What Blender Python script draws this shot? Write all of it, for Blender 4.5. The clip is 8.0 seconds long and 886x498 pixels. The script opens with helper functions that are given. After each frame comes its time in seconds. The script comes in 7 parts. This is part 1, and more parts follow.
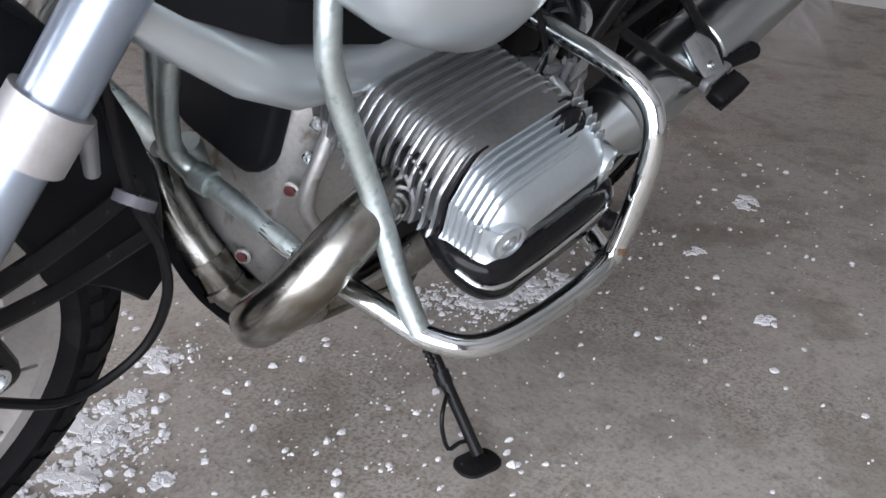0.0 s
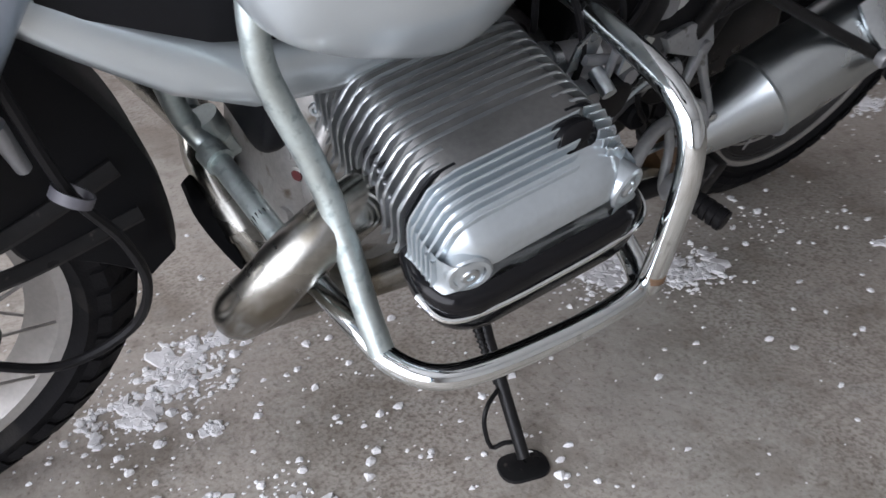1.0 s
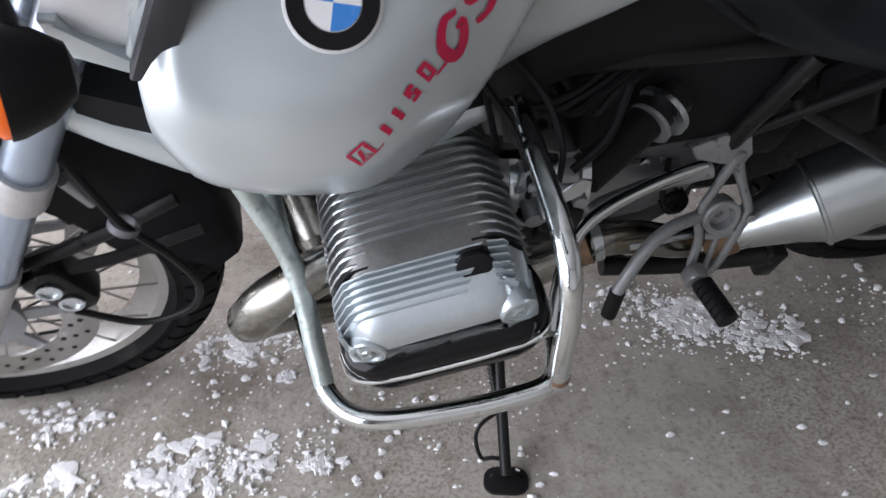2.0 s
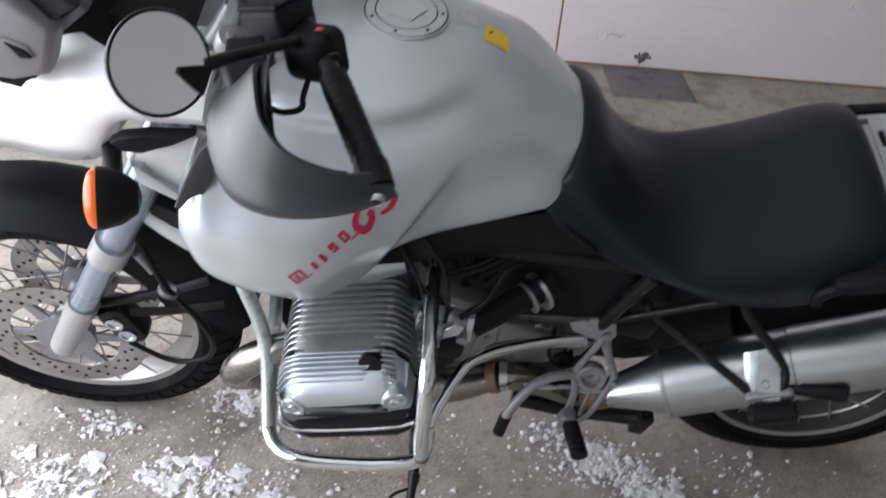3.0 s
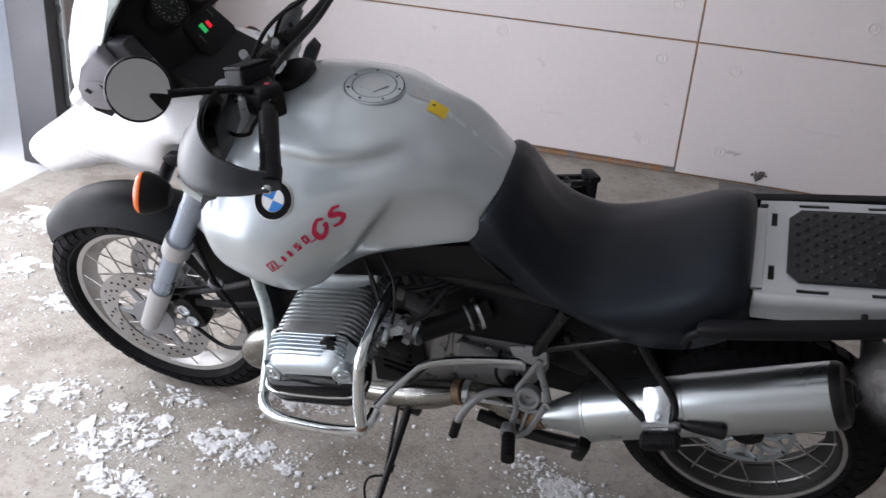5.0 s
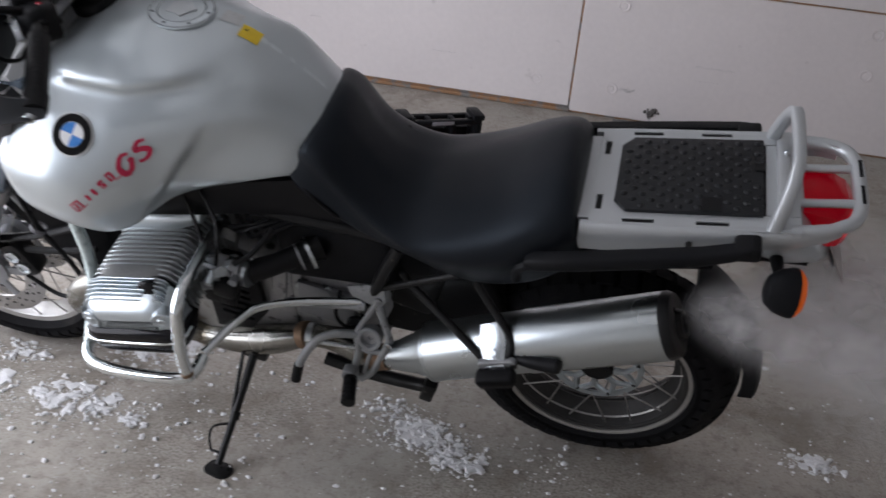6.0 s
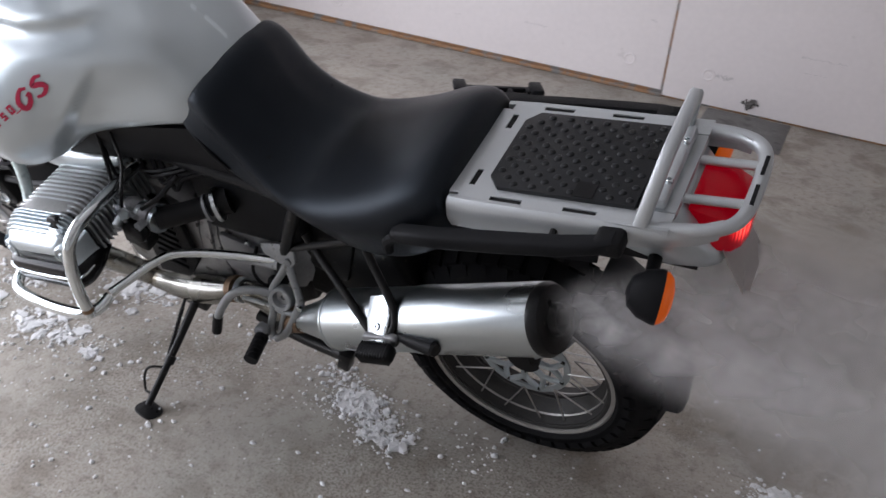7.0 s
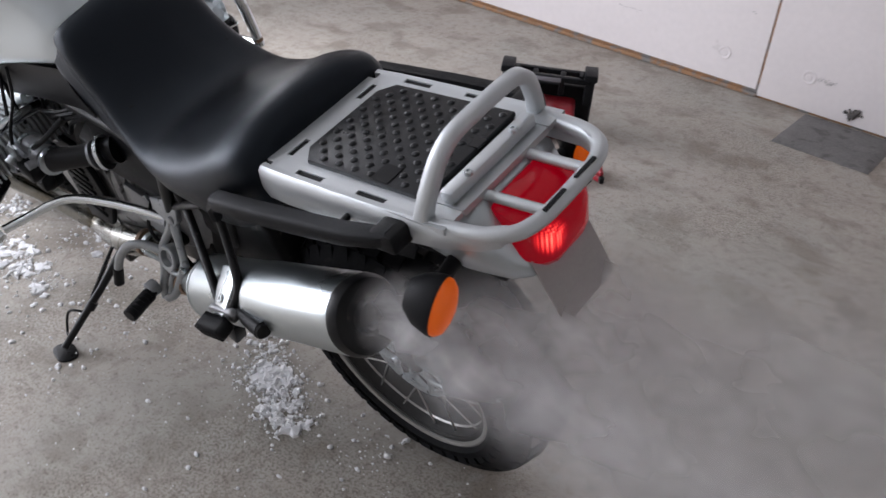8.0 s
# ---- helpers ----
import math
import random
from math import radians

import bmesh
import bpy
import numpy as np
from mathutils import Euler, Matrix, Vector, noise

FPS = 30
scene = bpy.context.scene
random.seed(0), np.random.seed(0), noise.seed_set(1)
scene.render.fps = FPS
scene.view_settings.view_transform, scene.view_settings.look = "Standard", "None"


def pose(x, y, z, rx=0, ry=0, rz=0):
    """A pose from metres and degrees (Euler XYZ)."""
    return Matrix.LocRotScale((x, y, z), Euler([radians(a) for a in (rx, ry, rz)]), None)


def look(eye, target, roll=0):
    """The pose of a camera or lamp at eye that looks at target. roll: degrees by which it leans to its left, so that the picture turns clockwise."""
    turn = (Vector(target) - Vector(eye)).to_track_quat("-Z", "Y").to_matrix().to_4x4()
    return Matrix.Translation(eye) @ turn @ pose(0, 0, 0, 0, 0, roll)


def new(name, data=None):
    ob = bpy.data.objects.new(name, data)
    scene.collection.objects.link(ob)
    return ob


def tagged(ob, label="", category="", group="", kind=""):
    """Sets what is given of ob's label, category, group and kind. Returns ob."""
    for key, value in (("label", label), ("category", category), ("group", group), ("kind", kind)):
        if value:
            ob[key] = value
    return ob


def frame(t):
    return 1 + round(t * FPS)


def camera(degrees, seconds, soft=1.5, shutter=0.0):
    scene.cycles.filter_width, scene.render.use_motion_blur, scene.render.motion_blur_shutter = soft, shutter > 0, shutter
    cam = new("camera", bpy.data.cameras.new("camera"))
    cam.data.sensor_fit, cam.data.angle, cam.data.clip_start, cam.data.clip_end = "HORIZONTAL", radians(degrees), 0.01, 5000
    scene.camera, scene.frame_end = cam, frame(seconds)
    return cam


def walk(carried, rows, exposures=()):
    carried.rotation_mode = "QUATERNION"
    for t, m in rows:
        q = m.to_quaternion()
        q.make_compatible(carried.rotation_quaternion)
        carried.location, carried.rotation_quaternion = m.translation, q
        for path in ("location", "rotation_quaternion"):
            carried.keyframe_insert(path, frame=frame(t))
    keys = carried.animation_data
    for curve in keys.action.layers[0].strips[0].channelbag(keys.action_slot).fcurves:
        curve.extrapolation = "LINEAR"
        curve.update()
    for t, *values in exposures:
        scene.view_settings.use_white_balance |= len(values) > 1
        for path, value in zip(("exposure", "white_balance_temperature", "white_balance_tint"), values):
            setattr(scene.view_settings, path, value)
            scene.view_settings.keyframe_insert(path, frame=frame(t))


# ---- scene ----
cam = camera(51.4, 8.0, shutter=0.3)
PATH = [
    (0, (-0.1410, -0.8770, 0.8220), (1.3090, 0.1980, -0.0410), 3.6),
    (0.5, (-0.0550, -0.9050, 0.8800), (1.2740, 0.2470, -0.0720), 2.6),
    (1, (0.1640, -0.9670, 0.8850), (1.1020, 0.4310, -0.1950), 0.1),
    (1.2, (0.2400, -0.9940, 0.9150), (1.0530, 0.4600, -0.1910), -1.1),
    (2.3, (0.5800, -1.2720, 1.2460), (0.7040, 0.2600, -0.0330), 0.2),
    (2.5, (0.6250, -1.3810, 1.3080), (0.6890, 0.1960, 0.0800), 2.3),
    (3, (0.7310, -1.5610, 1.4400), (0.7610, 0.1490, 0.4020), 5.1),
    (3.2, (0.8090, -1.5940, 1.4750), (0.8010, 0.1500, 0.4980), 6.2),
    (3.5, (0.9070, -1.6420, 1.5180), (0.7790, 0.1260, 0.5910), 6.1),
    (4, (1.0750, -1.7880, 1.5540), (0.6410, -0.0250, 0.7150), 3.9),
    (4.2, (1.1380, -1.8480, 1.5540), (0.6260, -0.1100, 0.7070), 4.0),
    (5.3, (1.3160, -1.9440, 1.5290), (0.8870, -0.1880, 0.6740), 4.8),
    (5.5, (1.3440, -1.9360, 1.5270), (0.9440, -0.1800, 0.6550), 5.1),
    (6, (1.4780, -1.8240, 1.4890), (1.1630, -0.0860, 0.5500), 5.2),
    (6.2, (1.5570, -1.7460, 1.4750), (1.2580, -0.0110, 0.5230), 5.3),
    (6.5, (1.6880, -1.6510, 1.4840), (1.3610, 0.0640, 0.5080), 5.2),
    (7, (1.9850, -1.5790, 1.4770), (1.3060, 0.0080, 0.4680), 4.9),
    (7.2, (2.0720, -1.5360, 1.4780), (1.3090, 0.0050, 0.4590), 4.6),
    (7.5, (2.2150, -1.4040, 1.4590), (1.3550, 0.0780, 0.4280), 5.1),
    (7.8, (2.3150, -1.2300, 1.4340), (1.3980, 0.2100, 0.3820), 5.8),
    (8, (2.4010, -1.1470, 1.4420), (1.4070, 0.2170, 0.3680), 5.3),
]
GAIN = [(0, -0.12), (1, -0.15), (2.5, -0.05), (4.0, 0.1), (5.3, -0.25), (6.0, -0.38), (6.5, -0.27), (7.0, -0.05), (8.0, 0.2)]
walk(cam, [(t, look(eye, target, roll)) for t, eye, target, roll in PATH], [(t, stops, 6390, 13) for t, stops in GAIN])

# ---- light ----
world = bpy.data.worlds.new("sky")
scene.world = world
world.use_nodes = True
wn = world.node_tree.nodes
sky = wn.new("ShaderNodeTexSky")
sky.sky_type, sky.sun_disc = "NISHITA", False
sky.sun_elevation, sky.sun_rotation = radians(32), radians(-60)
world.node_tree.links.new(sky.outputs[0], wn["Background"].inputs[0])
wn["Background"].inputs[1].default_value = 0.12

sun = new("sun", bpy.data.lights.new("sun", "SUN"))
sun.data.energy, sun.data.angle, sun.data.color = 1.0, radians(20), (1.0, 0.97, 0.93)
sun.matrix_world = look((-6, -2, 7), (0, 0, 0))


def area(name, eye, target, sx, sy, power, color=(1, 1, 1)):
    lamp = new(name, bpy.data.lights.new(name, "AREA"))
    lamp.data.shape, lamp.data.size, lamp.data.size_y = "RECTANGLE", sx, sy
    lamp.data.energy, lamp.data.color = power, color
    lamp.matrix_world = look(eye, target)
    return lamp


area("door_daylight", (-1.55, -0.85, 1.15), (2.0, -0.6, 0.75), 3.9, 2.1, 165, (0.925, 0.938, 1.0))

# ---- materials ----
MATS = {}


def mat(name, base, rough=0.5, metal=0.0, vary=0.12, scale=8.0, fine=160.0, bump=0.0, bump_scale=300.0, coat=0.0,
        spots=None, spot_amount=0.0, spot_scale=20.0, rough_vary=0.08, spec=0.5, per_object=0.0):
    """A node material: base colour varied at two scales, an optional stain layer, roughness variation and fine relief."""
    m = bpy.data.materials.new(name)
    m.use_nodes = True
    nt = m.node_tree
    N, L = nt.nodes, nt.links
    b = N["Principled BSDF"]
    tc = N.new("ShaderNodeTexCoord")
    big, small = N.new("ShaderNodeTexNoise"), N.new("ShaderNodeTexNoise")
    for n, s, d in ((big, scale, 4.0), (small, fine, 3.0)):
        n.inputs["Scale"].default_value, n.inputs["Detail"].default_value = s, d
        L.new(tc.outputs["Object"], n.inputs["Vector"])
    add = N.new("ShaderNodeMath")
    add.operation = "ADD"
    L.new(big.outputs["Fac"], add.inputs[0])
    L.new(small.outputs["Fac"], add.inputs[1])
    mp = N.new("ShaderNodeMapRange")
    mp.inputs["From Min"].default_value, mp.inputs["From Max"].default_value = 0.6, 1.4
    mp.inputs["To Min"].default_value, mp.inputs["To Max"].default_value = 1 - vary, 1 + vary
    L.new(add.outputs[0], mp.inputs["Value"])
    mul = N.new("ShaderNodeMix")
    mul.data_type, mul.blend_type = "RGBA", "MULTIPLY"
    mul.inputs["Factor"].default_value = 1.0
    mul.inputs["A"].default_value = (*base, 1)
    L.new(mp.outputs[0], mul.inputs["B"])
    col = mul.outputs["Result"]
    if spots:
        sn = N.new("ShaderNodeTexNoise")
        sn.inputs["Scale"].default_value, sn.inputs["Detail"].default_value = spot_scale, 6.0
        L.new(tc.outputs["Object"], sn.inputs["Vector"])
        rp = N.new("ShaderNodeMapRange")
        rp.inputs["From Min"].default_value, rp.inputs["From Max"].default_value = 0.68 - spot_amount, 0.78 - spot_amount
        L.new(sn.outputs["Fac"], rp.inputs["Value"])
        mx = N.new("ShaderNodeMix")
        mx.data_type = "RGBA"
        L.new(rp.outputs[0], mx.inputs["Factor"])
        L.new(col, mx.inputs["A"])
        mx.inputs["B"].default_value = (*spots, 1)
        col = mx.outputs["Result"]
    if per_object:
        oi = N.new("ShaderNodeObjectInfo")
        pr = N.new("ShaderNodeMapRange")
        pr.inputs["To Min"].default_value, pr.inputs["To Max"].default_value = 1 - per_object, 1 + per_object
        L.new(oi.outputs["Random"], pr.inputs["Value"])
        m2 = N.new("ShaderNodeMix")
        m2.data_type, m2.blend_type = "RGBA", "MULTIPLY"
        m2.inputs["Factor"].default_value = 1.0
        L.new(col, m2.inputs["A"])
        L.new(pr.outputs[0], m2.inputs["B"])
        col = m2.outputs["Result"]
    L.new(col, b.inputs["Base Color"])
    rr = N.new("ShaderNodeMapRange")
    rr.inputs["From Min"].default_value, rr.inputs["From Max"].default_value = 0.3, 0.7
    rr.inputs["To Min"].default_value, rr.inputs["To Max"].default_value = max(0.02, rough - rough_vary), min(1.0, rough + rough_vary)
    L.new(big.outputs["Fac"], rr.inputs["Value"])
    L.new(rr.outputs[0], b.inputs["Roughness"])
    b.inputs["Metallic"].default_value = metal
    b.inputs["Specular IOR Level"].default_value = spec
    if coat:
        b.inputs["Coat Weight"].default_value, b.inputs["Coat Roughness"].default_value = coat, 0.06
    if bump:
        bn = N.new("ShaderNodeTexNoise")
        bn.inputs["Scale"].default_value, bn.inputs["Detail"].default_value = bump_scale, 4.0
        L.new(tc.outputs["Object"], bn.inputs["Vector"])
        bp = N.new("ShaderNodeBump")
        bp.inputs["Strength"].default_value, bp.inputs["Distance"].default_value = bump, 0.002
        L.new(bn.outputs["Fac"], bp.inputs["Height"])
        L.new(bp.outputs[0], b.inputs["Normal"])
    MATS[name] = m
    return m


def glow(name, color, strength, base=None, rough=0.2):
    m = bpy.data.materials.new(name)
    m.use_nodes = True
    b = m.node_tree.nodes["Principled BSDF"]
    b.inputs["Base Color"].default_value = (*(base or color), 1)
    b.inputs["Roughness"].default_value = rough
    b.inputs["Emission Color"].default_value = (*color, 1)
    b.inputs["Emission Strength"].default_value = strength
    return m


def glass(name, color=(1, 1, 1), rough=0.03):
    m = bpy.data.materials.new(name)
    m.use_nodes = True
    b = m.node_tree.nodes["Principled BSDF"]
    b.inputs["Base Color"].default_value = (*color, 1)
    b.inputs["Roughness"].default_value = rough
    b.inputs["Transmission Weight"].default_value = 1.0
    b.inputs["IOR"].default_value = 1.15
    return m


FADED = mat("faded_sticker", (0.47, 0.48, 0.48), 0.5, 0.0, vary=0.15, scale=60)
SILVER = mat("silver_paint", (0.50, 0.552, 0.575), 0.33, 0.55, vary=0.03, fine=900, coat=0.7, rough_vary=0.03)
SILVER_MATT = mat("silver_satin", (0.54, 0.565, 0.58), 0.42, 0.6, vary=0.05, fine=500, bump=0.05, bump_scale=900)
WHITE_PAINT = mat("white_paint", (0.78, 0.79, 0.80), 0.3, 0.0, vary=0.03, coat=0.5)
CHROME = mat("chrome", (0.74, 0.78, 0.79), 0.10, 1.0, vary=0.05, rough_vary=0.06, spots=(0.42, 0.44, 0.44), spot_amount=0.05, spot_scale=45)
WORN_CHROME = mat("worn_chrome", (0.50, 0.565, 0.555), 0.46, 0.9, vary=0.12, scale=30, rough_vary=0.1, spots=(0.36, 0.42, 0.42), spot_amount=0.12, spot_scale=90, bump=0.12, bump_scale=500)
STEEL = mat("brushed_steel", (0.57, 0.61, 0.63), 0.30, 1.0, vary=0.08, scale=14, rough_vary=0.08)
HEADER = mat("tarnished_header_steel", (0.275, 0.272, 0.252), 0.22, 1.0, vary=0.2, scale=9, rough_vary=0.1, spots=(0.185, 0.168, 0.135), spot_amount=0.16, spot_scale=14)
MUFFLER = mat("polished_muffler", (0.55, 0.595, 0.61), 0.29, 1.0, vary=0.03, scale=6, rough_vary=0.04)
PALE_PLATE = mat("plate_grey", (0.36, 0.335, 0.325), 0.55, vary=0.08)
PLUG_RED = mat("dull_red_plug", (0.10, 0.020, 0.022), 0.5, vary=0.2)
SPOKE = mat("dull_spoke", (0.42, 0.41, 0.40), 0.35, 0.9, vary=0.15)
RUSTY = mat("rusty_steel", (0.22, 0.145, 0.095), 0.6, 0.7, vary=0.3, scale=40, bump=0.3)
# darker than the fins: the shade of the deep gaps is in its colour
FIN_BED = mat("shaded_fin_bed", (0.17, 0.17, 0.166), 0.5, 0.7, vary=0.2, scale=25, bump=0.1, bump_scale=500)
FIN = mat("cast_aluminium", (0.45, 0.475, 0.485), 0.36, 0.9, vary=0.10, scale=18, bump=0.08, bump_scale=700)
COVER = mat("silver_cover", (0.53, 0.585, 0.615), 0.34, 0.75, vary=0.06, scale=14, bump=0.05, bump_scale=700)
ENGINE = mat("engine_casting", (0.44, 0.44, 0.43), 0.48, 0.75, vary=0.16, scale=16, spots=(0.20, 0.17, 0.13), spot_amount=0.1, spot_scale=26, bump=0.25, bump_scale=400)
GEAR_CAST = mat("gearbox_casting", (0.36, 0.365, 0.375), 0.46, 0.6, vary=0.16, scale=22, spots=(0.05, 0.05, 0.05), spot_amount=0.1, spot_scale=30, bump=0.2, bump_scale=450)
PLATE = mat("pale_casting", (0.31, 0.325, 0.335), 0.46, 0.5, vary=0.12, scale=40, spots=(0.12, 0.12, 0.115), spot_amount=0.05, spot_scale=60, bump=0.15, bump_scale=500)
GREY_CAST = mat("grey_casting", (0.28, 0.29, 0.305), 0.45, 0.7, vary=0.1, scale=24, bump=0.12, bump_scale=500)
FORK = mat("fork_lacquer", (0.30, 0.355, 0.43), 0.28, 0.75, vary=0.04, coat=0.4, rough_vary=0.04)
FORK_GREY = mat("fork_casting", (0.44, 0.44, 0.445), 0.42, 0.6, vary=0.1, scale=30, bump=0.1)
RIM = mat("rim_aluminium", (0.44, 0.43, 0.415), 0.42, 0.7, vary=0.12, scale=20, spots=(0.36, 0.30, 0.24), spot_amount=0.06, spot_scale=30)
# near-black colour for the shadow inside the rear rim
WELL = mat("shaded_rim_well", (0.035, 0.034, 0.033), 0.6, 0.2, vary=0.3, scale=30)
DISC = mat("disc_steel", (0.38, 0.37, 0.36), 0.32, 1.0, vary=0.12, scale=30)
RUBBER = mat("tyre_rubber", (0.010, 0.010, 0.011), 0.72, 0.0, vary=0.25, scale=12, bump=0.3, bump_scale=300, spots=(0.022, 0.021, 0.020), spot_amount=0.08, spot_scale=18, spec=0.08)
BLACK = mat("black_plastic", (0.0075, 0.0075, 0.0085), 0.45, 0.0, vary=0.15, scale=10, bump=0.15, bump_scale=700, spec=0.16)
BLACK_GLOSS = mat("black_gloss", (0.008, 0.008, 0.009), 0.14, 0.0, vary=0.1, rough_vary=0.05, spec=0.2)
BLACK_MATT = mat("black_matt_plastic", (0.008, 0.0085, 0.010), 0.5, 0.0, vary=0.15, scale=9, bump=0.2, bump_scale=900, spec=0.13)
GUARD_PLASTIC = mat("handguard_plastic", (0.024, 0.028, 0.034), 0.40, 0.0, vary=0.10, scale=7, bump=0.1, bump_scale=900)
BLACK_METAL = mat("black_painted_metal", (0.013, 0.013, 0.0135), 0.34, 0.1, vary=0.2, scale=20, spots=(0.10, 0.09, 0.08), spot_amount=0.02, spot_scale=60, spec=0.2)
VINYL = mat("seat_vinyl", (0.0065, 0.0075, 0.010), 0.39, 0.0, vary=0.10, scale=6, bump=0.2, bump_scale=1100, spec=0.28)
VINYL.node_tree.nodes["Principled BSDF"].inputs["Specular Tint"].default_value = (0.72, 0.86, 1.0, 1)
PAD = mat("rubber_pad", (0.014, 0.015, 0.017), 0.34, 0.0, vary=0.15, scale=12, bump=0.2, bump_scale=600, spec=0.28)
RED_PRINT = mat("red_print", (0.45, 0.008, 0.055), 0.35, 0.0, vary=0.05)
YELLOW = mat("yellow_sticker", (0.80, 0.56, 0.02), 0.5, 0.0, vary=0.06)
PALE = mat("pale_print", (0.62, 0.63, 0.63), 0.5, 0.0, vary=0.05)
BLUE = mat("blue_enamel", (0.04, 0.22, 0.62), 0.25, 0.0, vary=0.05, coat=0.5)
AMBER = glow("amber_lens", (1.0, 0.15, 0.005), 0.22, (0.52, 0.095, 0.008))
def lamp_lens(name, centre, reach):
    """A red lens lit from behind: brightest over the bulb, broken up by fine prisms."""
    m = glow(name, (1.0, 0.0, 0.02), 0.14, (0.22, 0.0, 0.004), 0.12)
    N, L = m.node_tree.nodes, m.node_tree.links
    b = N["Principled BSDF"]
    b.inputs["Specular IOR Level"].default_value = 0.2
    tc, mp, g = N.new("ShaderNodeTexCoord"), N.new("ShaderNodeMapping"), N.new("ShaderNodeTexGradient")
    mp.inputs["Scale"].default_value = (1 / reach, 1 / reach, 1 / reach)
    mp.inputs["Location"].default_value = [-v / reach for v in centre]
    g.gradient_type = "SPHERICAL"
    L.new(tc.outputs["Object"], mp.inputs["Vector"])
    L.new(mp.outputs[0], g.inputs["Vector"])
    ch = N.new("ShaderNodeTexVoronoi")
    ch.inputs["Scale"].default_value, ch.inputs["Randomness"].default_value = 230.0, 0.0
    L.new(tc.outputs["Object"], ch.inputs["Vector"])
    pr = N.new("ShaderNodeMapRange")
    pr.inputs["From Min"].default_value, pr.inputs["From Max"].default_value = 0.1, 0.6
    pr.inputs["To Min"].default_value, pr.inputs["To Max"].default_value = 1.0, 0.12
    L.new(ch.outputs["Distance"], pr.inputs["Value"])
    r = N.new("ShaderNodeMapRange")
    r.inputs["From Max"].default_value, r.inputs["To Min"].default_value, r.inputs["To Max"].default_value = 0.85, 0.0, 1.0
    r.interpolation_type = "SMOOTHSTEP"
    L.new(g.outputs["Fac"], r.inputs["Value"])
    k = N.new("ShaderNodeMath")
    k.operation = "MULTIPLY"
    L.new(r.outputs[0], k.inputs[0])
    L.new(pr.outputs[0], k.inputs[1])
    st = N.new("ShaderNodeMath")
    st.operation = "MULTIPLY_ADD"
    st.inputs[1].default_value, st.inputs[2].default_value = 3.2, 0.12
    L.new(k.outputs[0], st.inputs[0])
    L.new(st.outputs[0], b.inputs["Emission Strength"])
    x = N.new("ShaderNodeMix")
    x.data_type = "RGBA"
    x.inputs["A"].default_value, x.inputs["B"].default_value = (1.0, 0.0, 0.02, 1), (1.0, 0.16, 0.10, 1)
    L.new(k.outputs[0], x.inputs["Factor"])
    L.new(x.outputs["Result"], b.inputs["Emission Color"])
    return m


RED_LENS = lamp_lens("lit_red_lens", (1.918, -0.044, 0.945), 0.034)
GREEN_LAMP = glow("green_indicator", (0.02, 0.55, 0.12), 0.75, (0.02, 0.12, 0.05))
RED_LAMP = glow("red_indicator", (0.95, 0.02, 0.04), 0.8, (0.2, 0.01, 0.01))
LAMP_OFF = mat("unlit_green_lens", (0.006, 0.022, 0.010), 0.3, 0.0, vary=0.1)
BLACK_DEEP = mat("deep_black_plastic", (0.009, 0.009, 0.0098), 0.55, 0.0, vary=0.15, scale=10, bump=0.15, bump_scale=700, spec=0.16)
DARK_GREY = mat("dark_grey_plastic", (0.030, 0.031, 0.036), 0.5, 0.0, vary=0.12, scale=9, bump=0.15, bump_scale=800, spec=0.3)
HOUSING = mat("housing_grey", (0.22, 0.215, 0.235), 0.5, 0.0, vary=0.08, scale=12, bump=0.05, bump_scale=800, spec=0.3)
HOUSING_DARK = mat("step_grey", (0.10, 0.10, 0.115), 0.5, 0.0, vary=0.1)
DIAL_GREY = mat("dial_print", (0.16, 0.16, 0.16), 0.5, 0.0, vary=0.05)
CLEAR = glass("clear_screen", (0.96, 0.98, 0.97))
# pale, partly opaque body puts the sky's white reflection into the screen's colour
SCREEN = glass("sky_milky_screen", (0.90, 0.95, 0.93), 0.18)
SCREEN.node_tree.nodes["Principled BSDF"].inputs["Transmission Weight"].default_value = 0.65
MIRROR = mat("mirror_glass", (0.82, 0.84, 0.84), 0.03, 1.0, vary=0.01, rough_vary=0.01)
RED_PAINT = mat("red_case", (0.30, 0.008, 0.02), 0.4, 0.0, vary=0.1)


# ---- geometry helpers ----
def part(name, bm, material, parent, label="", smooth=True, sharp=38):
    bmesh.ops.recalc_face_normals(bm, faces=bm.faces[:])
    for f in bm.faces:
        f.smooth = smooth
    if smooth:
        lim = radians(sharp)
        for e in bm.edges:
            if len(e.link_faces) == 2 and e.calc_face_angle(0) > lim:
                e.smooth = False
    me = bpy.data.meshes.new(name)
    bm.to_mesh(me)
    bm.free()
    for m in (material if isinstance(material, (list, tuple)) else [material]):
        me.materials.append(m)
    ob = new(name, me)
    ob.parent = parent
    if label:
        ob["label"] = label
    return ob


def thing(name, label, category, place=(0, 0, 0), kind="", group=""):
    ob = new(name)
    ob.location = place
    ob.empty_display_size = 0.1
    return tagged(ob, label, category, group, kind)


def curve(points, n=6):
    """Catmull-Rom points through the given ones."""
    p = [Vector(q) for q in points]
    p = [2 * p[0] - p[1]] + p + [2 * p[-1] - p[-2]]
    out = []
    for i in range(1, len(p) - 2):
        a, b, c, d = p[i - 1:i + 3]
        for k in range(n):
            t = k / n
            out.append(0.5 * (2 * b + (c - a) * t + (2 * a - 5 * b + 4 * c - d) * t * t + (3 * b - a - 3 * c + d) * t ** 3))
    return out + [p[-2]]


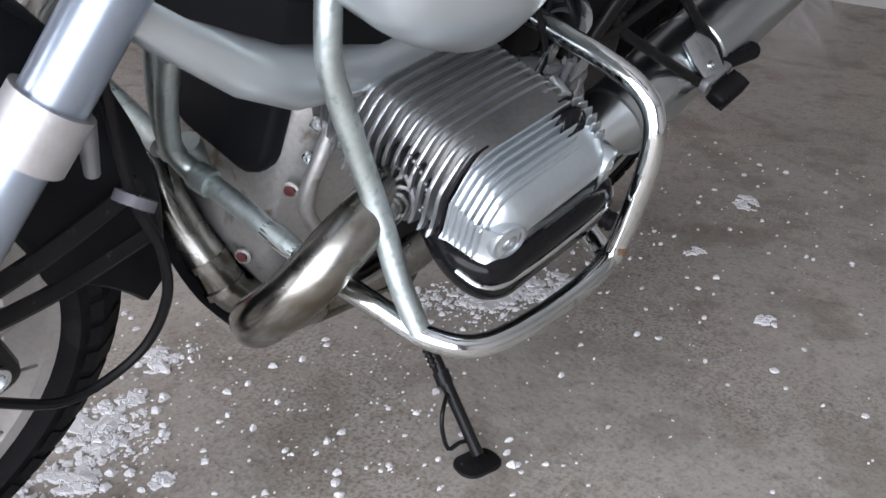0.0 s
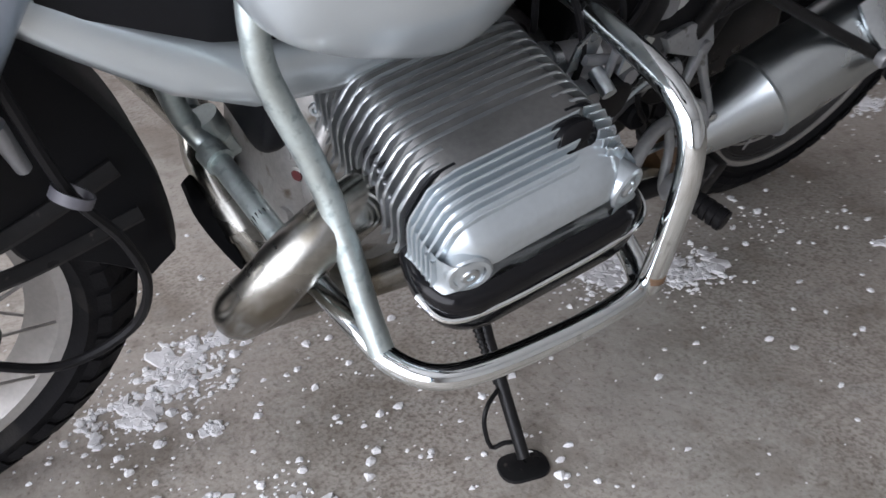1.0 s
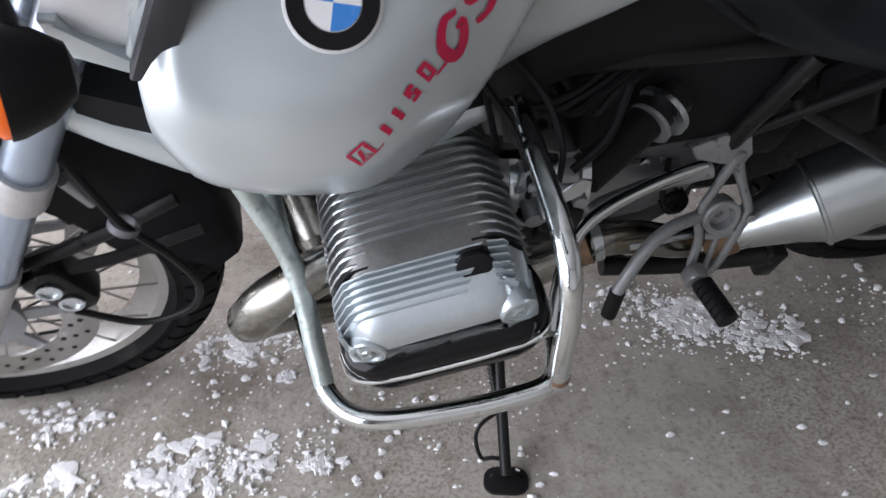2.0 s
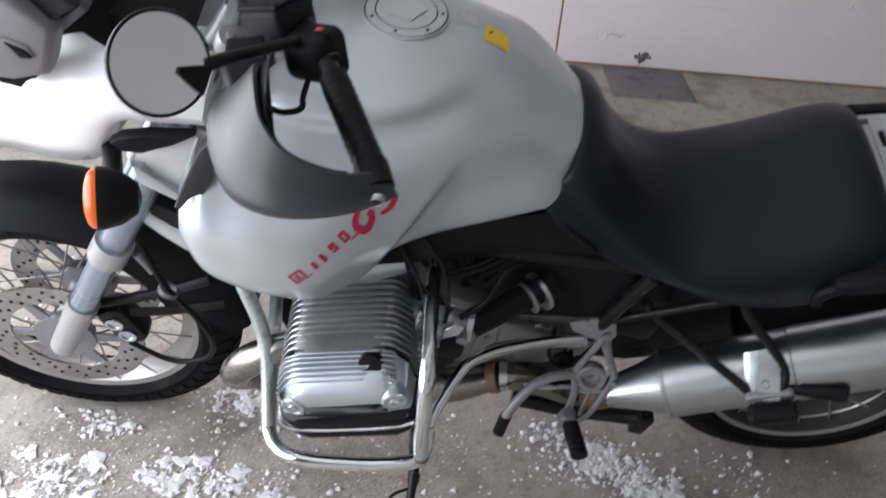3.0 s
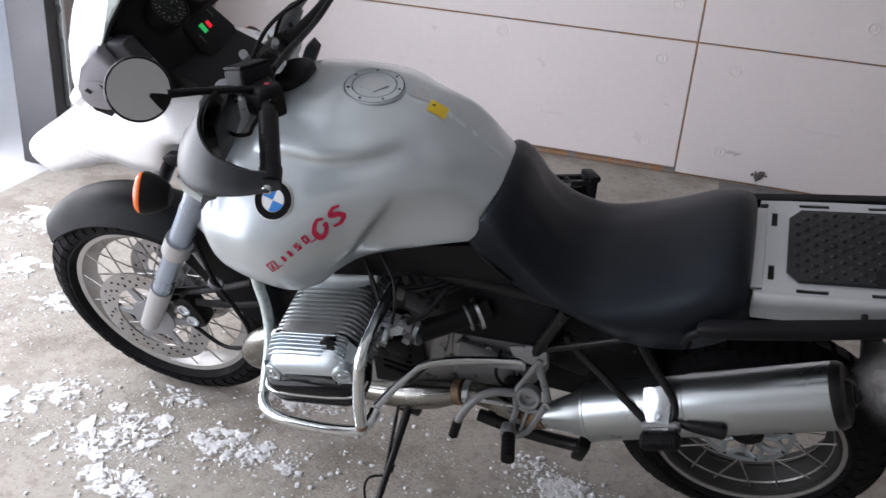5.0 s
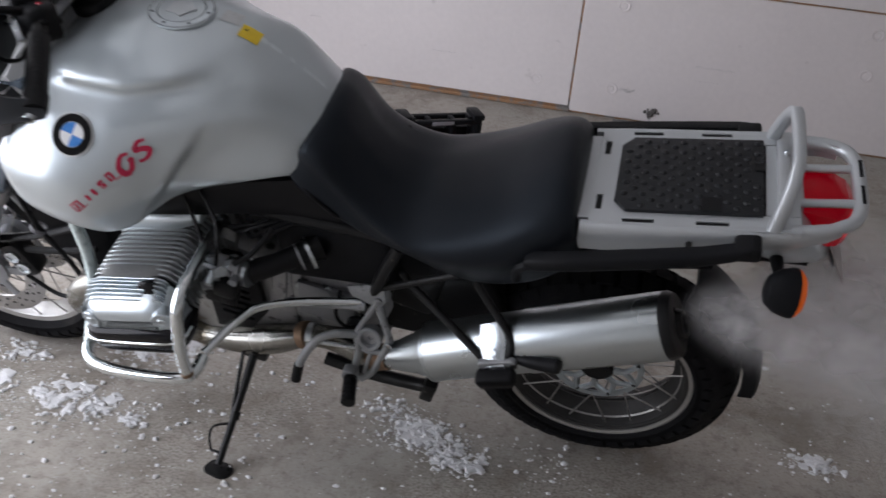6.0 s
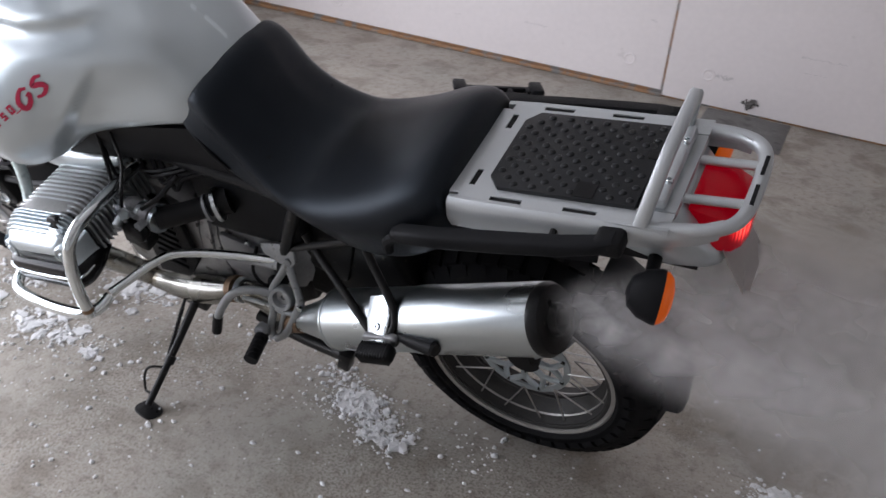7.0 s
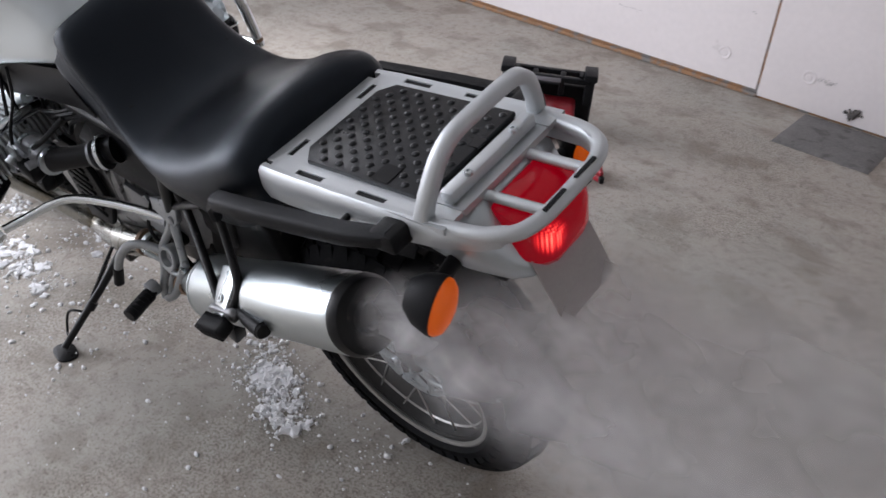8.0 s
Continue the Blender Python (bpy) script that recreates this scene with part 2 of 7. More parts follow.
def rings_to(bm, rings, close=True, cap=True):
    vs = [[bm.verts.new(p) for p in r] for r in rings]
    m = len(vs[0])
    for a, b in zip(vs, vs[1:]):
        for i in range(m if close else m - 1):
            j = (i + 1) % m
            bm.faces.new((a[i], a[j], b[j], b[i]))
    if cap and close:
        bm.faces.new(vs[0][::-1])
        bm.faces.new(vs[-1])
    return bm


def loft(rings, close=True, cap=True):
    return rings_to(bmesh.new(), rings, close, cap)


def tube(points, r, seg=12, n=6, bm=None, flat=1.0):
    """A round tube along a smooth path; r is one radius or one for each given point."""
    bm = bm or bmesh.new()
    p = curve(points, n) if n > 1 else [Vector(q) for q in points]
    rs = r if isinstance(r, (list, tuple)) else [r] * len(points)
    rad = []
    for i in range(len(p)):
        k = i / (len(p) - 1) * (len(rs) - 1)
        a = min(int(k), len(rs) - 2)
        rad.append(rs[a] + (rs[a + 1] - rs[a]) * (k - a))
    t = (p[1] - p[0]).normalized()
    u = t.orthogonal().normalized()
    rings = []
    for i, q in enumerate(p):
        t2 = (p[min(i + 1, len(p) - 1)] - p[max(i - 1, 0)]).normalized()
        u = (t.rotation_difference(t2) @ u).normalized()
        t = t2
        w = t.cross(u)
        rings.append([q + rad[i] * (math.cos(a) * u + flat * math.sin(a) * w) for a in (2 * math.pi * k / seg for k in range(seg))])
    return rings_to(bm, rings)


def basis(origin, x, y):
    x = Vector(x).normalized()
    z = x.cross(Vector(y)).normalized()
    y = z.cross(x)
    m = Matrix((x, y, z)).transposed().to_4x4()
    m.translation = origin
    return m


def lathe(profile, origin, axis, seg=24, bm=None, closed=False):
    """Turns (radius, height) points about an axis. A radius of 0 closes the end."""
    bm = bm or bmesh.new()
    ax = Vector(axis).normalized()
    u = ax.orthogonal().normalized()
    w = ax.cross(u)
    o = Vector(origin)
    rings = []
    for r, h in profile:
        r = max(r, 1e-5)
        rings.append([o + h * ax + r * (math.cos(a) * u + math.sin(a) * w) for a in (2 * math.pi * k / seg for k in range(seg))])
    if closed:
        rings.append(rings[0])
        rings_to(bm, rings, True, False)
        bmesh.ops.remove_doubles(bm, verts=bm.verts[:], dist=1e-6)
        return bm
    rings_to(bm, rings, True, True)
    return bm


def box(size, m=None, bevel=0.0, seg=2, bm=None):
    bm = bm or bmesh.new()
    vs = bmesh.ops.create_cube(bm, size=1.0)["verts"]
    bmesh.ops.scale(bm, vec=size, verts=vs)
    if bevel:
        es = list({e for v in vs for e in v.link_edges})
        vs = [v for v in bmesh.ops.bevel(bm, geom=es, offset=bevel, segments=seg, affect="EDGES", profile=0.5)["verts"]]
        vs = list({v for v in vs})
    if m is not None:
        bmesh.ops.transform(bm, matrix=m, verts=list({v for v in vs}))
    return bm


def slab(outline, thick, m=None, bevel=0.0, seg=2, bm=None):
    """A flat plate of the outline (x, y), its middle at z = 0."""
    own = bmesh.new()
    lo = [own.verts.new((x, y, -thick / 2)) for x, y in outline]
    hi = [own.verts.new((x, y, thick / 2)) for x, y in outline]
    a, b = own.faces.new(lo[::-1]), own.faces.new(hi)
    for i in range(len(lo)):
        j = (i + 1) % len(lo)
        own.faces.new((lo[i], lo[j], hi[j], hi[i]))
    if bevel:
        es = [e for e in own.edges if a in e.link_faces or b in e.link_faces]
        bmesh.ops.bevel(own, geom=es, offset=bevel, segments=seg, affect="EDGES", profile=0.5)
    if m is not None:
        own.transform(m)
    if bm is None:
        return own
    tmp = bpy.data.meshes.new("tmp")
    own.to_mesh(tmp)
    own.free()
    bm.from_mesh(tmp)
    bpy.data.meshes.remove(tmp)
    return bm


def rounded(w, h, r, n=5):
    """A rounded rectangle outline of width w and height h."""
    out = []
    for cx, cy, a0 in ((w / 2 - r, h / 2 - r, 0), (-w / 2 + r, h / 2 - r, 90), (-w / 2 + r, -h / 2 + r, 180), (w / 2 - r, -h / 2 + r, 270)):
        for k in range(n):
            a = radians(a0 + 90 * k / (n - 1))
            out.append((cx + r * math.cos(a), cy + r * math.sin(a)))
    return out


def join(bms):
    bm = bmesh.new()
    for b in bms:
        tmp = bpy.data.meshes.new("tmp")
        b.to_mesh(tmp)
        b.free()
        bm.from_mesh(tmp)
        bpy.data.meshes.remove(tmp)
    return bm


def bolt(p, axis, r, parent, material=None, h=0.006):
    return part("bolt", lathe([(r, 0), (r, h * 0.7), (r * 0.8, h), (r * 0.45, h), (r * 0.4, h * 0.5), (0, h * 0.5)], p, axis, 10), material or STEEL, parent)

# ---- the garage ----
def concrete(name, base, stain, dark):
    m = mat(name, base, 0.76, 0.0, vary=0.10, scale=3.5, fine=55, spots=stain, spot_amount=0.16, spot_scale=5.0, rough_vary=0.12, spec=0.25)
    nt = m.node_tree
    N, L = nt.nodes, nt.links
    b = N["Principled BSDF"]
    tc = N.new("ShaderNodeTexCoord")
    src = b.inputs["Base Color"].links[0].from_socket
    for s, lo, hi, c, f in ((1.3, 0.45, 0.65, (0.37, 0.37, 0.335), 0.55), (5.0, 0.50, 0.66, (0.24, 0.21, 0.18), 0.36), (30.0, 0.50, 0.66, dark, 0.5), (16.0, 0.54, 0.70, (0.45, 0.44, 0.41), 0.5), (120.0, 0.56, 0.66, (0.12, 0.098, 0.08), 0.5), (150.0, 0.60, 0.70, (0.54, 0.53, 0.50), 0.55)):
        n = N.new("ShaderNodeTexNoise")
        n.inputs["Scale"].default_value, n.inputs["Detail"].default_value, n.inputs["Roughness"].default_value = s, 8.0, 0.65
        L.new(tc.outputs["Object"], n.inputs["Vector"])
        r = N.new("ShaderNodeMapRange")
        r.inputs["From Min"].default_value, r.inputs["From Max"].default_value, r.inputs["To Max"].default_value = lo, hi, f
        L.new(n.outputs["Fac"], r.inputs["Value"])
        x = N.new("ShaderNodeMix")
        x.data_type = "RGBA"
        L.new(r.outputs[0], x.inputs["Factor"])
        L.new(src, x.inputs["A"])
        x.inputs["B"].default_value = (*c, 1)
        src = x.outputs["Result"]
    # patches of brown dirt grains
    ns = []
    for s, d, lo, hi in ((150.0, 5.0, 0.47, 0.62), (2.2, 4.0, 0.42, 0.62)):
        n = N.new("ShaderNodeTexNoise")
        n.inputs["Scale"].default_value, n.inputs["Detail"].default_value = s, d
        L.new(tc.outputs["Object"], n.inputs["Vector"])
        r = N.new("ShaderNodeMapRange")
        r.inputs["From Min"].default_value, r.inputs["From Max"].default_value = lo, hi
        L.new(n.outputs["Fac"], r.inputs["Value"])
        ns.append(r)
    k = N.new("ShaderNodeMath")
    k.operation = "MULTIPLY"
    L.new(ns[0].outputs[0], k.inputs[0])
    L.new(ns[1].outputs[0], k.inputs[1])
    k2 = N.new("ShaderNodeMath")
    k2.operation = "MULTIPLY"
    k2.inputs[1].default_value = 0.55
    L.new(k.outputs[0], k2.inputs[0])
    x = N.new("ShaderNodeMix")
    x.data_type = "RGBA"
    L.new(k2.outputs[0], x.inputs["Factor"])
    L.new(src, x.inputs["A"])
    x.inputs["B"].default_value = (0.13, 0.103, 0.08, 1)
    L.new(x.outputs["Result"], b.inputs["Base Color"])
    h = N.new("ShaderNodeTexNoise")
    h.inputs["Scale"].default_value, h.inputs["Detail"].default_value = 70.0, 8.0
    L.new(tc.outputs["Object"], h.inputs["Vector"])
    p = N.new("ShaderNodeBump")
    p.inputs["Strength"].default_value, p.inputs["Distance"].default_value = 0.35, 0.004
    L.new(h.outputs["Fac"], p.inputs["Height"])
    L.new(p.outputs[0], b.inputs["Normal"])
    return m


CONCRETE = concrete("garage_concrete", (0.425, 0.390, 0.346), (0.325, 0.288, 0.246), (0.20, 0.173, 0.143))
MORTAR = mat("dark_mortar", (0.165, 0.16, 0.155), 0.85, vary=0.3, scale=14, fine=90, spots=(0.11, 0.105, 0.10), spot_amount=0.12, spot_scale=16, bump=0.7, bump_scale=90)
STUB = mat("sooty_lump", (0.11, 0.10, 0.095), 0.8, vary=0.4, scale=60, bump=0.5)
BOARD = mat("insulation_board", (0.74, 0.69, 0.685), 0.6, vary=0.04, scale=3, fine=40, spots=(0.52, 0.48, 0.47), spot_amount=-0.02, spot_scale=9, per_object=0.02)
RAW_WOOD = mat("raw_wood", (0.30, 0.165, 0.085), 0.75, vary=0.3, scale=20, bump=0.3, spots=(0.20, 0.19, 0.18), spot_amount=0.17, spot_scale=14)
PLAIN_WALL = mat("grey_wall", (0.60, 0.595, 0.585), 0.8, vary=0.08, scale=2)
JAMB = mat("jamb_panel", (0.36, 0.33, 0.31), 0.6, vary=0.08, scale=4)
DARK_TRACK = mat("dark_track", (0.07, 0.07, 0.075), 0.5, 0.3, vary=0.15)
SNOW = mat("snow", (0.86, 0.87, 0.89), 0.75, vary=0.05, scale=6, bump=0.5, bump_scale=120)
SLUSH = mat("melting_snow", (0.75, 0.755, 0.765), 0.5, vary=0.08, scale=40, bump=0.4, bump_scale=200)
MARK = mat("pencil_grey", (0.42, 0.40, 0.395), 0.8, vary=0.2)

X0, X1, Y1, Y2, TOP = -1.40, 5.2, 2.58, -4.2, 2.7     # garage: door wall, end wall, board wall, near wall, ceiling


def room():
    fl = part("floor", box((X1 - X0, Y1 + 0.4 - Y2, 0.2), pose((X0 + X1) / 2, (Y1 + 0.4 + Y2) / 2, -0.1)), CONCRETE, None, "stained grey concrete garage floor", smooth=False)
    tagged(fl, category="floor", kind="structure")
    gr = bmesh.new()
    n = 40
    rows = [[gr.verts.new((X0 - 0.002 - 60 * (i / n) ** 2.2, -30 + 60 * j / n, -0.03 + (0.10 * noise.noise((i * 0.35, j * 0.5, 0)) + 0.06) * min(1, i / 4))) for j in range(n + 1)] for i in range(n + 1)]
    for a, b in zip(rows, rows[1:]):
        for j in range(n):
            gr.faces.new((a[j], a[j + 1], b[j + 1], b[j]))
    tagged(part("ground", gr, SNOW, None, "trodden white snow on the yard outside"), category="snow", kind="structure")

    back = part("wall_north", box((X1 - X0, 0.12, TOP), pose((X0 + X1) / 2, Y1 + 0.068, TOP / 2)), RAW_WOOD, None, "board-clad garage wall over bare wood", smooth=False)
    tagged(back, category="wall", kind="structure")
    z0, z1, gap = 0.028, 0.655, 0.009
    spans = [(-1.38, 1.336), (1.336, 3.776), (3.776, X1)]
    lifts = [(z0, z1), (z1, z1 + 0.61), (z1 + 0.61, z1 + 1.22), (z1 + 1.22, TOP)]
    for k, (lo, hi) in enumerate(lifts):
        for a, b in spans:
            low = 0.006 if k == 0 and a > 1 else lo
            bm = box((b - a - gap, 0.012, hi - low - gap), pose((a + b) / 2, Y1 + 0.004, (low + hi) / 2), 0.0015, 1)
            part("board", bm, BOARD, back, smooth=False)
    for x in (1.336, 3.776):
        part("joint_strip", box((0.0085, 0.006, TOP - 0.04), pose(x, Y1 + 0.005, TOP / 2)), RAW_WOOD, back, smooth=False)
    part("sill_strip", box((2.68, 0.022, 0.019), pose(0.0, Y1 + 0.004, 0.0115), 0.003), RAW_WOOD, back, "bare wooden sill strip", smooth=False)
    for x, z in ((1.162, 0.146), (1.528, 0.148), (1.180, 0.560), (1.524, 0.546), (2.072, 0.812), (0.395, 0.594), (-0.135, 0.375), (0.666, 0.818), (1.215, 0.820), (2.640, 0.375), (2.640, 0.56), (-0.41, 0.121)):
        part("fastener_washer", lathe([(0.030, 0), (0.030, 0.0015), (0.024, 0.003), (0.021, 0.001), (0.013, 0.001), (0.011, 0.003), (0, 0.0025)], (x, Y1 - 0.002, z), (0, -1, 0), 20), BOARD, back)
    random.seed(5)
    for x, z, n, step, tall, lean in ((1.568, 0.152, 7, 0.011, 0.024, 35), (1.595, 0.146, 4, 0.009, 0.016, 40), (1.900, 0.309, 16, 0.0115, 0.009, 4), (1.930, 0.246, 5, 0.020, 0.005, 60), (0.64, 0.214, 9, 0.013, 0.008, 8), (-0.15, 0.244, 5, 0.012, 0.010, 30), (0.0, 0.300, 5, 0.011, 0.008, 20), (1.235, 0.340, 3, 0.008, 0.010, 50)):
        bm = bmesh.new()
        for k in range(n):
            box((0.0022, 0.001, tall * random.uniform(0.6, 1.1)), pose(x + step * k, Y1 - 0.0026, z + random.uniform(-0.003, 0.003), 0, lean + random.uniform(-8, 8), 0), bm=bm)
        part("scuff_mark", bm, MARK, back, smooth=False)
    back.matrix_world = pose(1.243, 2.562, 0) @ pose(-1.336, -2.58, 0)
    # door wall with its opening, jamb and track
    dw = part("wall_west", box((0.14, Y1 + 0.3 - 1.42, TOP), pose(X0 - 0.07, (Y1 + 0.3 + 1.42) / 2, TOP / 2)), JAMB, None, "taupe panel wall beside the open garage door", smooth=False)
    tagged(dw, category="wall", kind="structure")
    part("near_pier", box((0.14, 0.9, TOP), pose(X0 - 0.07, Y2 + 0.45, TOP / 2)), JAMB, dw, smooth=False)
    part("header_panel", box((0.14, 1.42 - Y2 - 0.9, TOP - 2.2), pose(X0 - 0.07, (1.42 + Y2 + 0.9) / 2, (TOP + 2.2) / 2)), JAMB, dw, smooth=False)
    tr = part("trim", box((0.20, 0.11, 2.2), pose(X0 - 0.05, 1.345, 1.1), 0.004), DARK_TRACK, None, "dark metal door jamb with a pale track", smooth=False)
    tagged(tr, category="door jamb", kind="structure")
    part("track", box((0.03, 0.02, 2.2), pose(X0 + 0.065, 1.365, 1.1), 0.003), STEEL, tr, smooth=False)
    # two walls and a ceiling added out of view to bounce the door's daylight
    for nm, size, at, lab in (("wall_east", (0.12, Y1 - Y2 + 0.4, TOP), (X1 + 0.06, (Y1 + Y2) / 2, TOP / 2), "plain grey end wall added out of view"),
                              ("wall_south", (X1 - X0 + 0.28, 0.12, TOP), ((X0 + X1) / 2, Y2 - 0.06, TOP / 2), "plain grey side wall added out of view"),
                              ("ceiling", (X1 - X0 + 0.28, Y1 - Y2 + 0.4, 0.1), ((X0 + X1) / 2, (Y1 + Y2) / 2, TOP + 0.05), "plain pale ceiling added out of view")):
        tagged(part(nm, box(size, pose(*at)), PLAIN_WALL, None, lab, smooth=False), category=nm.split("_")[0], kind="structure")
    # mortar patch at the foot of the wall, with a hole in the board
    bm = bmesh.new()
    random.seed(9)
    n = 14
    vs = [[bm.verts.new((1.465 + 0.37 * i / n + 0.012 * noise.noise((i, j, 3)), 2.185 + 0.372 * j / n + 0.012 * noise.noise((i, j, 7)), (0.001 if i in (0, n) or j in (0, n) else 0.011) + 0.004 * noise.noise((i * 0.6, j * 0.6, 1)))) for j in range(n + 1)] for i in range(n + 1)]
    for a, b in zip(vs, vs[1:]):
        for j in range(n):
            bm.faces.new((a[j], b[j], b[j + 1], a[j + 1]))
    tagged(part("floor_patch", bm, MORTAR, None, "dark grey rough mortar patch on the floor by the wall"), category="mortar patch")
    bm = bmesh.new()
    for k in range(34):
        a, r = random.uniform(0, 6.28), 0.034 * random.random() ** 0.8
        b = bmesh.ops.create_icosphere(bm, subdivisions=1, radius=random.uniform(0.005, 0.011), matrix=pose(1.642 + r * math.cos(a), 2.557, 0.060 + 0.9 * r * math.sin(a)))
    tagged(part("wire_stub", bm, STUB, None, "black scorched stub in a hole of the board wall"), category="wire stub")


room()


def snow_bits():
    """Crumbs and cakes of snow that fell off the tyres, one sheet of loose stuff."""
    rnd = random.Random(3)
    heaps = [(0.0, -0.25, 0.10, 120), (-0.05, -0.32, 0.10, 60), (0.24, -0.18, 0.09, 90), (0.33, -0.21, 0.07, 60), (0.05, -0.06, 0.08, 45), (0.42, -0.18, 0.05, 30),
             (1.17, -0.055, 0.055, 150), (1.24, -0.11, 0.05, 110), (1.04, 0.02, 0.05, 60), (1.11, -0.01, 0.05, 90), (-0.25, -0.12, 0.10, 60), (-0.35, -0.28, 0.15, 60), (-0.18, -0.27, 0.10, 40),
             (0.07, -0.40, 0.10, 70), (2.10, 0.15, 0.05, 60), (-0.6, 0.30, 0.12, 50), (-0.9, 0.35, 0.2, 60), (-0.65, 0.0, 0.15, 70), (0.44, 0.15, 0.06, 60), (0.61, 0.21, 0.06, 30), (0.33, 0.09, 0.07, 60), (0.43, 0.06, 0.05, 40),
             (0.31, 0.02, 0.07, 40), (1.10, -0.08, 0.05, 40), (0.55, -0.45, 0.2, 30), (1.45, -0.06, 0.1, 30), (-1.1, 0.7, 0.25, 60), (-1.1, -0.4, 0.3, 90), (0.7, -0.1, 0.25, 70)]
    pts = []
    for x, y, s, n in heaps:
        for _ in range(n):
            pts.append((rnd.gauss(x, s * 0.8), rnd.gauss(y, s * 0.6), 0.0022 + 0.0075 * rnd.random() ** 2.8))
    for x, y, s, n in heaps:
        for _ in range(n + n // 2):
            pts.append((rnd.gauss(x, s * 0.72), rnd.gauss(y, s * 0.52), 0.0009 + 0.0026 * rnd.random()))
    for _ in range(1000):
        pts.append((rnd.uniform(-1.2, 2.4), rnd.gauss(-0.15, 0.45), 0.0015 + 0.0075 * rnd.random() ** 2.6))
    for _ in range(160):
        pts.append((rnd.uniform(-0.3, 2.6), rnd.uniform(-1.3, 1.2), 0.0015 + 0.004 * rnd.random() ** 3))
    verts, faces = [], []
    for x, y, s in pts:
        if y > 2.3:
            continue
        k, base = rnd.choice((5, 6, 7)), len(verts)
        a0, st = rnd.random() * 6.28, rnd.uniform(0.55, 1.0)
        h = s * rnd.uniform(0.4, 1.1)
        rr = [s * rnd.uniform(0.65, 1.25) for _ in range(k)]
        for lev, f in ((-0.001, 1.0), (h * 0.6, 0.85)):
            for i in range(k):
                a = a0 + 6.283 * i / k
                verts.append((x + f * rr[i] * math.cos(a), y + f * st * rr[i] * math.sin(a), lev + (rnd.uniform(-0.15, 0.15) * h if lev > 0 else 0)))
        verts.append((x + rnd.uniform(-0.3, 0.3) * s, y, h))
        for i in range(k):
            j = (i + 1) % k
            faces += [(base + i, base + j, base + k + j, base + k + i), (base + k + i, base + k + j, base + 2 * k)]
    # broken cakes, pressed flat
    bits = []
    for x, y, s in ((0.445, 0.15, 0.045), (0.33, 0.07, 0.05), (0.42, 0.10, 0.03), (0.60, 0.21, 0.03), (1.61, -0.25, 0.016), (1.42, -0.47, 0.016), (1.97, -0.22, 0.025), (0.42, -0.024, 0.014), (0.02, -0.23, 0.07), (-0.06, -0.33, 0.06), (0.25, -0.19, 0.05), (0.34, -0.22, 0.045), (0.05, -0.05, 0.04), (1.20, -0.08, 0.05), (1.14, -0.03, 0.05),
                    (1.27, -0.13, 0.035), (-0.28, -0.14, 0.07), (-0.4, -0.3, 0.08), (0.09, -0.42, 0.06), (-0.6, 0.28, 0.07), (-0.9, 0.4, 0.10), (-0.75, -0.02, 0.09), (2.12, 0.15, 0.03), (-1.05, 0.8, 0.12), (0.46, -0.22, 0.02)):
        for _ in range(int(16 + 500 * s)):
            bits.append((rnd.gauss(x, s * 0.75), rnd.gauss(y, s * 0.5), rnd.uniform(0.003, 0.009) + 0.55 * s * rnd.random() ** 5))
    for x, y, s in bits:
        k, base = 14, len(verts)
        sq, tilt = rnd.uniform(0.45, 1.0), rnd.random() * 6.283
        ring = [s * max(0.35, 0.85 + 0.9 * noise.noise((x * 90 + 1.3 * math.cos(6.283 * i / k), y * 90 + 1.3 * math.sin(6.283 * i / k), 0.5)) + rnd.uniform(-0.12, 0.12)) for i in range(k)]
        top = rnd.uniform(0.002, 0.007)
        for lev, f in ((-0.001, 1.0), (top * 0.7, 0.88)):
            for i in range(k):
                a = 6.283 * i / k
                u, v = f * ring[i] * math.cos(a), f * sq * ring[i] * math.sin(a)
                verts.append((x + u * math.cos(tilt) - v * math.sin(tilt), y + u * math.sin(tilt) + v * math.cos(tilt), lev + (rnd.uniform(-0.25, 0.25) * top if lev > 0 else 0)))
        verts.append((x, y, top))
        for i in range(k):
            j = (i + 1) % k
            faces += [(base + i, base + j, base + k + j, base + k + i), (base + k + i, base + k + j, base + 2 * k)]
    me = bpy.data.meshes.new("snow_crumbs")
    me.from_pydata(verts, [], faces)
    me.materials.append(SLUSH)
    me.polygons.foreach_set("use_smooth", [False] * len(me.polygons))
    tagged(new("snow_crumbs", me), "white crumbs and cakes of fallen snow on the concrete", "snow", kind="stuff")


snow_bits()


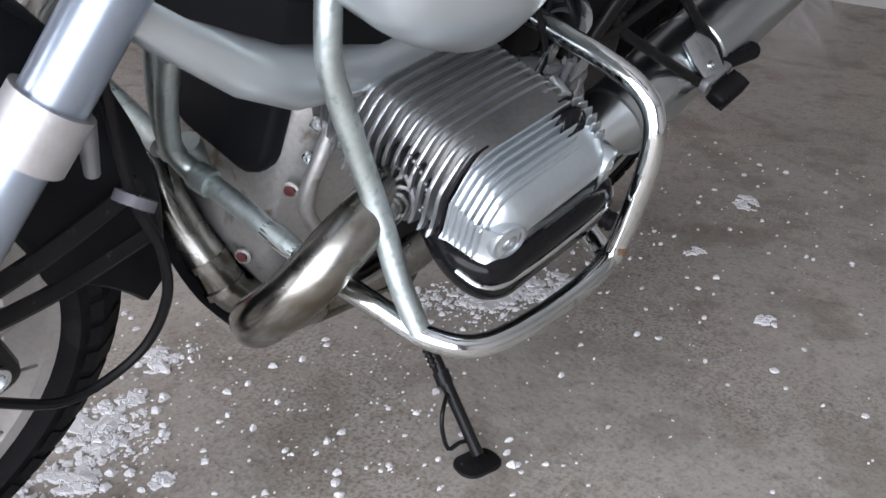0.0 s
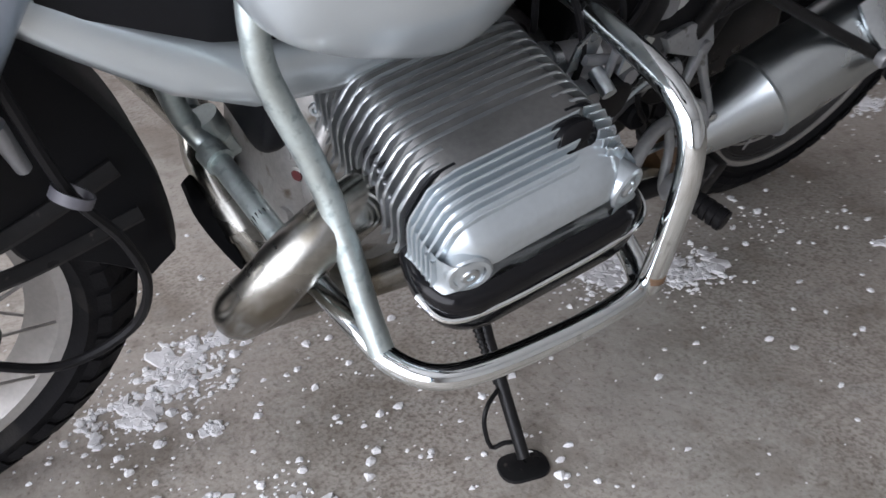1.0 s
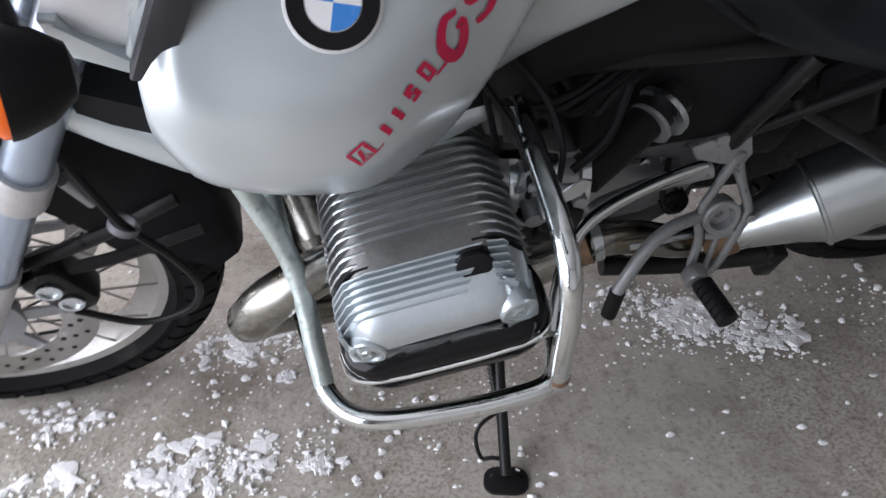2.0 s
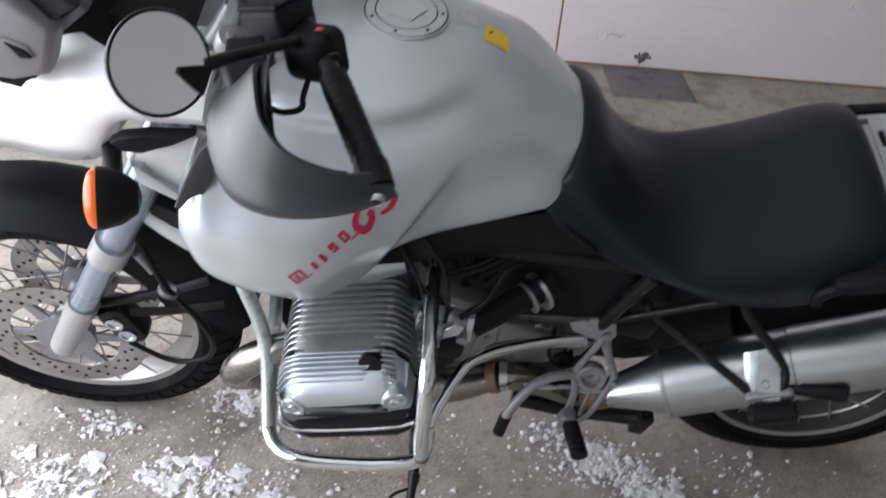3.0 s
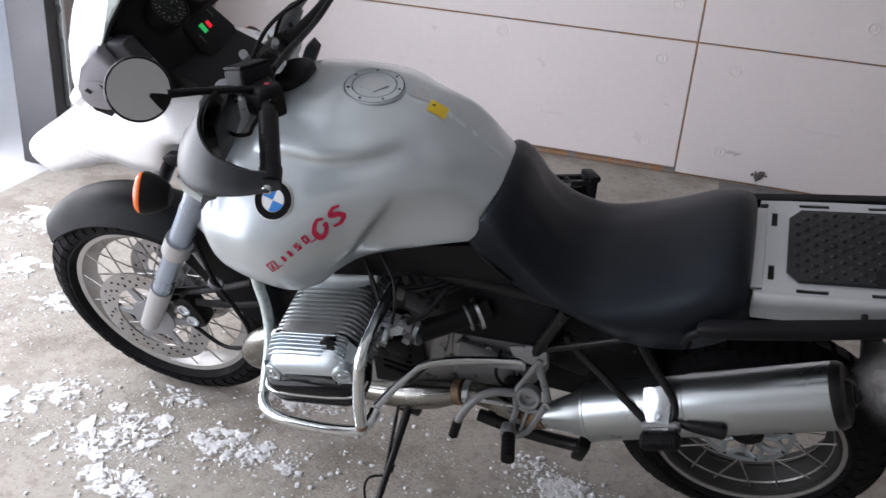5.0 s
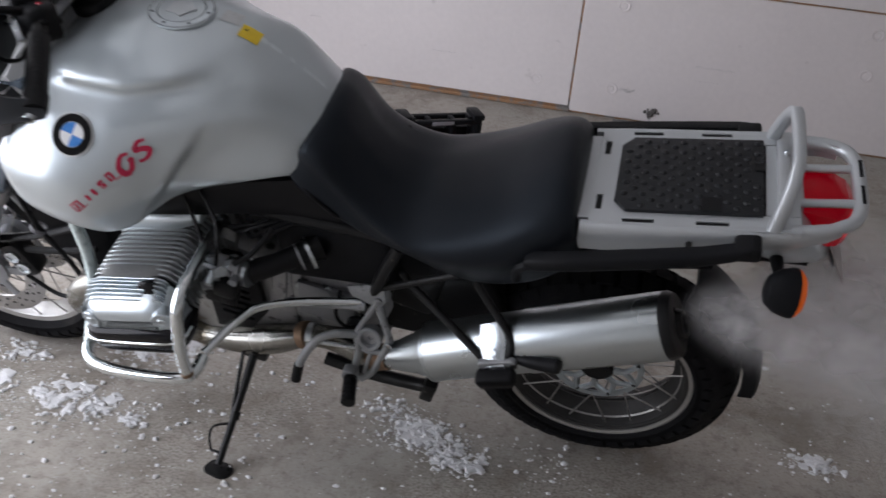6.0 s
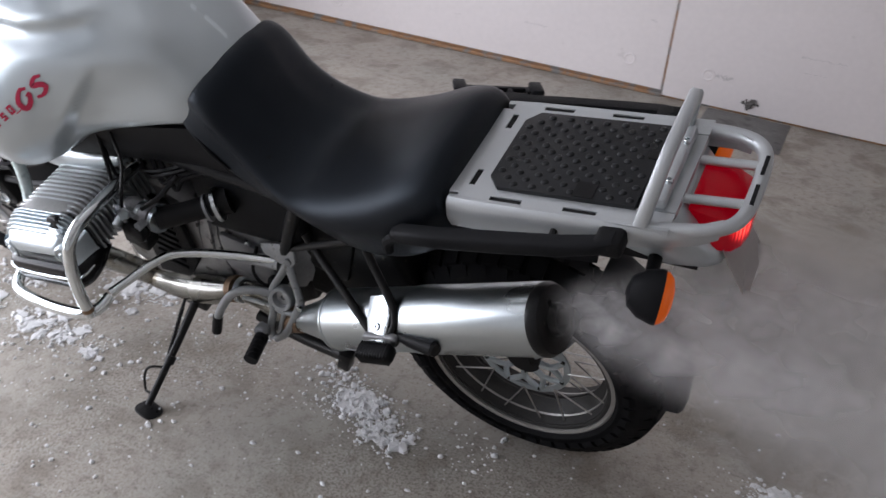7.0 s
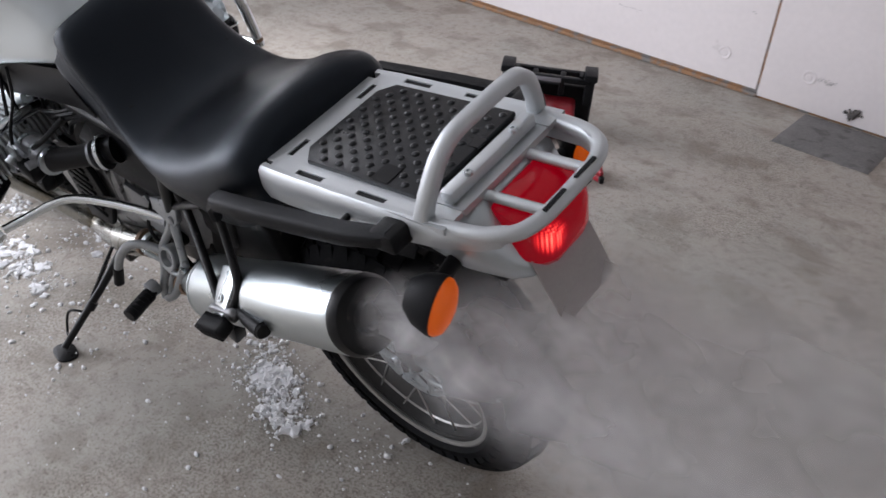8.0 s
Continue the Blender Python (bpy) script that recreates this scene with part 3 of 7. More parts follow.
def jump_starter():
    t = thing("jump_starter", "red jump starter case with a black carrying frame", "jump starter", (0.800, 1.60, 0))
    t.rotation_euler = (0, 0, radians(30))
    part("case_body", box((0.27, 0.20, 0.11), pose(-0.025, -0.005, 0.065), 0.018, 3), RED_PAINT, t, "red plastic body")
    part("base_tray", box((0.34, 0.11, 0.024), pose(0, 0.030, 0.012), 0.008), BLACK_MATT, t)
    part("back_panel", box((0.34, 0.06, 0.15), pose(0, 0.075, 0.09), 0.012, 3), BLACK_MATT, t)
    for y in (-0.025, 0.045):
        part("top_rail", box((0.33, 0.026, 0.020), pose(0, y, 0.214), 0.005), BLACK_MATT, t)
    for x in (-0.15, 0.15):
        part("post", box((0.032, 0.095, 0.100), pose(x, 0.010, 0.178), 0.006), BLACK_MATT, t)
        part("corner_block", box((0.048, 0.105, 0.026), pose(x, 0.010, 0.232), 0.006), BLACK_MATT, t)
        part("corner_notch", box((0.014, 0.05, 0.014), pose(x * 0.78, 0.0, 0.226), 0.003), BLACK, t)
    for x in (-0.05, 0.05):
        part("post", box((0.020, 0.075, 0.075), pose(x, 0.010, 0.185), 0.004), BLACK_MATT, t)
    part("grey_label", box((0.09, 0.004, 0.014), pose(0.0, -0.040, 0.214), 0.001), HOUSING, t, "grey label strip")

    # leads on the floor, given in the room and turned into the case's own frame
    def floor_run(pts):
        c, n = math.cos(radians(30)), math.sin(radians(30))
        return [((x - 0.800) * c + (y - 1.60) * n, -(x - 0.800) * n + (y - 1.60) * c, z) for x, y, z in pts]
    part("red_lead", tube(floor_run([(0.91, 1.58, 0.05), (0.96, 1.50, 0.012), (1.00, 1.38, 0.005), (1.06, 1.27, 0.005), (1.12, 1.28, 0.005), (1.135, 1.36, 0.012)]), 0.004, 8), RED_PAINT, t, "red lead")
    part("black_lead", tube(floor_run([(0.88, 1.56, 0.05), (0.92, 1.45, 0.012), (0.99, 1.32, 0.005), (1.08, 1.22, 0.005), (1.15, 1.27, 0.005), (1.16, 1.36, 0.012)]), 0.004, 8), BLACK, t, "black lead")
    m = Matrix.Rotation(radians(-30), 4, "Z") @ pose(1.135 - 0.800, 1.415 - 1.60, 0, 0, 0, 0)
    jaw = [(-0.060, -0.010), (-0.020, -0.019), (0.030, -0.014), (0.062, -0.006), (0.062, 0.006), (0.030, 0.014), (-0.020, 0.019), (-0.060, 0.010)]
    for z, tilt, nm in ((0.016, 0, "clamp_jaw"), (0.046, 9, "clamp_handle")):
        part(nm, slab(jaw, 0.020, m @ pose(0, 0, z, 0, tilt, -35), 0.005, 2), RED_PAINT, t, "red lead clamp")
    part("clamp_teeth", box((0.020, 0.016, 0.024), m @ pose(0.052, -0.036, 0.020, 0, 0, -35), 0.004), BLACK_METAL, t)


jump_starter()

# ---- the motorcycle ----
LEANING = 18.5
bike = thing("motorcycle", "silver touring motorcycle leaning on its side stand on the garage floor", "motorcycle", (0, 0.10, -0.06))
bike.rotation_euler = (radians(LEANING), 0, 0)


def wheel(name, cx, cy, cz, r_tyre, half, r_flange, flange_y, knobs, disc_sides, disc_r, spokes):
    """A spoked wheel about the y axis: rim, tyre with tread blocks, hub, spokes and brake discs."""
    c, ax = Vector((cx, cy, cz)), (0, 1, 0)
    fy, rf = flange_y, r_flange
    # the rear rim is coloured as if in shadow; the front keeps bare aluminium
    rim = part(name, lathe([(rf, -fy), (rf + 0.004, -fy + 0.003), (rf + 0.002, -fy + 0.008), (rf - 0.012, -fy + 0.014), (rf - 0.022, -fy * 0.45), (rf - 0.030, 0), (rf - 0.022, fy * 0.45), (rf - 0.012, fy - 0.014), (rf + 0.002, fy - 0.008), (rf + 0.004, fy - 0.003), (rf, fy),
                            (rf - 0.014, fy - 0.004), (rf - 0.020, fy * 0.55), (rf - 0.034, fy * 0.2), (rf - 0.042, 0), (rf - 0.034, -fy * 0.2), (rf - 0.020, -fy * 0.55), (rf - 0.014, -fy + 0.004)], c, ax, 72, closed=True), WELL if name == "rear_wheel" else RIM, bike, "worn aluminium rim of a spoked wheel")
    if name == "rear_wheel":
        for s in (-1, 1):
            part("rim_lip", lathe([(rf + 0.005, s * (fy - 0.004)), (rf + 0.004, s * (fy + 0.002)), (rf - 0.002, s * (fy + 0.004)), (rf - 0.008, s * (fy + 0.001)), (rf - 0.0085, s * (fy - 0.004)), (rf - 0.002, s * (fy - 0.008))], c, ax, 72, closed=True), RIM, rim, "bright aluminium rim edge")
            part("rim_ridge", lathe([(rf - 0.0195, s * fy * 0.50), (rf - 0.0245, s * fy * 0.56), (rf - 0.0265, s * fy * 0.50), (rf - 0.0230, s * fy * 0.44)], c, ax, 72, closed=True), RIM, rim)
            part("rim_well", lathe([(rf - 0.0155, s * (fy - 0.007)), (rf - 0.0215, s * fy * 0.56), (rf - 0.0235, s * fy * 0.56), (rf - 0.0185, s * (fy - 0.007))], c, ax, 72, closed=True), WELL, rim, "dark band inside the rim, coloured as shade")
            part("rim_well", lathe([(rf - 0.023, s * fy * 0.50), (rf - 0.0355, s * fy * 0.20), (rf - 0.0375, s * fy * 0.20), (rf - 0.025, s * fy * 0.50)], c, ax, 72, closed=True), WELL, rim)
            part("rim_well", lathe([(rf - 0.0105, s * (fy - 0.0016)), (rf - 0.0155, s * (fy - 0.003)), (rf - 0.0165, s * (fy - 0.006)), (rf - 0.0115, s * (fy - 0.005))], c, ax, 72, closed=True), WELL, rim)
    prof = []
    rb = rf - 0.004
    for k in range(17):
        a = math.pi * (k / 16 - 0.5)
        prof.append((rb + (r_tyre - 0.006 - rb) * math.cos(a) ** 0.75, half * math.sin(a) * (1.0 if abs(math.sin(a)) < 0.97 else 0.9)))
    prof[0], prof[-1] = (rb, -fy + 0.004), (rb, fy - 0.004)
    prof.insert(1, (rb + 0.014, -half * 0.93))
    prof.insert(-1, (rb + 0.014, half * 0.93))
    prof += [(rb - 0.01, fy * 0.5), (rb - 0.01, -fy * 0.5)]
    bm = lathe(prof, c, ax, 72, closed=True)
    part("tyre", bm, RUBBER, rim, "black block-treaded tyre")
    hub = lathe([(0.012, -0.034), (0.026, -0.028), (0.030, -0.020), (0.052, 0.052), (0.050, 0.062), (0.024, 0.07), (0.018, 0.085)], c, ax, 32) if name == "rear_wheel" else lathe([(0.018, -0.085), (0.024, -0.07), (0.050, -0.062), (0.052, -0.052), (0.032, -0.045), (0.030, 0.045), (0.052, 0.052), (0.050, 0.062), (0.024, 0.07), (0.018, 0.085)], c, ax, 32)
    part("hub", hub, GREY_CAST if name == "front_wheel" else BLACK_METAL, rim)
    for i in range(spokes):
        side = -1 if i % 2 else 1
        a = 6.2832 * i / spokes
        swing = 0.55 * (1 if (i // 2) % 2 else -1)
        if name == "rear_wheel":
            h = 6.2832 * (i // 4) / (spokes // 4) + (0.39 if side > 0 else 0.0)
            a = h + (0.24 if (i // 2) % 2 else -0.24)
            p0 = c + Vector((0.100 * math.cos(h), side * 0.032, 0.100 * math.sin(h)))
        else:
            p0 = c + Vector((0.047 * math.cos(a + swing), side * 0.057, 0.047 * math.sin(a + swing)))
        p1 = c + Vector(((rf - 0.012) * math.cos(a), side * fy * 0.72, (rf - 0.012) * math.sin(a)))
        part("spoke", tube([p0, p1], 0.0020, 6, 1), SPOKE, rim)
    for s in disc_sides:
        y = cy + s * (0.075 if name == "front_wheel" else 0.030)
        inner = disc_r * (0.68 if name == "front_wheel" else 0.86)
        d = lathe([(disc_r, y - cy - 0.0025), (disc_r, y - cy + 0.0025), (inner, y - cy + 0.0025), (inner, y - cy - 0.0025)], c, ax, 56, closed=True)
        part("brake_disc", d, DISC, rim, "drilled steel brake disc") if name == "front_wheel" else part("hub_flange", d, COVER, rim, "pale cast hub flange with curved webs")
        hol = bmesh.new()
        for k in range(54 if name == "front_wheel" else 0):
            a = 6.2832 * k / 54
            rr = disc_r * (0.75 + 0.08 * (k % 3))
            lathe([(0.0042, -0.0032), (0.0042, 0.0032)], c + Vector((rr * math.cos(a), y - cy, rr * math.sin(a))), ax, 8, bm=hol)
        if name == "front_wheel":
            tagged(part("drilled_ring", hol, BLACK_MATT, rim), kind="stuff")
        if name == "front_wheel":
            for k in range(6):
                a = 6.2832 * k / 6
                m = basis(c + Vector((0, (y - cy) * 0.96, 0)), (math.cos(a), 0, math.sin(a)), (0, 1, 0))
                part("carrier_arm", slab([(0.035, -0.014), (disc_r * 0.70, -0.010), (disc_r * 0.74, 0.0), (disc_r * 0.70, 0.010), (0.035, 0.014)], 0.006, m @ pose(0, 0, 0, 90, 0, 0), 0.001, 1), GREY_CAST, rim)
        else:
            m = basis(c + Vector((0, y - cy, 0)), (1, 0, 0), (0, 0, 1))
            for k in range(8):
                a0 = 6.2832 * k / 8
                for d in (-0.34, 0.34):
                    pts = [(0.036, a0), (disc_r * 0.60, a0 + d * 0.12), (disc_r * 0.90, a0 + d)]
                    part("hub_web", tube([m @ Vector((r * math.cos(q), r * math.sin(q), 0)) for r, q in pts], [0.0085, 0.0065, 0.0065], 8, 4), COVER, rim)
                part("hub_bolt", lathe([(0.0048, 0), (0.0048, 0.003), (0, 0.003)], c + Vector((disc_r * 0.90 * math.cos(a0 + 0.39), y - cy + s * 0.002, disc_r * 0.90 * math.sin(a0 + 0.39))), (0, s, 0), 10), BLACK_METAL, rim)
        k = 1.0 if name == "front_wheel" else 0.62
        part("disc_carrier", lathe([(0.028 * k, y - cy - 0.006), (0.06 * k, y - cy - 0.005), (0.06 * k, y - cy + 0.005), (0.028 * k, y - cy + 0.006)], c, ax, 32), GREY_CAST if name == "front_wheel" else BLACK_METAL, rim)
    # tread blocks: one mesh a lane, turned round the axle
    for lane, (ya, yb) in enumerate(((-0.98, -0.62), (-0.56, -0.08), (0.0, 0.48), (0.56, 0.98))):
        da = 6.2832 / knobs * 0.36
        pts = []
        for up in (-0.006, 0.0085):
            for d, yy in ((-da, ya), (da, ya), (da, yb), (-da, yb)):
                env = max(rb + (r_tyre - 0.006 - rb) * max(0.0, 1 - yy * yy) ** 0.375, rb + 0.030)
                aa = d + 0.25 * da * yy + (0.5 * 6.2832 / knobs if lane % 2 else 0.0)
                pts.append(((env + up) * math.cos(aa), half * yy * (1.01 if up > 0 else 0.98), (env + up) * math.sin(aa)))
        me = bpy.data.meshes.new("tread_block")
        me.from_pydata(pts, [], [(4, 5, 6, 7), (0, 1, 5, 4), (1, 2, 6, 5), (2, 3, 7, 6), (3, 0, 4, 7), (3, 2, 1, 0)])
        me.materials.append(RUBBER)
        for i in range(knobs):
            ob = new("tread_block", me)
            ob.parent = rim
            ob.matrix_local = Matrix.Translation(c) @ Matrix.Rotation(6.2832 * i / knobs, 4, "Y")
    return rim


FW, RW = (0.030, 0.406), (1.537, 0.378)
wheel("front_wheel", FW[0], -0.018, FW[1], 0.331, 0.055, 0.252, 0.034, 46, (-1, 1), 0.155, 32)
wheel("rear_wheel", RW[0], 0.010, RW[1], 0.310, 0.077, 0.2115, 0.060, 40, (-1,), 0.105, 32)


# -- front end --
def front_end():
    for s in (-1, 1):
        y = s * 0.122
        leg = part("fork_leg", tube([(0.036, y, 0.415), (0.112, y, 0.566)], [0.024, 0.029], 20, 1), FORK_GREY, bike, "grey cast lower fork leg")
        part("axle_clamp", tube([(0.029, y, 0.400), (0.036, y, 0.415)], [0.012, 0.024], 16, 1), FORK_GREY, leg)
        part("slider", tube([(0.112, y, 0.566), (0.188, y, 0.714)], 0.0255, 20, 1), FORK, leg, "blue-grey lacquered fork slider")
        part("fork_ring", tube([(0.184, y, 0.706), (0.207, y, 0.750)], [0.034, 0.034], 24, 1), FORK_GREY, leg)
        part("upper_tube", tube([(0.205, y, 0.746), (0.40, y * 0.96, 1.13)], 0.0275, 20, 1), FORK, leg, "blue-grey lacquered fork tube")
        ca = part("brake_caliper", slab(rounded(0.06, 0.105, 0.02), 0.05, pose(0.160, s * 0.090, 0.476, 90, -25, 0), 0.010, 2), BLACK_METAL, bike, "black brake caliper")
        for k in (-0.022, 0.022):
            part("caliper_ring", lathe([(0.017, 0), (0.017, 0.004), (0.012, 0.004), (0.012, 0.001), (0, 0.001)], (0.1595 - k * 0.43, s * 0.1165, 0.476 + k * 0.77), (0, s, 0), 18), STEEL, ca)
        # bracing arms of the mudguard
        part("mudguard_stay", tube([(0.095, s * 0.104, 0.530), (0.225, s * 0.090, 0.560), (0.335, s * 0.075, 0.600)], 0.010, 8, 4, flat=0.6), BLACK_METAL, bike)
        part("mudguard_stay", tube([(0.095, s * 0.104, 0.508), (0.235, s * 0.090, 0.510), (0.355, s * 0.075, 0.530)], 0.009, 8, 4, flat=0.6), BLACK_METAL, bike)
    part("brake_hose", tube([(0.235, -0.120, 0.80), (0.256, -0.128, 0.72), (0.281, -0.136, 0.640), (0.318, -0.138, 0.57), (0.338, -0.134, 0.49), (0.318, -0.128, 0.42), (0.245, -0.122, 0.39), (0.165, -0.112, 0.43)], 0.0055, 8), BLACK, bike, "thin black brake hose")
    part("hose_union", tube([(0.236, -0.122, 0.722), (0.252, -0.115, 0.664)], [0.009, 0.007], 12, 1), GREY_CAST, bike)
    part("hose_guide", lathe([(0.019, -0.005), (0.019, 0.005), (0.0165, 0.005), (0.0165, -0.005)], (0.281, -0.136, 0.640), (0.5, 0.3, 0.8), 20, closed=True), HOUSING_DARK, bike, "grey plastic hose guide loop")

    # mudguard close over the wheel
    gx, gz = 0.022, 0.372

    def guard(a0, a1, r, w, drop, n=18, flare=0.0, power=2.6):
        def skirt(u):
            return drop * (1 - 0.72 * max(0.0, (u - 0.6) / 0.4)) if flare else drop
        rings = []
        for i in range(n + 1):
            a = radians(a0 + (a1 - a0) * i / n)
            u = i / n
            ww = w * (0.55 + 0.45 * math.sin(math.pi * min(1, 0.25 + u * 1.1)) ** 0.5) if u < 0.25 else w
            ring = []
            for k in range(11):
                t = -1 + 2 * k / 10
                rr = r + flare * (1 - u) - skirt(u) * abs(t) ** power
                ring.append(Vector((gx + rr * math.cos(a), ww * t, gz + rr * math.sin(a))))
            inner = [Vector((gx + (r + flare * (1 - u) - 0.005 - skirt(u) * abs(-1 + 2 * k / 10) ** power) * math.cos(a), ww * 0.95 * (-1 + 2 * k / 10), gz + (r + flare * (1 - u) - 0.005 - skirt(u) * abs(-1 + 2 * k / 10) ** power) * math.sin(a))) for k in range(11)]
            rings.append(ring + inner[::-1])
        return loft(rings)
    part("front_mudguard", guard(138, 58, 0.388, 0.085, 0.055), BLACK_MATT, bike, "matt black front mudguard over the tyre")
    part("inner_mudguard", guard(66, 12, 0.386, 0.086, 0.150, flare=0.072, power=7), BLACK_MATT, bike, "matt black mudguard behind the front wheel")


front_end()


# -- fuel tank --
TANK_ROWS = [  # x, then (y, z) from the ridge down to the lower edge
    (0.375, ((0.165, 1.010), (0.185, 1.005), (0.205, 0.998), (0.228, 0.985), (0.246, 0.965), (0.254, 0.940), (0.250, 0.915), (0.240, 0.898), (0.222, 0.890), (0.205, 0.890))),
    (0.400, ((0.100, 1.060), (0.140, 1.055), (0.180, 1.045), (0.220, 1.025), (0.252, 0.990), (0.272, 0.945), (0.272, 0.900), (0.258, 0.865), (0.230, 0.850), (0.195, 0.850))),
    (0.440, ((0.045, 1.105), (0.100, 1.100), (0.150, 1.086), (0.200, 1.058), (0.244, 1.010), (0.280, 0.955), (0.286, 0.900), (0.270, 0.850), (0.238, 0.826), (0.195, 0.822))),
    (0.500, ((0.000, 1.140), (0.080, 1.136), (0.140, 1.118), (0.190, 1.082), (0.232, 1.032), (0.284, 0.968), (0.298, 0.900), (0.278, 0.842), (0.244, 0.808), (0.200, 0.800))),
    (0.560, ((0.000, 1.157), (0.075, 1.153), (0.135, 1.133), (0.182, 1.095), (0.220, 1.045), (0.274, 0.980), (0.296, 0.910), (0.278, 0.846), (0.246, 0.803), (0.200, 0.792))),
    (0.620, ((0.000, 1.166), (0.072, 1.162), (0.130, 1.142), (0.175, 1.105), (0.208, 1.058), (0.248, 0.995), (0.270, 0.930), (0.258, 0.872), (0.232, 0.830), (0.195, 0.815))),
    (0.680, ((0.000, 1.166), (0.068, 1.162), (0.123, 1.142), (0.165, 1.108), (0.194, 1.062), (0.218, 1.005), (0.232, 0.945), (0.228, 0.900), (0.212, 0.872), (0.185, 0.862))),
    (0.740, ((0.000, 1.156), (0.064, 1.152), (0.115, 1.133), (0.153, 1.100), (0.178, 1.057), (0.196, 1.005), (0.205, 0.950), (0.202, 0.912), (0.190, 0.893), (0.168, 0.886))),
    (0.800, ((0.000, 1.139), (0.060, 1.135), (0.105, 1.117), (0.138, 1.086), (0.160, 1.046), (0.174, 1.000), (0.181, 0.952), (0.179, 0.922), (0.170, 0.908), (0.150, 0.903))),
    (0.860, ((0.000, 1.102), (0.054, 1.098), (0.094, 1.092), (0.122, 1.063), (0.140, 1.028), (0.151, 0.988), (0.157, 0.950), (0.156, 0.930), (0.150, 0.922), (0.134, 0.918))),
    (0.920, ((0.000, 1.056), (0.046, 1.052), (0.080, 1.040), (0.104, 1.022), (0.119, 1.000), (0.129, 0.972), (0.134, 0.948), (0.134, 0.936), (0.130, 0.930), (0.118, 0.927))),
    (0.965, ((0.000, 1.012), (0.036, 1.008), (0.062, 1.000), (0.082, 0.988), (0.095, 0.978), (0.103, 0.962), (0.107, 0.948), (0.107, 0.942), (0.104, 0.938), (0.096, 0.936))),
]


def tank_section(x):
    """The half section at x, glided through the rows."""
    n = len(TANK_ROWS)
    i = max(k for k in range(n - 1) if TANK_ROWS[k][0] <= x or k == 0)
    xa, xb = TANK_ROWS[i][0], TANK_ROWS[i + 1][0]
    h, f = xb - xa, (x - xa) / (xb - xa)

    def slope(k, q, c):
        lo, hi = max(0, k - 1), min(n - 1, k + 1)
        return (TANK_ROWS[hi][1][q][c] - TANK_ROWS[lo][1][q][c]) / (TANK_ROWS[hi][0] - TANK_ROWS[lo][0])
    out = []
    for q in range(10):
        v = []
        for c in (0, 1):
            a, b = TANK_ROWS[i][1][q][c], TANK_ROWS[i + 1][1][q][c]
            v.append(a * (2 * f ** 3 - 3 * f * f + 1) + h * slope(i, q, c) * (f ** 3 - 2 * f * f + f) + b * (3 * f * f - 2 * f ** 3) + h * slope(i + 1, q, c) * (f ** 3 - f * f))
        out.append((max(0.0, v[0]), v[1]))
    return out


def sculpt(x, y, z):
    """Pushes the flank in and out: a shoulder over a scallop, and a hollow behind a falling crease."""
    def ramp(v, a, b):
        t = max(0.0, min(1.0, (v - a) / (b - a)))
        return t * t * (3 - 2 * t)
    side = ramp(y, 0.06, 0.13)
    y -= 0.10 * y * ramp(z, 1.04, 1.13) * (1 - ramp(x, 0.78, 0.90))
    line = 1.096 + 0.12 * max(0.0, x - 0.62)
    fade = side * ramp(x, 0.43, 0.52) * (1 - ramp(x, 0.70, 0.79))
    h = z - line
    y += fade * (0.014 * math.exp(-((h - 0.014) / 0.015) ** 2) - 0.014 * math.exp(-((h + 0.016) / 0.017) ** 2))
    b = x - (0.600 + 0.66 * (z - 0.80))
    low = side * (1 - ramp(z, 0.97, 1.06))
    y -= low * 0.020 * ramp(b, -0.002, 0.013) * (1 - ramp(b, 0.03, 0.20))
    return y


def tank_fine(x, k=6):
    sec = tank_section(x)
    return [(sculpt(x, p.y, p.z), p.z) for p in curve([(0, y, z) for y, z in sec], k)]


def tank_at(x, s, lift=0.0):
    """The place and normal of the left tank skin; s runs from 0 at the ridge to 1 at the lower edge."""
    def place(x, s):
        sec = tank_fine(x)
        k = max(0.0, min(0.9999, s)) * (len(sec) - 1)
        i = int(k)
        (ya, za), (yb, zb) = sec[i], sec[i + 1]
        return Vector((x, -(ya + (yb - ya) * (k - i)), za + (zb - za) * (k - i)))
    p = place(x, s)
    n = (place(x + 0.01, s) - place(x - 0.01, s)).cross(place(x, min(1, s + 0.02)) - place(x, s - 0.02)).normalized()
    if n.y > 0 and abs(n.y) > 0.2 or n.z < -0.5 and s < 0.6:
        n = -n
    return p + lift * n, n


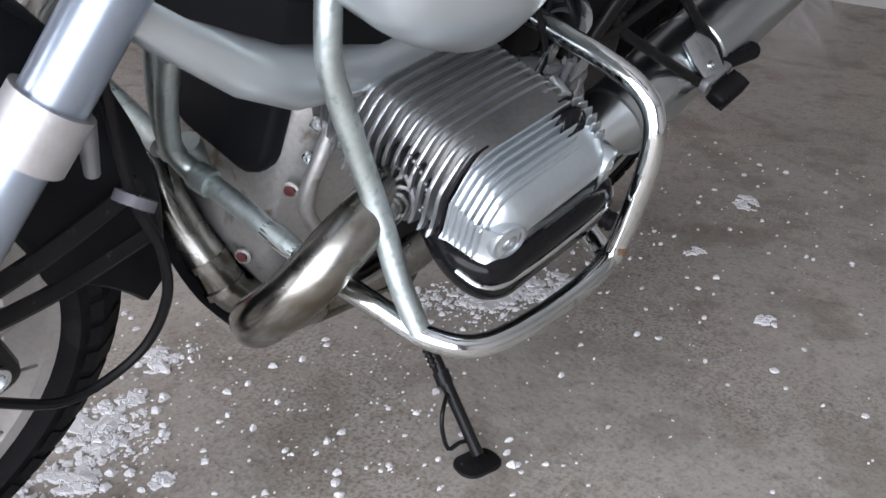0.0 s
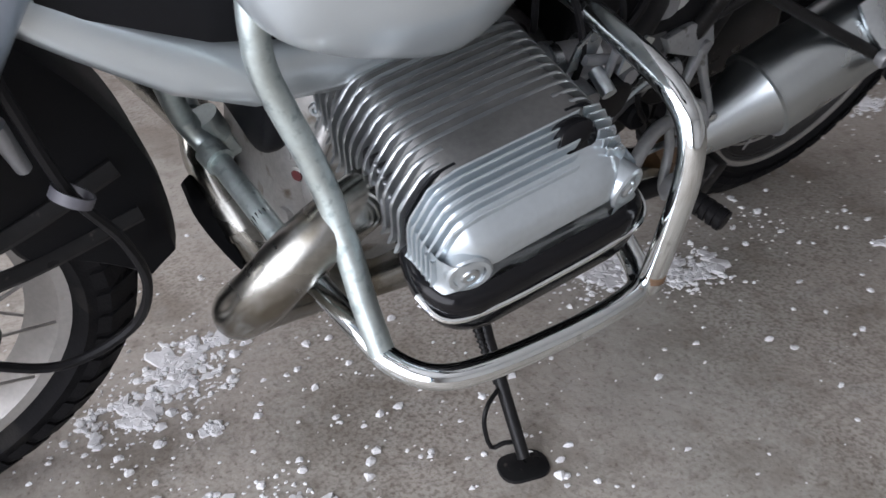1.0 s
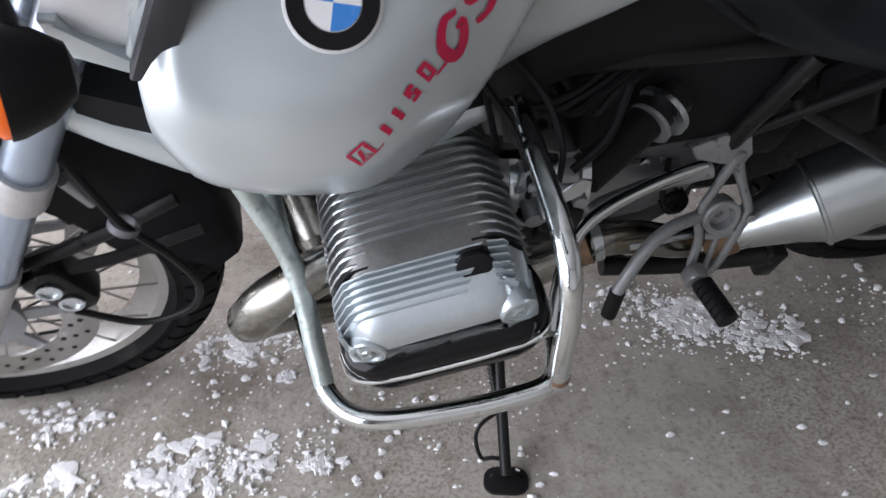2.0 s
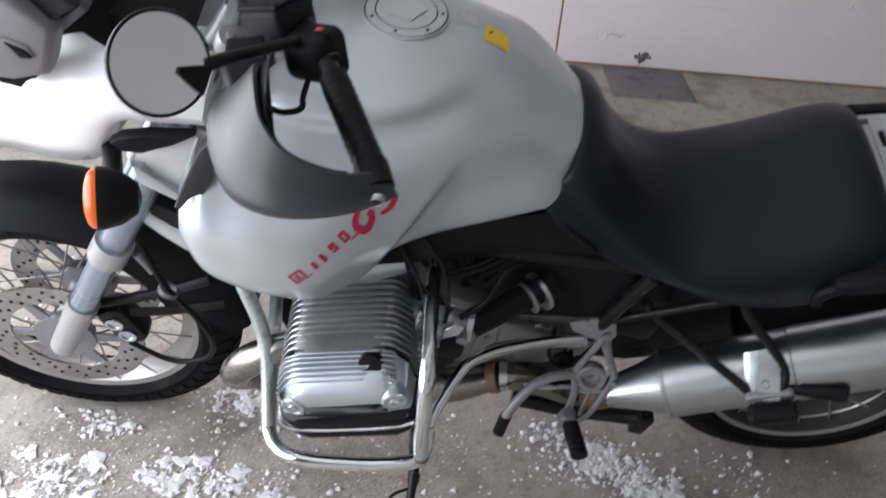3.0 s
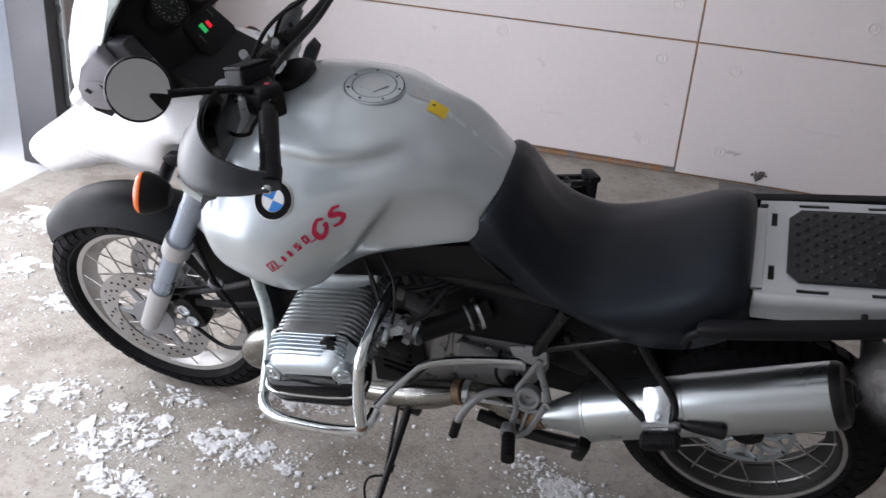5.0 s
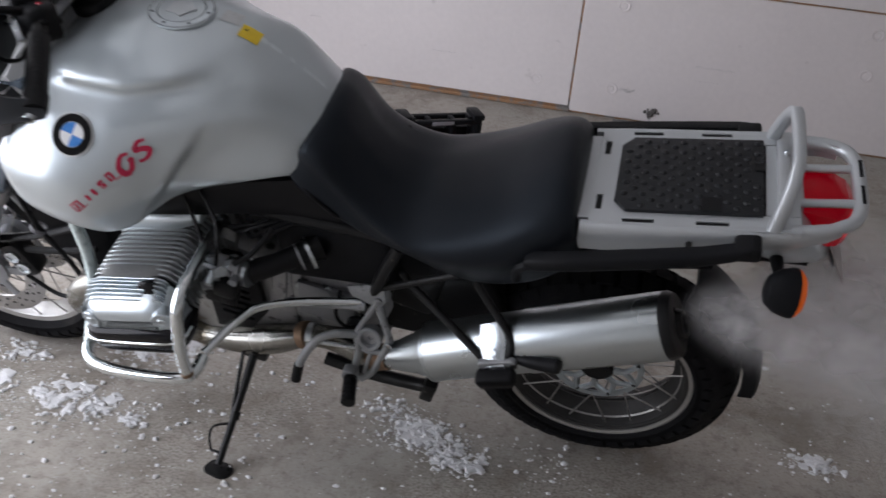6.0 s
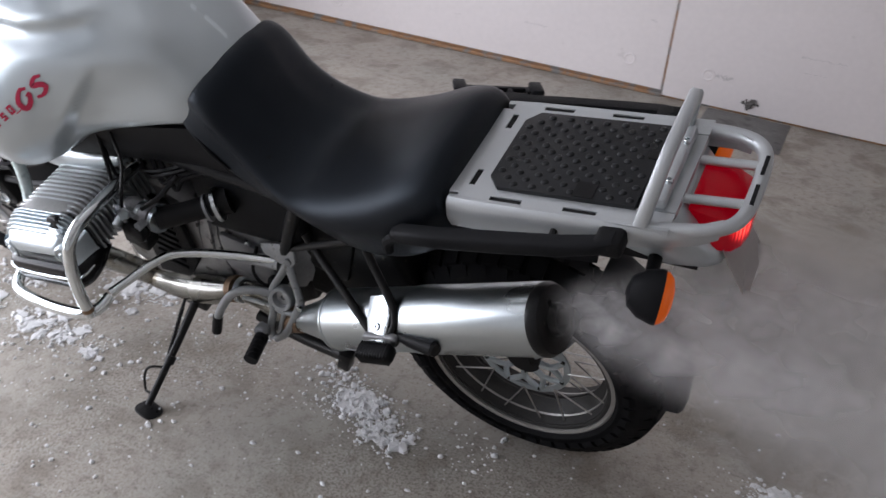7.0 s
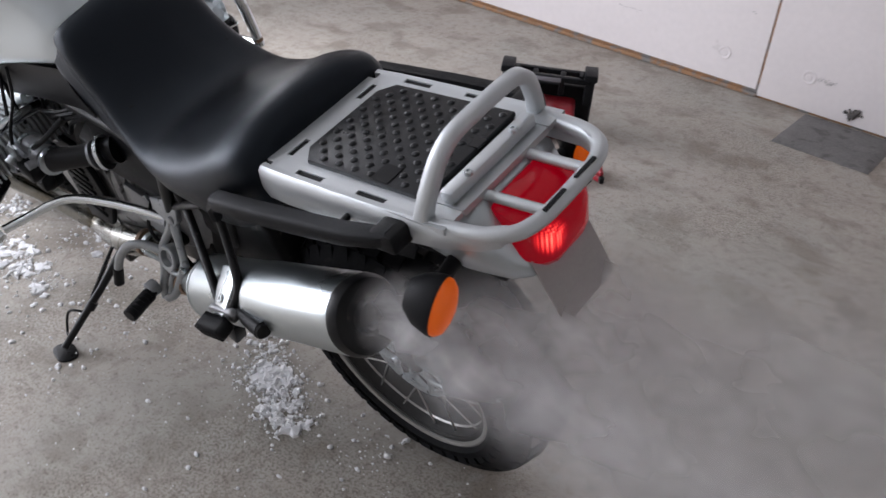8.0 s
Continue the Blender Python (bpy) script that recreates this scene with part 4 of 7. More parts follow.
def tank():
    xs = [0.375, 0.382, 0.39, 0.40] + [0.41 + 0.005 * k for k in range(111)]
    rings = []
    for x in xs:
        half = tank_fine(min(x, 0.9649))
        rings.append([Vector((x, y, z)) for y, z in half[::-1]] + [Vector((x, 0, half[0][1] + (0.002 if half[0][0] > 1e-4 else 0)))] + [Vector((x, -y, z)) for y, z in half])
    body = part("fuel_tank", loft(rings), SILVER, bike, "silver painted fuel tank with sculpted sides", sharp=60)
    # filler cap
    c, up = Vector((0.672, 0.0, 1.166)), Vector((0.03, 0, 1)).normalized()
    cap = part("fuel_cap", lathe([(0.0625, -0.008), (0.0625, -0.001), (0.0605, 0.0005), (0.0600, -0.001), (0.0585, -0.001), (0.0580, 0.0010), (0.0455, 0.0020), (0.0450, 0.0006), (0.0435, 0.0006), (0.0430, 0.0022), (0, 0.0030)], c, up, 48), SILVER, body, "round silver filler cap")
    for r in (0.0592, 0.0442):
        part("cap_groove", lathe([(r - 0.0011, -0.0012), (r + 0.0011, -0.0012), (r + 0.0009, 0.0012 if r < 0.05 else -0.0002), (r - 0.0009, 0.0012 if r < 0.05 else -0.0002)], c, up, 48, closed=True), DARK_GREY, cap)
    for k in range(7):
        a = 6.2832 * k / 7
        bolt(c + Vector((0.052 * math.cos(a), 0.052 * math.sin(a), 0.0012 - 0.03 * 0.058 * math.cos(a))), up, 0.0028, cap, DARK_GREY, 0.0015)
    part("lock_lug", slab([(0.03 * math.cos(a) * (1 - 0.3 * (k % 2)), 0.03 * math.sin(a) * (1 - 0.3 * (k % 2))) for k, a in enumerate(6.2832 * i / 10 for i in range(10))], 0.003, pose(*(c + 0.0030 * up)), 0.0008, 1), SILVER_MATT, cap)
    return body


TANK = tank()


# -- marks on the tank --
def skin(x, z, lift=0.0015):
    """A point of the tank's left flank at x and height z."""
    best = min((abs(tank_at(x, s)[0].z - z), s) for s in [0.02 * k for k in range(5, 47)])[1]
    s = min((abs(tank_at(x, s)[0].z - z), s) for s in [best + 0.002 * k for k in range(-10, 11)])[1]
    p, n = tank_at(x, s)
    if n.y > 0:
        n = -n
    return p + lift * n, n


def tank_marks():
    o, d = Vector((0.5455, 0.9035)), Vector((0.134, 0.112))
    L = d.length
    d.normalize()
    e = Vector((-d.y, d.x))

    def poly(name, pts, parent, sub=1):
        bm = bmesh.new()
        vs = []
        for a, b in pts:
            q = o + (a if a > 0.16 else a * 0.80) * L * d + b * 0.80 * e
            vs.append(bm.verts.new(skin(q.x, q.y)[0]))
        bm.faces.new(vs)
        return part(name, bm, RED_PRINT, parent, smooth=False)

    deck = poly("model_mark", [(0.0, -0.004), (0.15, -0.004), (0.15, -0.0015), (0.0, -0.0015)], TANK)
    deck["label"] = "slanted red model mark"
    for pts in ([(0.0, 0.018), (0.15, 0.018), (0.15, 0.0215), (0.0, 0.0215)], [(0.0, -0.0015), (0.022, -0.0015), (0.022, 0.018), (0.0, 0.018)], [(0.128, -0.0015), (0.15, -0.0015), (0.15, 0.018), (0.128, 0.018)],
                [(0.04, 0.000), (0.065, 0.000), (0.10, 0.016), (0.07, 0.016)], [(0.07, 0.008), (0.09, 0.006), (0.12, 0.000), (0.10, 0.000)],
                [(0.15, -0.004), (0.62, -0.004), (0.62, -0.002), (0.15, -0.002)]):
        poly("mark_stroke", pts, deck)
    for k, a in enumerate((0.215, 0.305, 0.40, 0.505)):
        h = 0.017 + 0.002 * k
        if k < 2:
            poly("mark_stroke", [(a, 0.001), (a + 0.03, 0.001), (a + 0.03, h), (a, h)], deck)
        elif k == 2:
            for s in ([(a, 0.001), (a + 0.055, 0.001), (a + 0.055, 0.006), (a, 0.006)], [(a + 0.03, 0.006), (a + 0.055, 0.006), (a + 0.055, 0.012), (a + 0.03, 0.012)], [(a, 0.010), (a + 0.03, 0.010), (a + 0.03, h), (a, h)], [(a + 0.03, 0.015), (a + 0.055, 0.015), (a + 0.055, h), (a + 0.03, h)]):
                poly("mark_stroke", s, deck)
        else:
            for s in ([(a, 0.001), (a + 0.06, 0.001), (a + 0.06, 0.006), (a, 0.006)], [(a, 0.017), (a + 0.06, 0.017), (a + 0.06, h), (a, h)], [(a, 0.006), (a + 0.02, 0.006), (a + 0.02, 0.017), (a, 0.017)], [(a + 0.04, 0.006), (a + 0.06, 0.006), (a + 0.06, 0.017), (a + 0.04, 0.017)]):
                poly("mark_stroke", s, deck)
    # two brush-like strokes at the end of the mark

    def brush(pts, w):
        c = curve([(a * L, b, 0) for a, b in pts], 5)
        bm = bmesh.new()
        rows = []
        for i, q in enumerate(c):
            t = (c[min(i + 1, len(c) - 1)] - c[max(i - 1, 0)]).normalized()
            n = Vector((-t.y, t.x, 0))
            ww = w * (0.55 + 0.75 * math.sin(math.pi * (i + 1) / (len(c) + 1)))
            row = []
            for s in (-0.5, 0.5):
                p = q + n * ww * s
                r = o + p.x * d + p.y * e
                row.append(bm.verts.new(skin(r.x, r.y)[0]))
            rows.append(row)
        for r0, r1 in zip(rows, rows[1:]):
            bm.faces.new((r0[0], r0[1], r1[1], r1[0]))
        part("mark_stroke", bm, RED_PRINT, deck)
    brush([(0.80, 0.019), (0.73, 0.023), (0.65, 0.010), (0.66, -0.007), (0.73, -0.005), (0.79, 0.008), (0.75, 0.008)], 0.0075)
    brush([(1.00, 0.018), (0.93, 0.022), (0.87, 0.015), (0.94, 0.007), (0.97, -0.002), (0.90, -0.009), (0.82, -0.006)], 0.0075)

    # round emblem
    p, n = skin(0.540, 1.030, 0.0)
    em = part("emblem", lathe([(0.0405, -0.006), (0.0405, 0.002), (0.039, 0.003), (0.0375, 0.003), (0, 0.003)], p, n, 40), PALE, TANK, "round black, blue and white emblem")
    part("emblem_ring", lathe([(0.0375, 0.003), (0.0375, 0.0042), (0.0235, 0.0042), (0.0235, 0.003)], p, n, 40, closed=True), BLACK_GLOSS, em)
    up = (Vector((0.2, 0, 1)) - Vector((0.2, 0, 1)).dot(n) * n).normalized()
    m = basis(p + n * 0.0036, up.cross(n), up)
    for q in range(4):
        pts = [(0, 0)] + [(0.0225 * math.cos(radians(90 * q + 15 * k)), 0.0225 * math.sin(radians(90 * q + 15 * k))) for k in range(7)]
        part("emblem_quarter", slab(pts, 0.0012, m), BLUE if q % 2 else WHITE_PAINT, em, smooth=False)
    def top_patch(name, x0, x1, y0, y1, material, label):
        bm = bmesh.new()
        n, g = 8, []
        for i in range(n + 1):
            x = x0 + (x1 - x0) * i / n
            sec = tank_fine(x)
            row = []
            for j in range(n + 1):
                y = y0 + (y1 - y0) * j / n
                for (ya, za), (yb, zb) in zip(sec, sec[1:]):
                    if ya <= abs(y) <= yb + 1e-9:
                        break
                z = za + (zb - za) * ((abs(y) - ya) / (yb - ya) if yb > ya else 0)
                row.append(bm.verts.new((x, y, z + 0.0012)))
            g.append(row)
        for r0, r1 in zip(g, g[1:]):
            for j in range(n):
                bm.faces.new((r0[j], r0[j + 1], r1[j + 1], r1[j]))
        return part(name, bm, material, TANK, label)
    ys = top_patch("yellow_sticker", 0.786, 0.822, -0.024, 0.012, YELLOW, "small yellow warning sticker")
    top_patch("pale_sticker", 0.744, 0.780, 0.000, 0.036, FADED, "faded pale sticker")
    part("sticker_sign", lathe([(0.004, 0), (0.004, 0.0006), (0, 0.0006)], (0.795, -0.002, 1.1425), (0.2, 0, 1), 3), BLACK, ys, smooth=False)
    # dark well ahead of the tank's top
    part("tank_well", slab(rounded(0.085, 0.10, 0.035), 0.026, pose(0.482, 0.030, 1.142, 0, -10, 0), 0.006), BLACK, bike, "black trim at the front of the tank")


tank_marks()


# -- seat --
def seat():
    rows = [  # top x, bottom x, top z, bottom z, half-widths: top, middle, bottom
        (0.936, 0.890, 1.002, 0.945, 0.045, 0.118, 0.126), (0.952, 0.900, 1.028, 0.925, 0.060, 0.132, 0.140), (0.985, 0.935, 1.010, 0.888, 0.070, 0.142, 0.148),
        (1.030, 0.990, 0.938, 0.846, 0.062, 0.144, 0.150), (1.080, 1.060, 0.886, 0.808, 0.072, 0.156, 0.152), (1.140, 1.140, 0.861, 0.778, 0.090, 0.172, 0.156),
        (1.210, 1.215, 0.881, 0.752, 0.104, 0.183, 0.160), (1.290, 1.290, 0.921, 0.748, 0.110, 0.185, 0.162), (1.360, 1.365, 0.964, 0.770, 0.112, 0.180, 0.162),
        (1.405, 1.420, 0.978, 0.806, 0.104, 0.170, 0.158), (1.432, 1.448, 0.962, 0.838, 0.096, 0.156, 0.152), (1.446, 1.456, 0.920, 0.856, 0.090, 0.142, 0.146)]
    rings = []
    for xt, xb, zt, zb, w0, w1, w2 in rows:
        pts = [(0, 0), (w0 * 0.55, 0.015), (w0, 0.07), (w0 + (w1 - w0) * 0.72, 0.20), (w1, 0.40), (w1 * 0.985, 0.62), (w2, 0.90), (w2 * 0.96, 1.0)]
        fine = curve([(0, y, v) for y, v in pts], 3)
        half = [(p.y, max(0.0, p.z)) for p in fine]
        ring = [Vector((xt + (xb - xt) * v, y, zt + (zb - zt) * v)) for y, v in half[::-1]] + [Vector((xt + (xb - xt) * v, -y, zt + (zb - zt) * v)) for y, v in half[1:]]
        rings.append(ring)
    m = len(rings[0])
    cols = [curve([r[i] for r in rings], 4) for i in range(m)]
    rings = [[cols[i][k] for i in range(m)] for k in range(len(cols[0]))]
    bm = loft(rings)
    st = part("seat", bm, VINYL, bike, "black vinyl rider's seat", sharp=75)
    for s in (-1, 1):
        part("seat_piping", tube([(0.905, s * 0.131, 0.935), (0.945, s * 0.1485, 0.896), (0.995, s * 0.1525, 0.853)], 0.0035, 6), BLACK, st)


seat()


# -- tail, rack and rear lights --
def plate_z(x):
    return 0.935 + (x - 1.466) * 0.165


def tail():
    tilt = math.degrees(math.atan(0.165))

    def on(x, y, lift=0.0):
        return pose(x, y, plate_z(x) + lift, 0, -tilt, 0)
    # pierced plate round the pad: a grid of cells with the slots left open
    xs = [1.462, 1.470, 1.481, 1.520, 1.575, 1.645, 1.700, 1.815]
    ys = [-0.138, -0.131, -0.119, -0.098, -0.058, 0.058, 0.098, 0.119, 0.131, 0.138]
    slots = {(1, 3), (1, 5), (3, 1), (3, 7), (5, 1), (5, 7)}
    solid = {(i, j) for i in range(len(xs) - 1) for j in range(len(ys) - 1)
             if (i, j) not in slots and (i < 3 or j in (0, 1, 2, 6, 7, 8))}
    frame_bm = bmesh.new()
    grid = {}

    def corner(i, j, low):
        if (i, j, low) not in grid:
            grid[i, j, low] = frame_bm.verts.new(on(xs[i], ys[j], -0.010 if low else 0.0).translation)
        return grid[i, j, low]
    for i, j in solid:
        ring = [(i, j), (i + 1, j), (i + 1, j + 1), (i, j + 1)]
        frame_bm.faces.new([corner(a, b, 0) for a, b in ring])
        frame_bm.faces.new([corner(a, b, 1) for a, b in ring[::-1]])
        for (a, b), (c, d), near in ((ring[0], ring[1], (i, j - 1)), (ring[1], ring[2], (i + 1, j)), (ring[2], ring[3], (i, j + 1)), (ring[3], ring[0], (i - 1, j))):
            if near not in solid:
                frame_bm.faces.new([corner(a, b, 0), corner(a, b, 1), corner(c, d, 1), corner(c, d, 0)])
    box((0.056, 0.192, 0.010), on(1.788, 0, -0.0055), bm=frame_bm)
    rack = part("luggage_rack", frame_bm, SILVER_MATT, bike, "satin silver luggage rack behind the seat", smooth=False)
    part("front_lip", box((0.034, 0.236, 0.008), on(1.447, 0, -0.007), 0.002), SILVER_MATT, rack, smooth=False)
    # black sheet close under the slots, in place of the shade inside them
    part("slot_bed", box((0.34, 0.264, 0.004), on(1.635, 0, -0.0045)), BLACK_DEEP, rack, smooth=False)
    # side rails that sweep into the rear loop
    for s in (-1, 1):
        rail = []
        for x, y, h in ((1.448, 0.139, 0.060), (1.50, 0.141, 0.060), (1.60, 0.141, 0.056), (1.70, 0.140, 0.050), (1.80, 0.134, 0.042), (1.86, 0.122, 0.034), (1.885, 0.108, 0.030)):
            z = plate_z(x)
            rail.append([Vector((x, s * (y - 0.012), z)), Vector((x, s * (y - 0.003), z + 0.001)), Vector((x, s * (y + 0.004), z - 0.006)), Vector((x, s * (y + 0.006), z - h * 0.6)), Vector((x, s * (y + 0.002), z - h)), Vector((x, s * (y - 0.012), z - h))])
        part("side_rail", loft(rail), SILVER_MATT, rack, sharp=50)
    loop = [(1.80, 0.124), (1.86, 0.116), (1.895, 0.098), (1.910, 0.070), (1.914, 0.03), (1.914, -0.03), (1.910, -0.070), (1.895, -0.098), (1.86, -0.116), (1.80, -0.124)]
    part("rear_loop", tube([(x, y, plate_z(x) - 0.010) for x, y in loop], 0.013, 14, 5, flat=0.85), SILVER_MATT, rack)
    for s in (-1, 1):
        part("loop_bar", tube([(1.79, s * 0.048, plate_z(1.79) - 0.012), (1.91, s * 0.046, plate_z(1.91) - 0.010)], 0.0078, 12, 1, flat=0.8), SILVER_MATT, rack)
        part("strap_slot", box((0.006, 0.045, 0.006), on(1.915, s * 0.035, 0.001)), BLACK_MATT, rack, smooth=False)
    # rubber pad with studs
    a, b, c = 1.500, 1.756, 0.103
    out = [(a + 0.022, -c), (b, -c), (b, c), (a + 0.022, c), (a, c - 0.026), (a, -c + 0.026)]
    mid = (a + b) / 2
    pad = part("rubber_pad", slab([(x - mid, y) for x, y in out], 0.012, on(mid, 0, 0.002), 0.002), PAD, rack, "black studded rubber pad")
    stud = bmesh.new()
    k = 0
    for i in range(15):
        for j in range(13):
            if (i + j) % 2:
                continue
            x, y = a + 0.016 + i * 0.0162, -c + 0.011 + j * 0.0151
            if x < a + 0.026 and abs(y) > c - 0.03 or (1.648 < x < 1.688 and -0.105 < y < -0.062) or (x > 1.738 and -0.005 < y < 0.05):
                continue
            m = on(x, y, 0.008) @ Matrix.Diagonal((1.1, 0.95, 0.6, 1))
            bmesh.ops.create_icosphere(stud, subdivisions=2, radius=0.0062, matrix=m)
    tagged(part("pad_studs", stud, PAD, pad), kind="stuff")
    # flat black box for the dark inside of the pad's square hole
    part("pad_recess", box((0.034, 0.036, 0.004), on(1.668, -0.083, 0.0078)), BLACK_DEEP, pad, smooth=False)
    part("pad_notch", box((0.018, 0.022, 0.004), on(1.748, 0.022, 0.0075)), BLACK_GLOSS, pad, smooth=False)
    # grab bar: a flat arch
    arch = []
    prof = [(-0.128, 0.0), (-0.118, 0.035), (-0.098, 0.078), (-0.078, 0.098), (-0.055, 0.106), (0, 0.108), (0.055, 0.106), (0.078, 0.098), (0.098, 0.078), (0.118, 0.035), (0.128, 0.0)]
    fine = curve([(0, y, h) for y, h in prof], 4)
    base = plate_z(1.775) - 0.004
    for i, p in enumerate(fine):
        t = (fine[min(i + 1, len(fine) - 1)] - fine[max(i - 1, 0)]).normalized()
        n = Vector((0, t.z, -t.y))
        w = 0.0115 - 0.002 * math.sin(math.pi * i / (len(fine) - 1))
        cx = 1.772 + p.z * 0.14
        c0 = Vector((cx, p.y, base + p.z))
        arch.append([c0 + Vector((dx, 0, 0)) + n * dn for dx, dn in ((-w, -0.0075), (-w, 0.0075), (-w * 0.72, 0.0105), (w * 0.72, 0.0105), (w, 0.0075), (w, -0.0075), (w * 0.72, -0.0105), (-w * 0.72, -0.0105))])
    gb = part("grab_bar", loft(arch), SILVER_MATT, rack, "flat silver grab bar", sharp=60)
    part("grab_foot", box((0.022, 0.19, 0.020), on(1.786, 0, 0.010), 0.005), SILVER_MATT, gb)
    for y in (-0.05, 0.05):
        bolt(Vector((1.790, y, plate_z(1.79) + 0.020)), (-0.1, 0, 1), 0.0065, gb)
    # tail body under the rack
    rings = []
    for x, w, zt, zb in ((1.60, 0.105, 0.925, 0.895), (1.68, 0.112, 0.935, 0.872), (1.76, 0.116, 0.948, 0.852), (1.815, 0.113, 0.950, 0.838), (1.842, 0.100, 0.925, 0.836), (1.872, 0.082, 0.885, 0.836), (1.890, 0.064, 0.872, 0.840), (1.900, 0.035, 0.864, 0.846)):
        rings.append([Vector((x, y * w, zt + (zb - zt) * v + 0.028)) for y, v in ((-0.6, 0), (-0.9, 0.1), (-1, 0.4), (-0.96, 0.75), (-0.8, 0.95), (-0.4, 1), (0.4, 1), (0.8, 0.95), (0.96, 0.75), (1, 0.4), (0.9, 0.1), (0.6, 0))])
    part("tail_body", loft(rings), SILVER, bike, "silver tail body under the rack", sharp=60)
    part("under_tail", slab([(1.42, -0.12), (1.86, -0.08), (1.86, 0.08), (1.42, 0.12)], 0.02, pose(0, 0, 0.875, 0, 0, 0)), BLACK, bike, smooth=False)
    # tail lamp
    rings = []
    for x, w, zt, zb in ((1.826, 0.056, 0.960, 0.888), (1.855, 0.062, 0.965, 0.872), (1.880, 0.062, 0.964, 0.864), (1.900, 0.056, 0.958, 0.866), (1.913, 0.044, 0.946, 0.876), (1.920, 0.026, 0.932, 0.890)):
        rings.append([Vector((x, w * y, (zt + zb) / 2 + (zt - zb) / 2 * z + 0.018)) for y, z in ((-0.75, 1), (-1, 0.75), (-1, -0.6), (-0.7, -1), (0.7, -1), (1, -0.6), (1, 0.75), (0.75, 1))])
    lens = part("tail_lamp", loft(rings), RED_LENS, bike, "red tail lamp lens, lit")
    part("lamp_base", box((0.030, 0.100, 0.085), pose(1.830, 0, 0.932), 0.008), SILVER_MATT, lens)
    # number plate carrier, seen from behind
    pl = part("plate_carrier", slab(rounded(0.09, 0.07, 0.012), 0.003, pose(1.902, 0, 0.862, 0, 62, 0) @ pose(0, 0, 0, 0, 0, 90)), HOUSING_DARK, bike, "grey plate carrier under the tail", smooth=False)
    part("number_plate", slab(rounded(0.125, 0.115, 0.010), 0.002, pose(1.916, 0, 0.856, 0, 62, 0) @ pose(0, 0, 0, 0, 0, 90)), PALE_PLATE, pl, "pale grey plate", smooth=False)
    # bag rails below the rack
    for s in (-1, 1):
        rr = []
        for x, y, z, h in ((1.362, 0.184, 0.860, 0.022), (1.385, 0.194, 0.872, 0.030), (1.45, 0.192, 0.886, 0.032), (1.56, 0.186, 0.913, 0.032), (1.66, 0.179, 0.938, 0.030), (1.715, 0.172, 0.955, 0.026), (1.74, 0.163, 0.962, 0.028)):
            rr.append([Vector((x, s * (y + dy), z + h * dz)) for dy, dz in ((-0.013, -0.5), (0.009, -0.5), (0.013, -0.3), (0.013, 0.3), (0.007, 0.5), (-0.013, 0.5))])
        bar = part("bag_rail", loft(rr), BLACK_MATT, bike, "black plastic pannier rail", sharp=50)
        part("rail_hook", tube([(1.372, s * 0.191, 0.858), (1.352, s * 0.189, 0.838), (1.350, s * 0.188, 0.812)], 0.010, 8, 4), BLACK_MATT, bar)
        part("rail_end", box((0.045, 0.055, 0.034), pose(1.735, s * 0.150, 0.957, 0, -9, 0), 0.008), BLACK, bar)
        part("rail_bolt", tube([(1.64, s * 0.145, 0.935), (1.64, s * 0.17, 0.928)], 0.006, 8, 1), BLACK_METAL, bar)
        # rear direction lamps
        st = part("rear_indicator", tube([(1.795, s * 0.085, 0.900), (1.802, s * 0.150, 0.898)], [0.013, 0.010], 10, 1), BLACK, bike, "black direction lamp with an amber lens")
        ax = Vector((0.80, s * -0.45, 0.40)).normalized()
        o = Vector((1.824, s * 0.180, 0.892))
        for nm, prof, ma in (("lamp_body", [(0.004, -0.050), (0.020, -0.044), (0.031, -0.026), (0.036, -0.004), (0.036, 0.003)], BLACK_MATT), ("amber_lens", [(0.0345, 0.003), (0.034, 0.008), (0.028, 0.016), (0.015, 0.021), (0, 0.022)], AMBER)):
            bm = lathe(prof, (0, 0, 0), (0, 0, 1), 24)
            bm.transform(basis(o, (0, 0.55 * s, -0.85), ax.cross(Vector((0, 0.55 * s, -0.85)))) @ Matrix.Diagonal((1.25, 0.9, 1.0, 1)))
            part(nm, bm, ma, st)
    # rear mudguards
    rings = []
    for k in range(13):
        a = radians(66 - 62 * k / 12)
        r = 0.385 - 0.040 * (k / 12)
        w = 0.062 - 0.018 * (k / 12)
        o = Vector((RW[0], 0, RW[1]))
        def at(rr, y):
            return o + Vector((rr * math.cos(a), y, rr * math.sin(a)))
        rings.append([at(r - 0.035, -w), at(r - 0.008, -w * 0.96), at(r, -w * 0.7), at(r + 0.003, 0), at(r, w * 0.7), at(r - 0.008, w * 0.96), at(r - 0.035, w), at(r - 0.038, w * 0.95), at(r - 0.008, w * 0.66), at(r - 0.005, 0), at(r - 0.008, -w * 0.66), at(r - 0.038, -w * 0.95)])
    part("rear_mudguard", loft(rings), BLACK_MATT, bike, "matt black mudguard behind the rear wheel")
    rings = []
    for x, z, w in ((1.16, 0.70, 0.10), (1.26, 0.765, 0.11), (1.40, 0.80, 0.11), (1.55, 0.835, 0.105), (1.70, 0.86, 0.095)):
        rings.append([Vector((x, -w, z - 0.03)), Vector((x, -w * 0.9, z)), Vector((x, w * 0.9, z)), Vector((x, w, z - 0.03)), Vector((x, w * 0.85, z - 0.012)), Vector((x, -w * 0.85, z - 0.012))])
    part("inner_fender", loft(rings), BLACK_MATT, bike, "black inner fender under the seat")


tail()


# -- engine --
HC, HA = Vector((0.612, 0, 0.696)), radians(12.5)
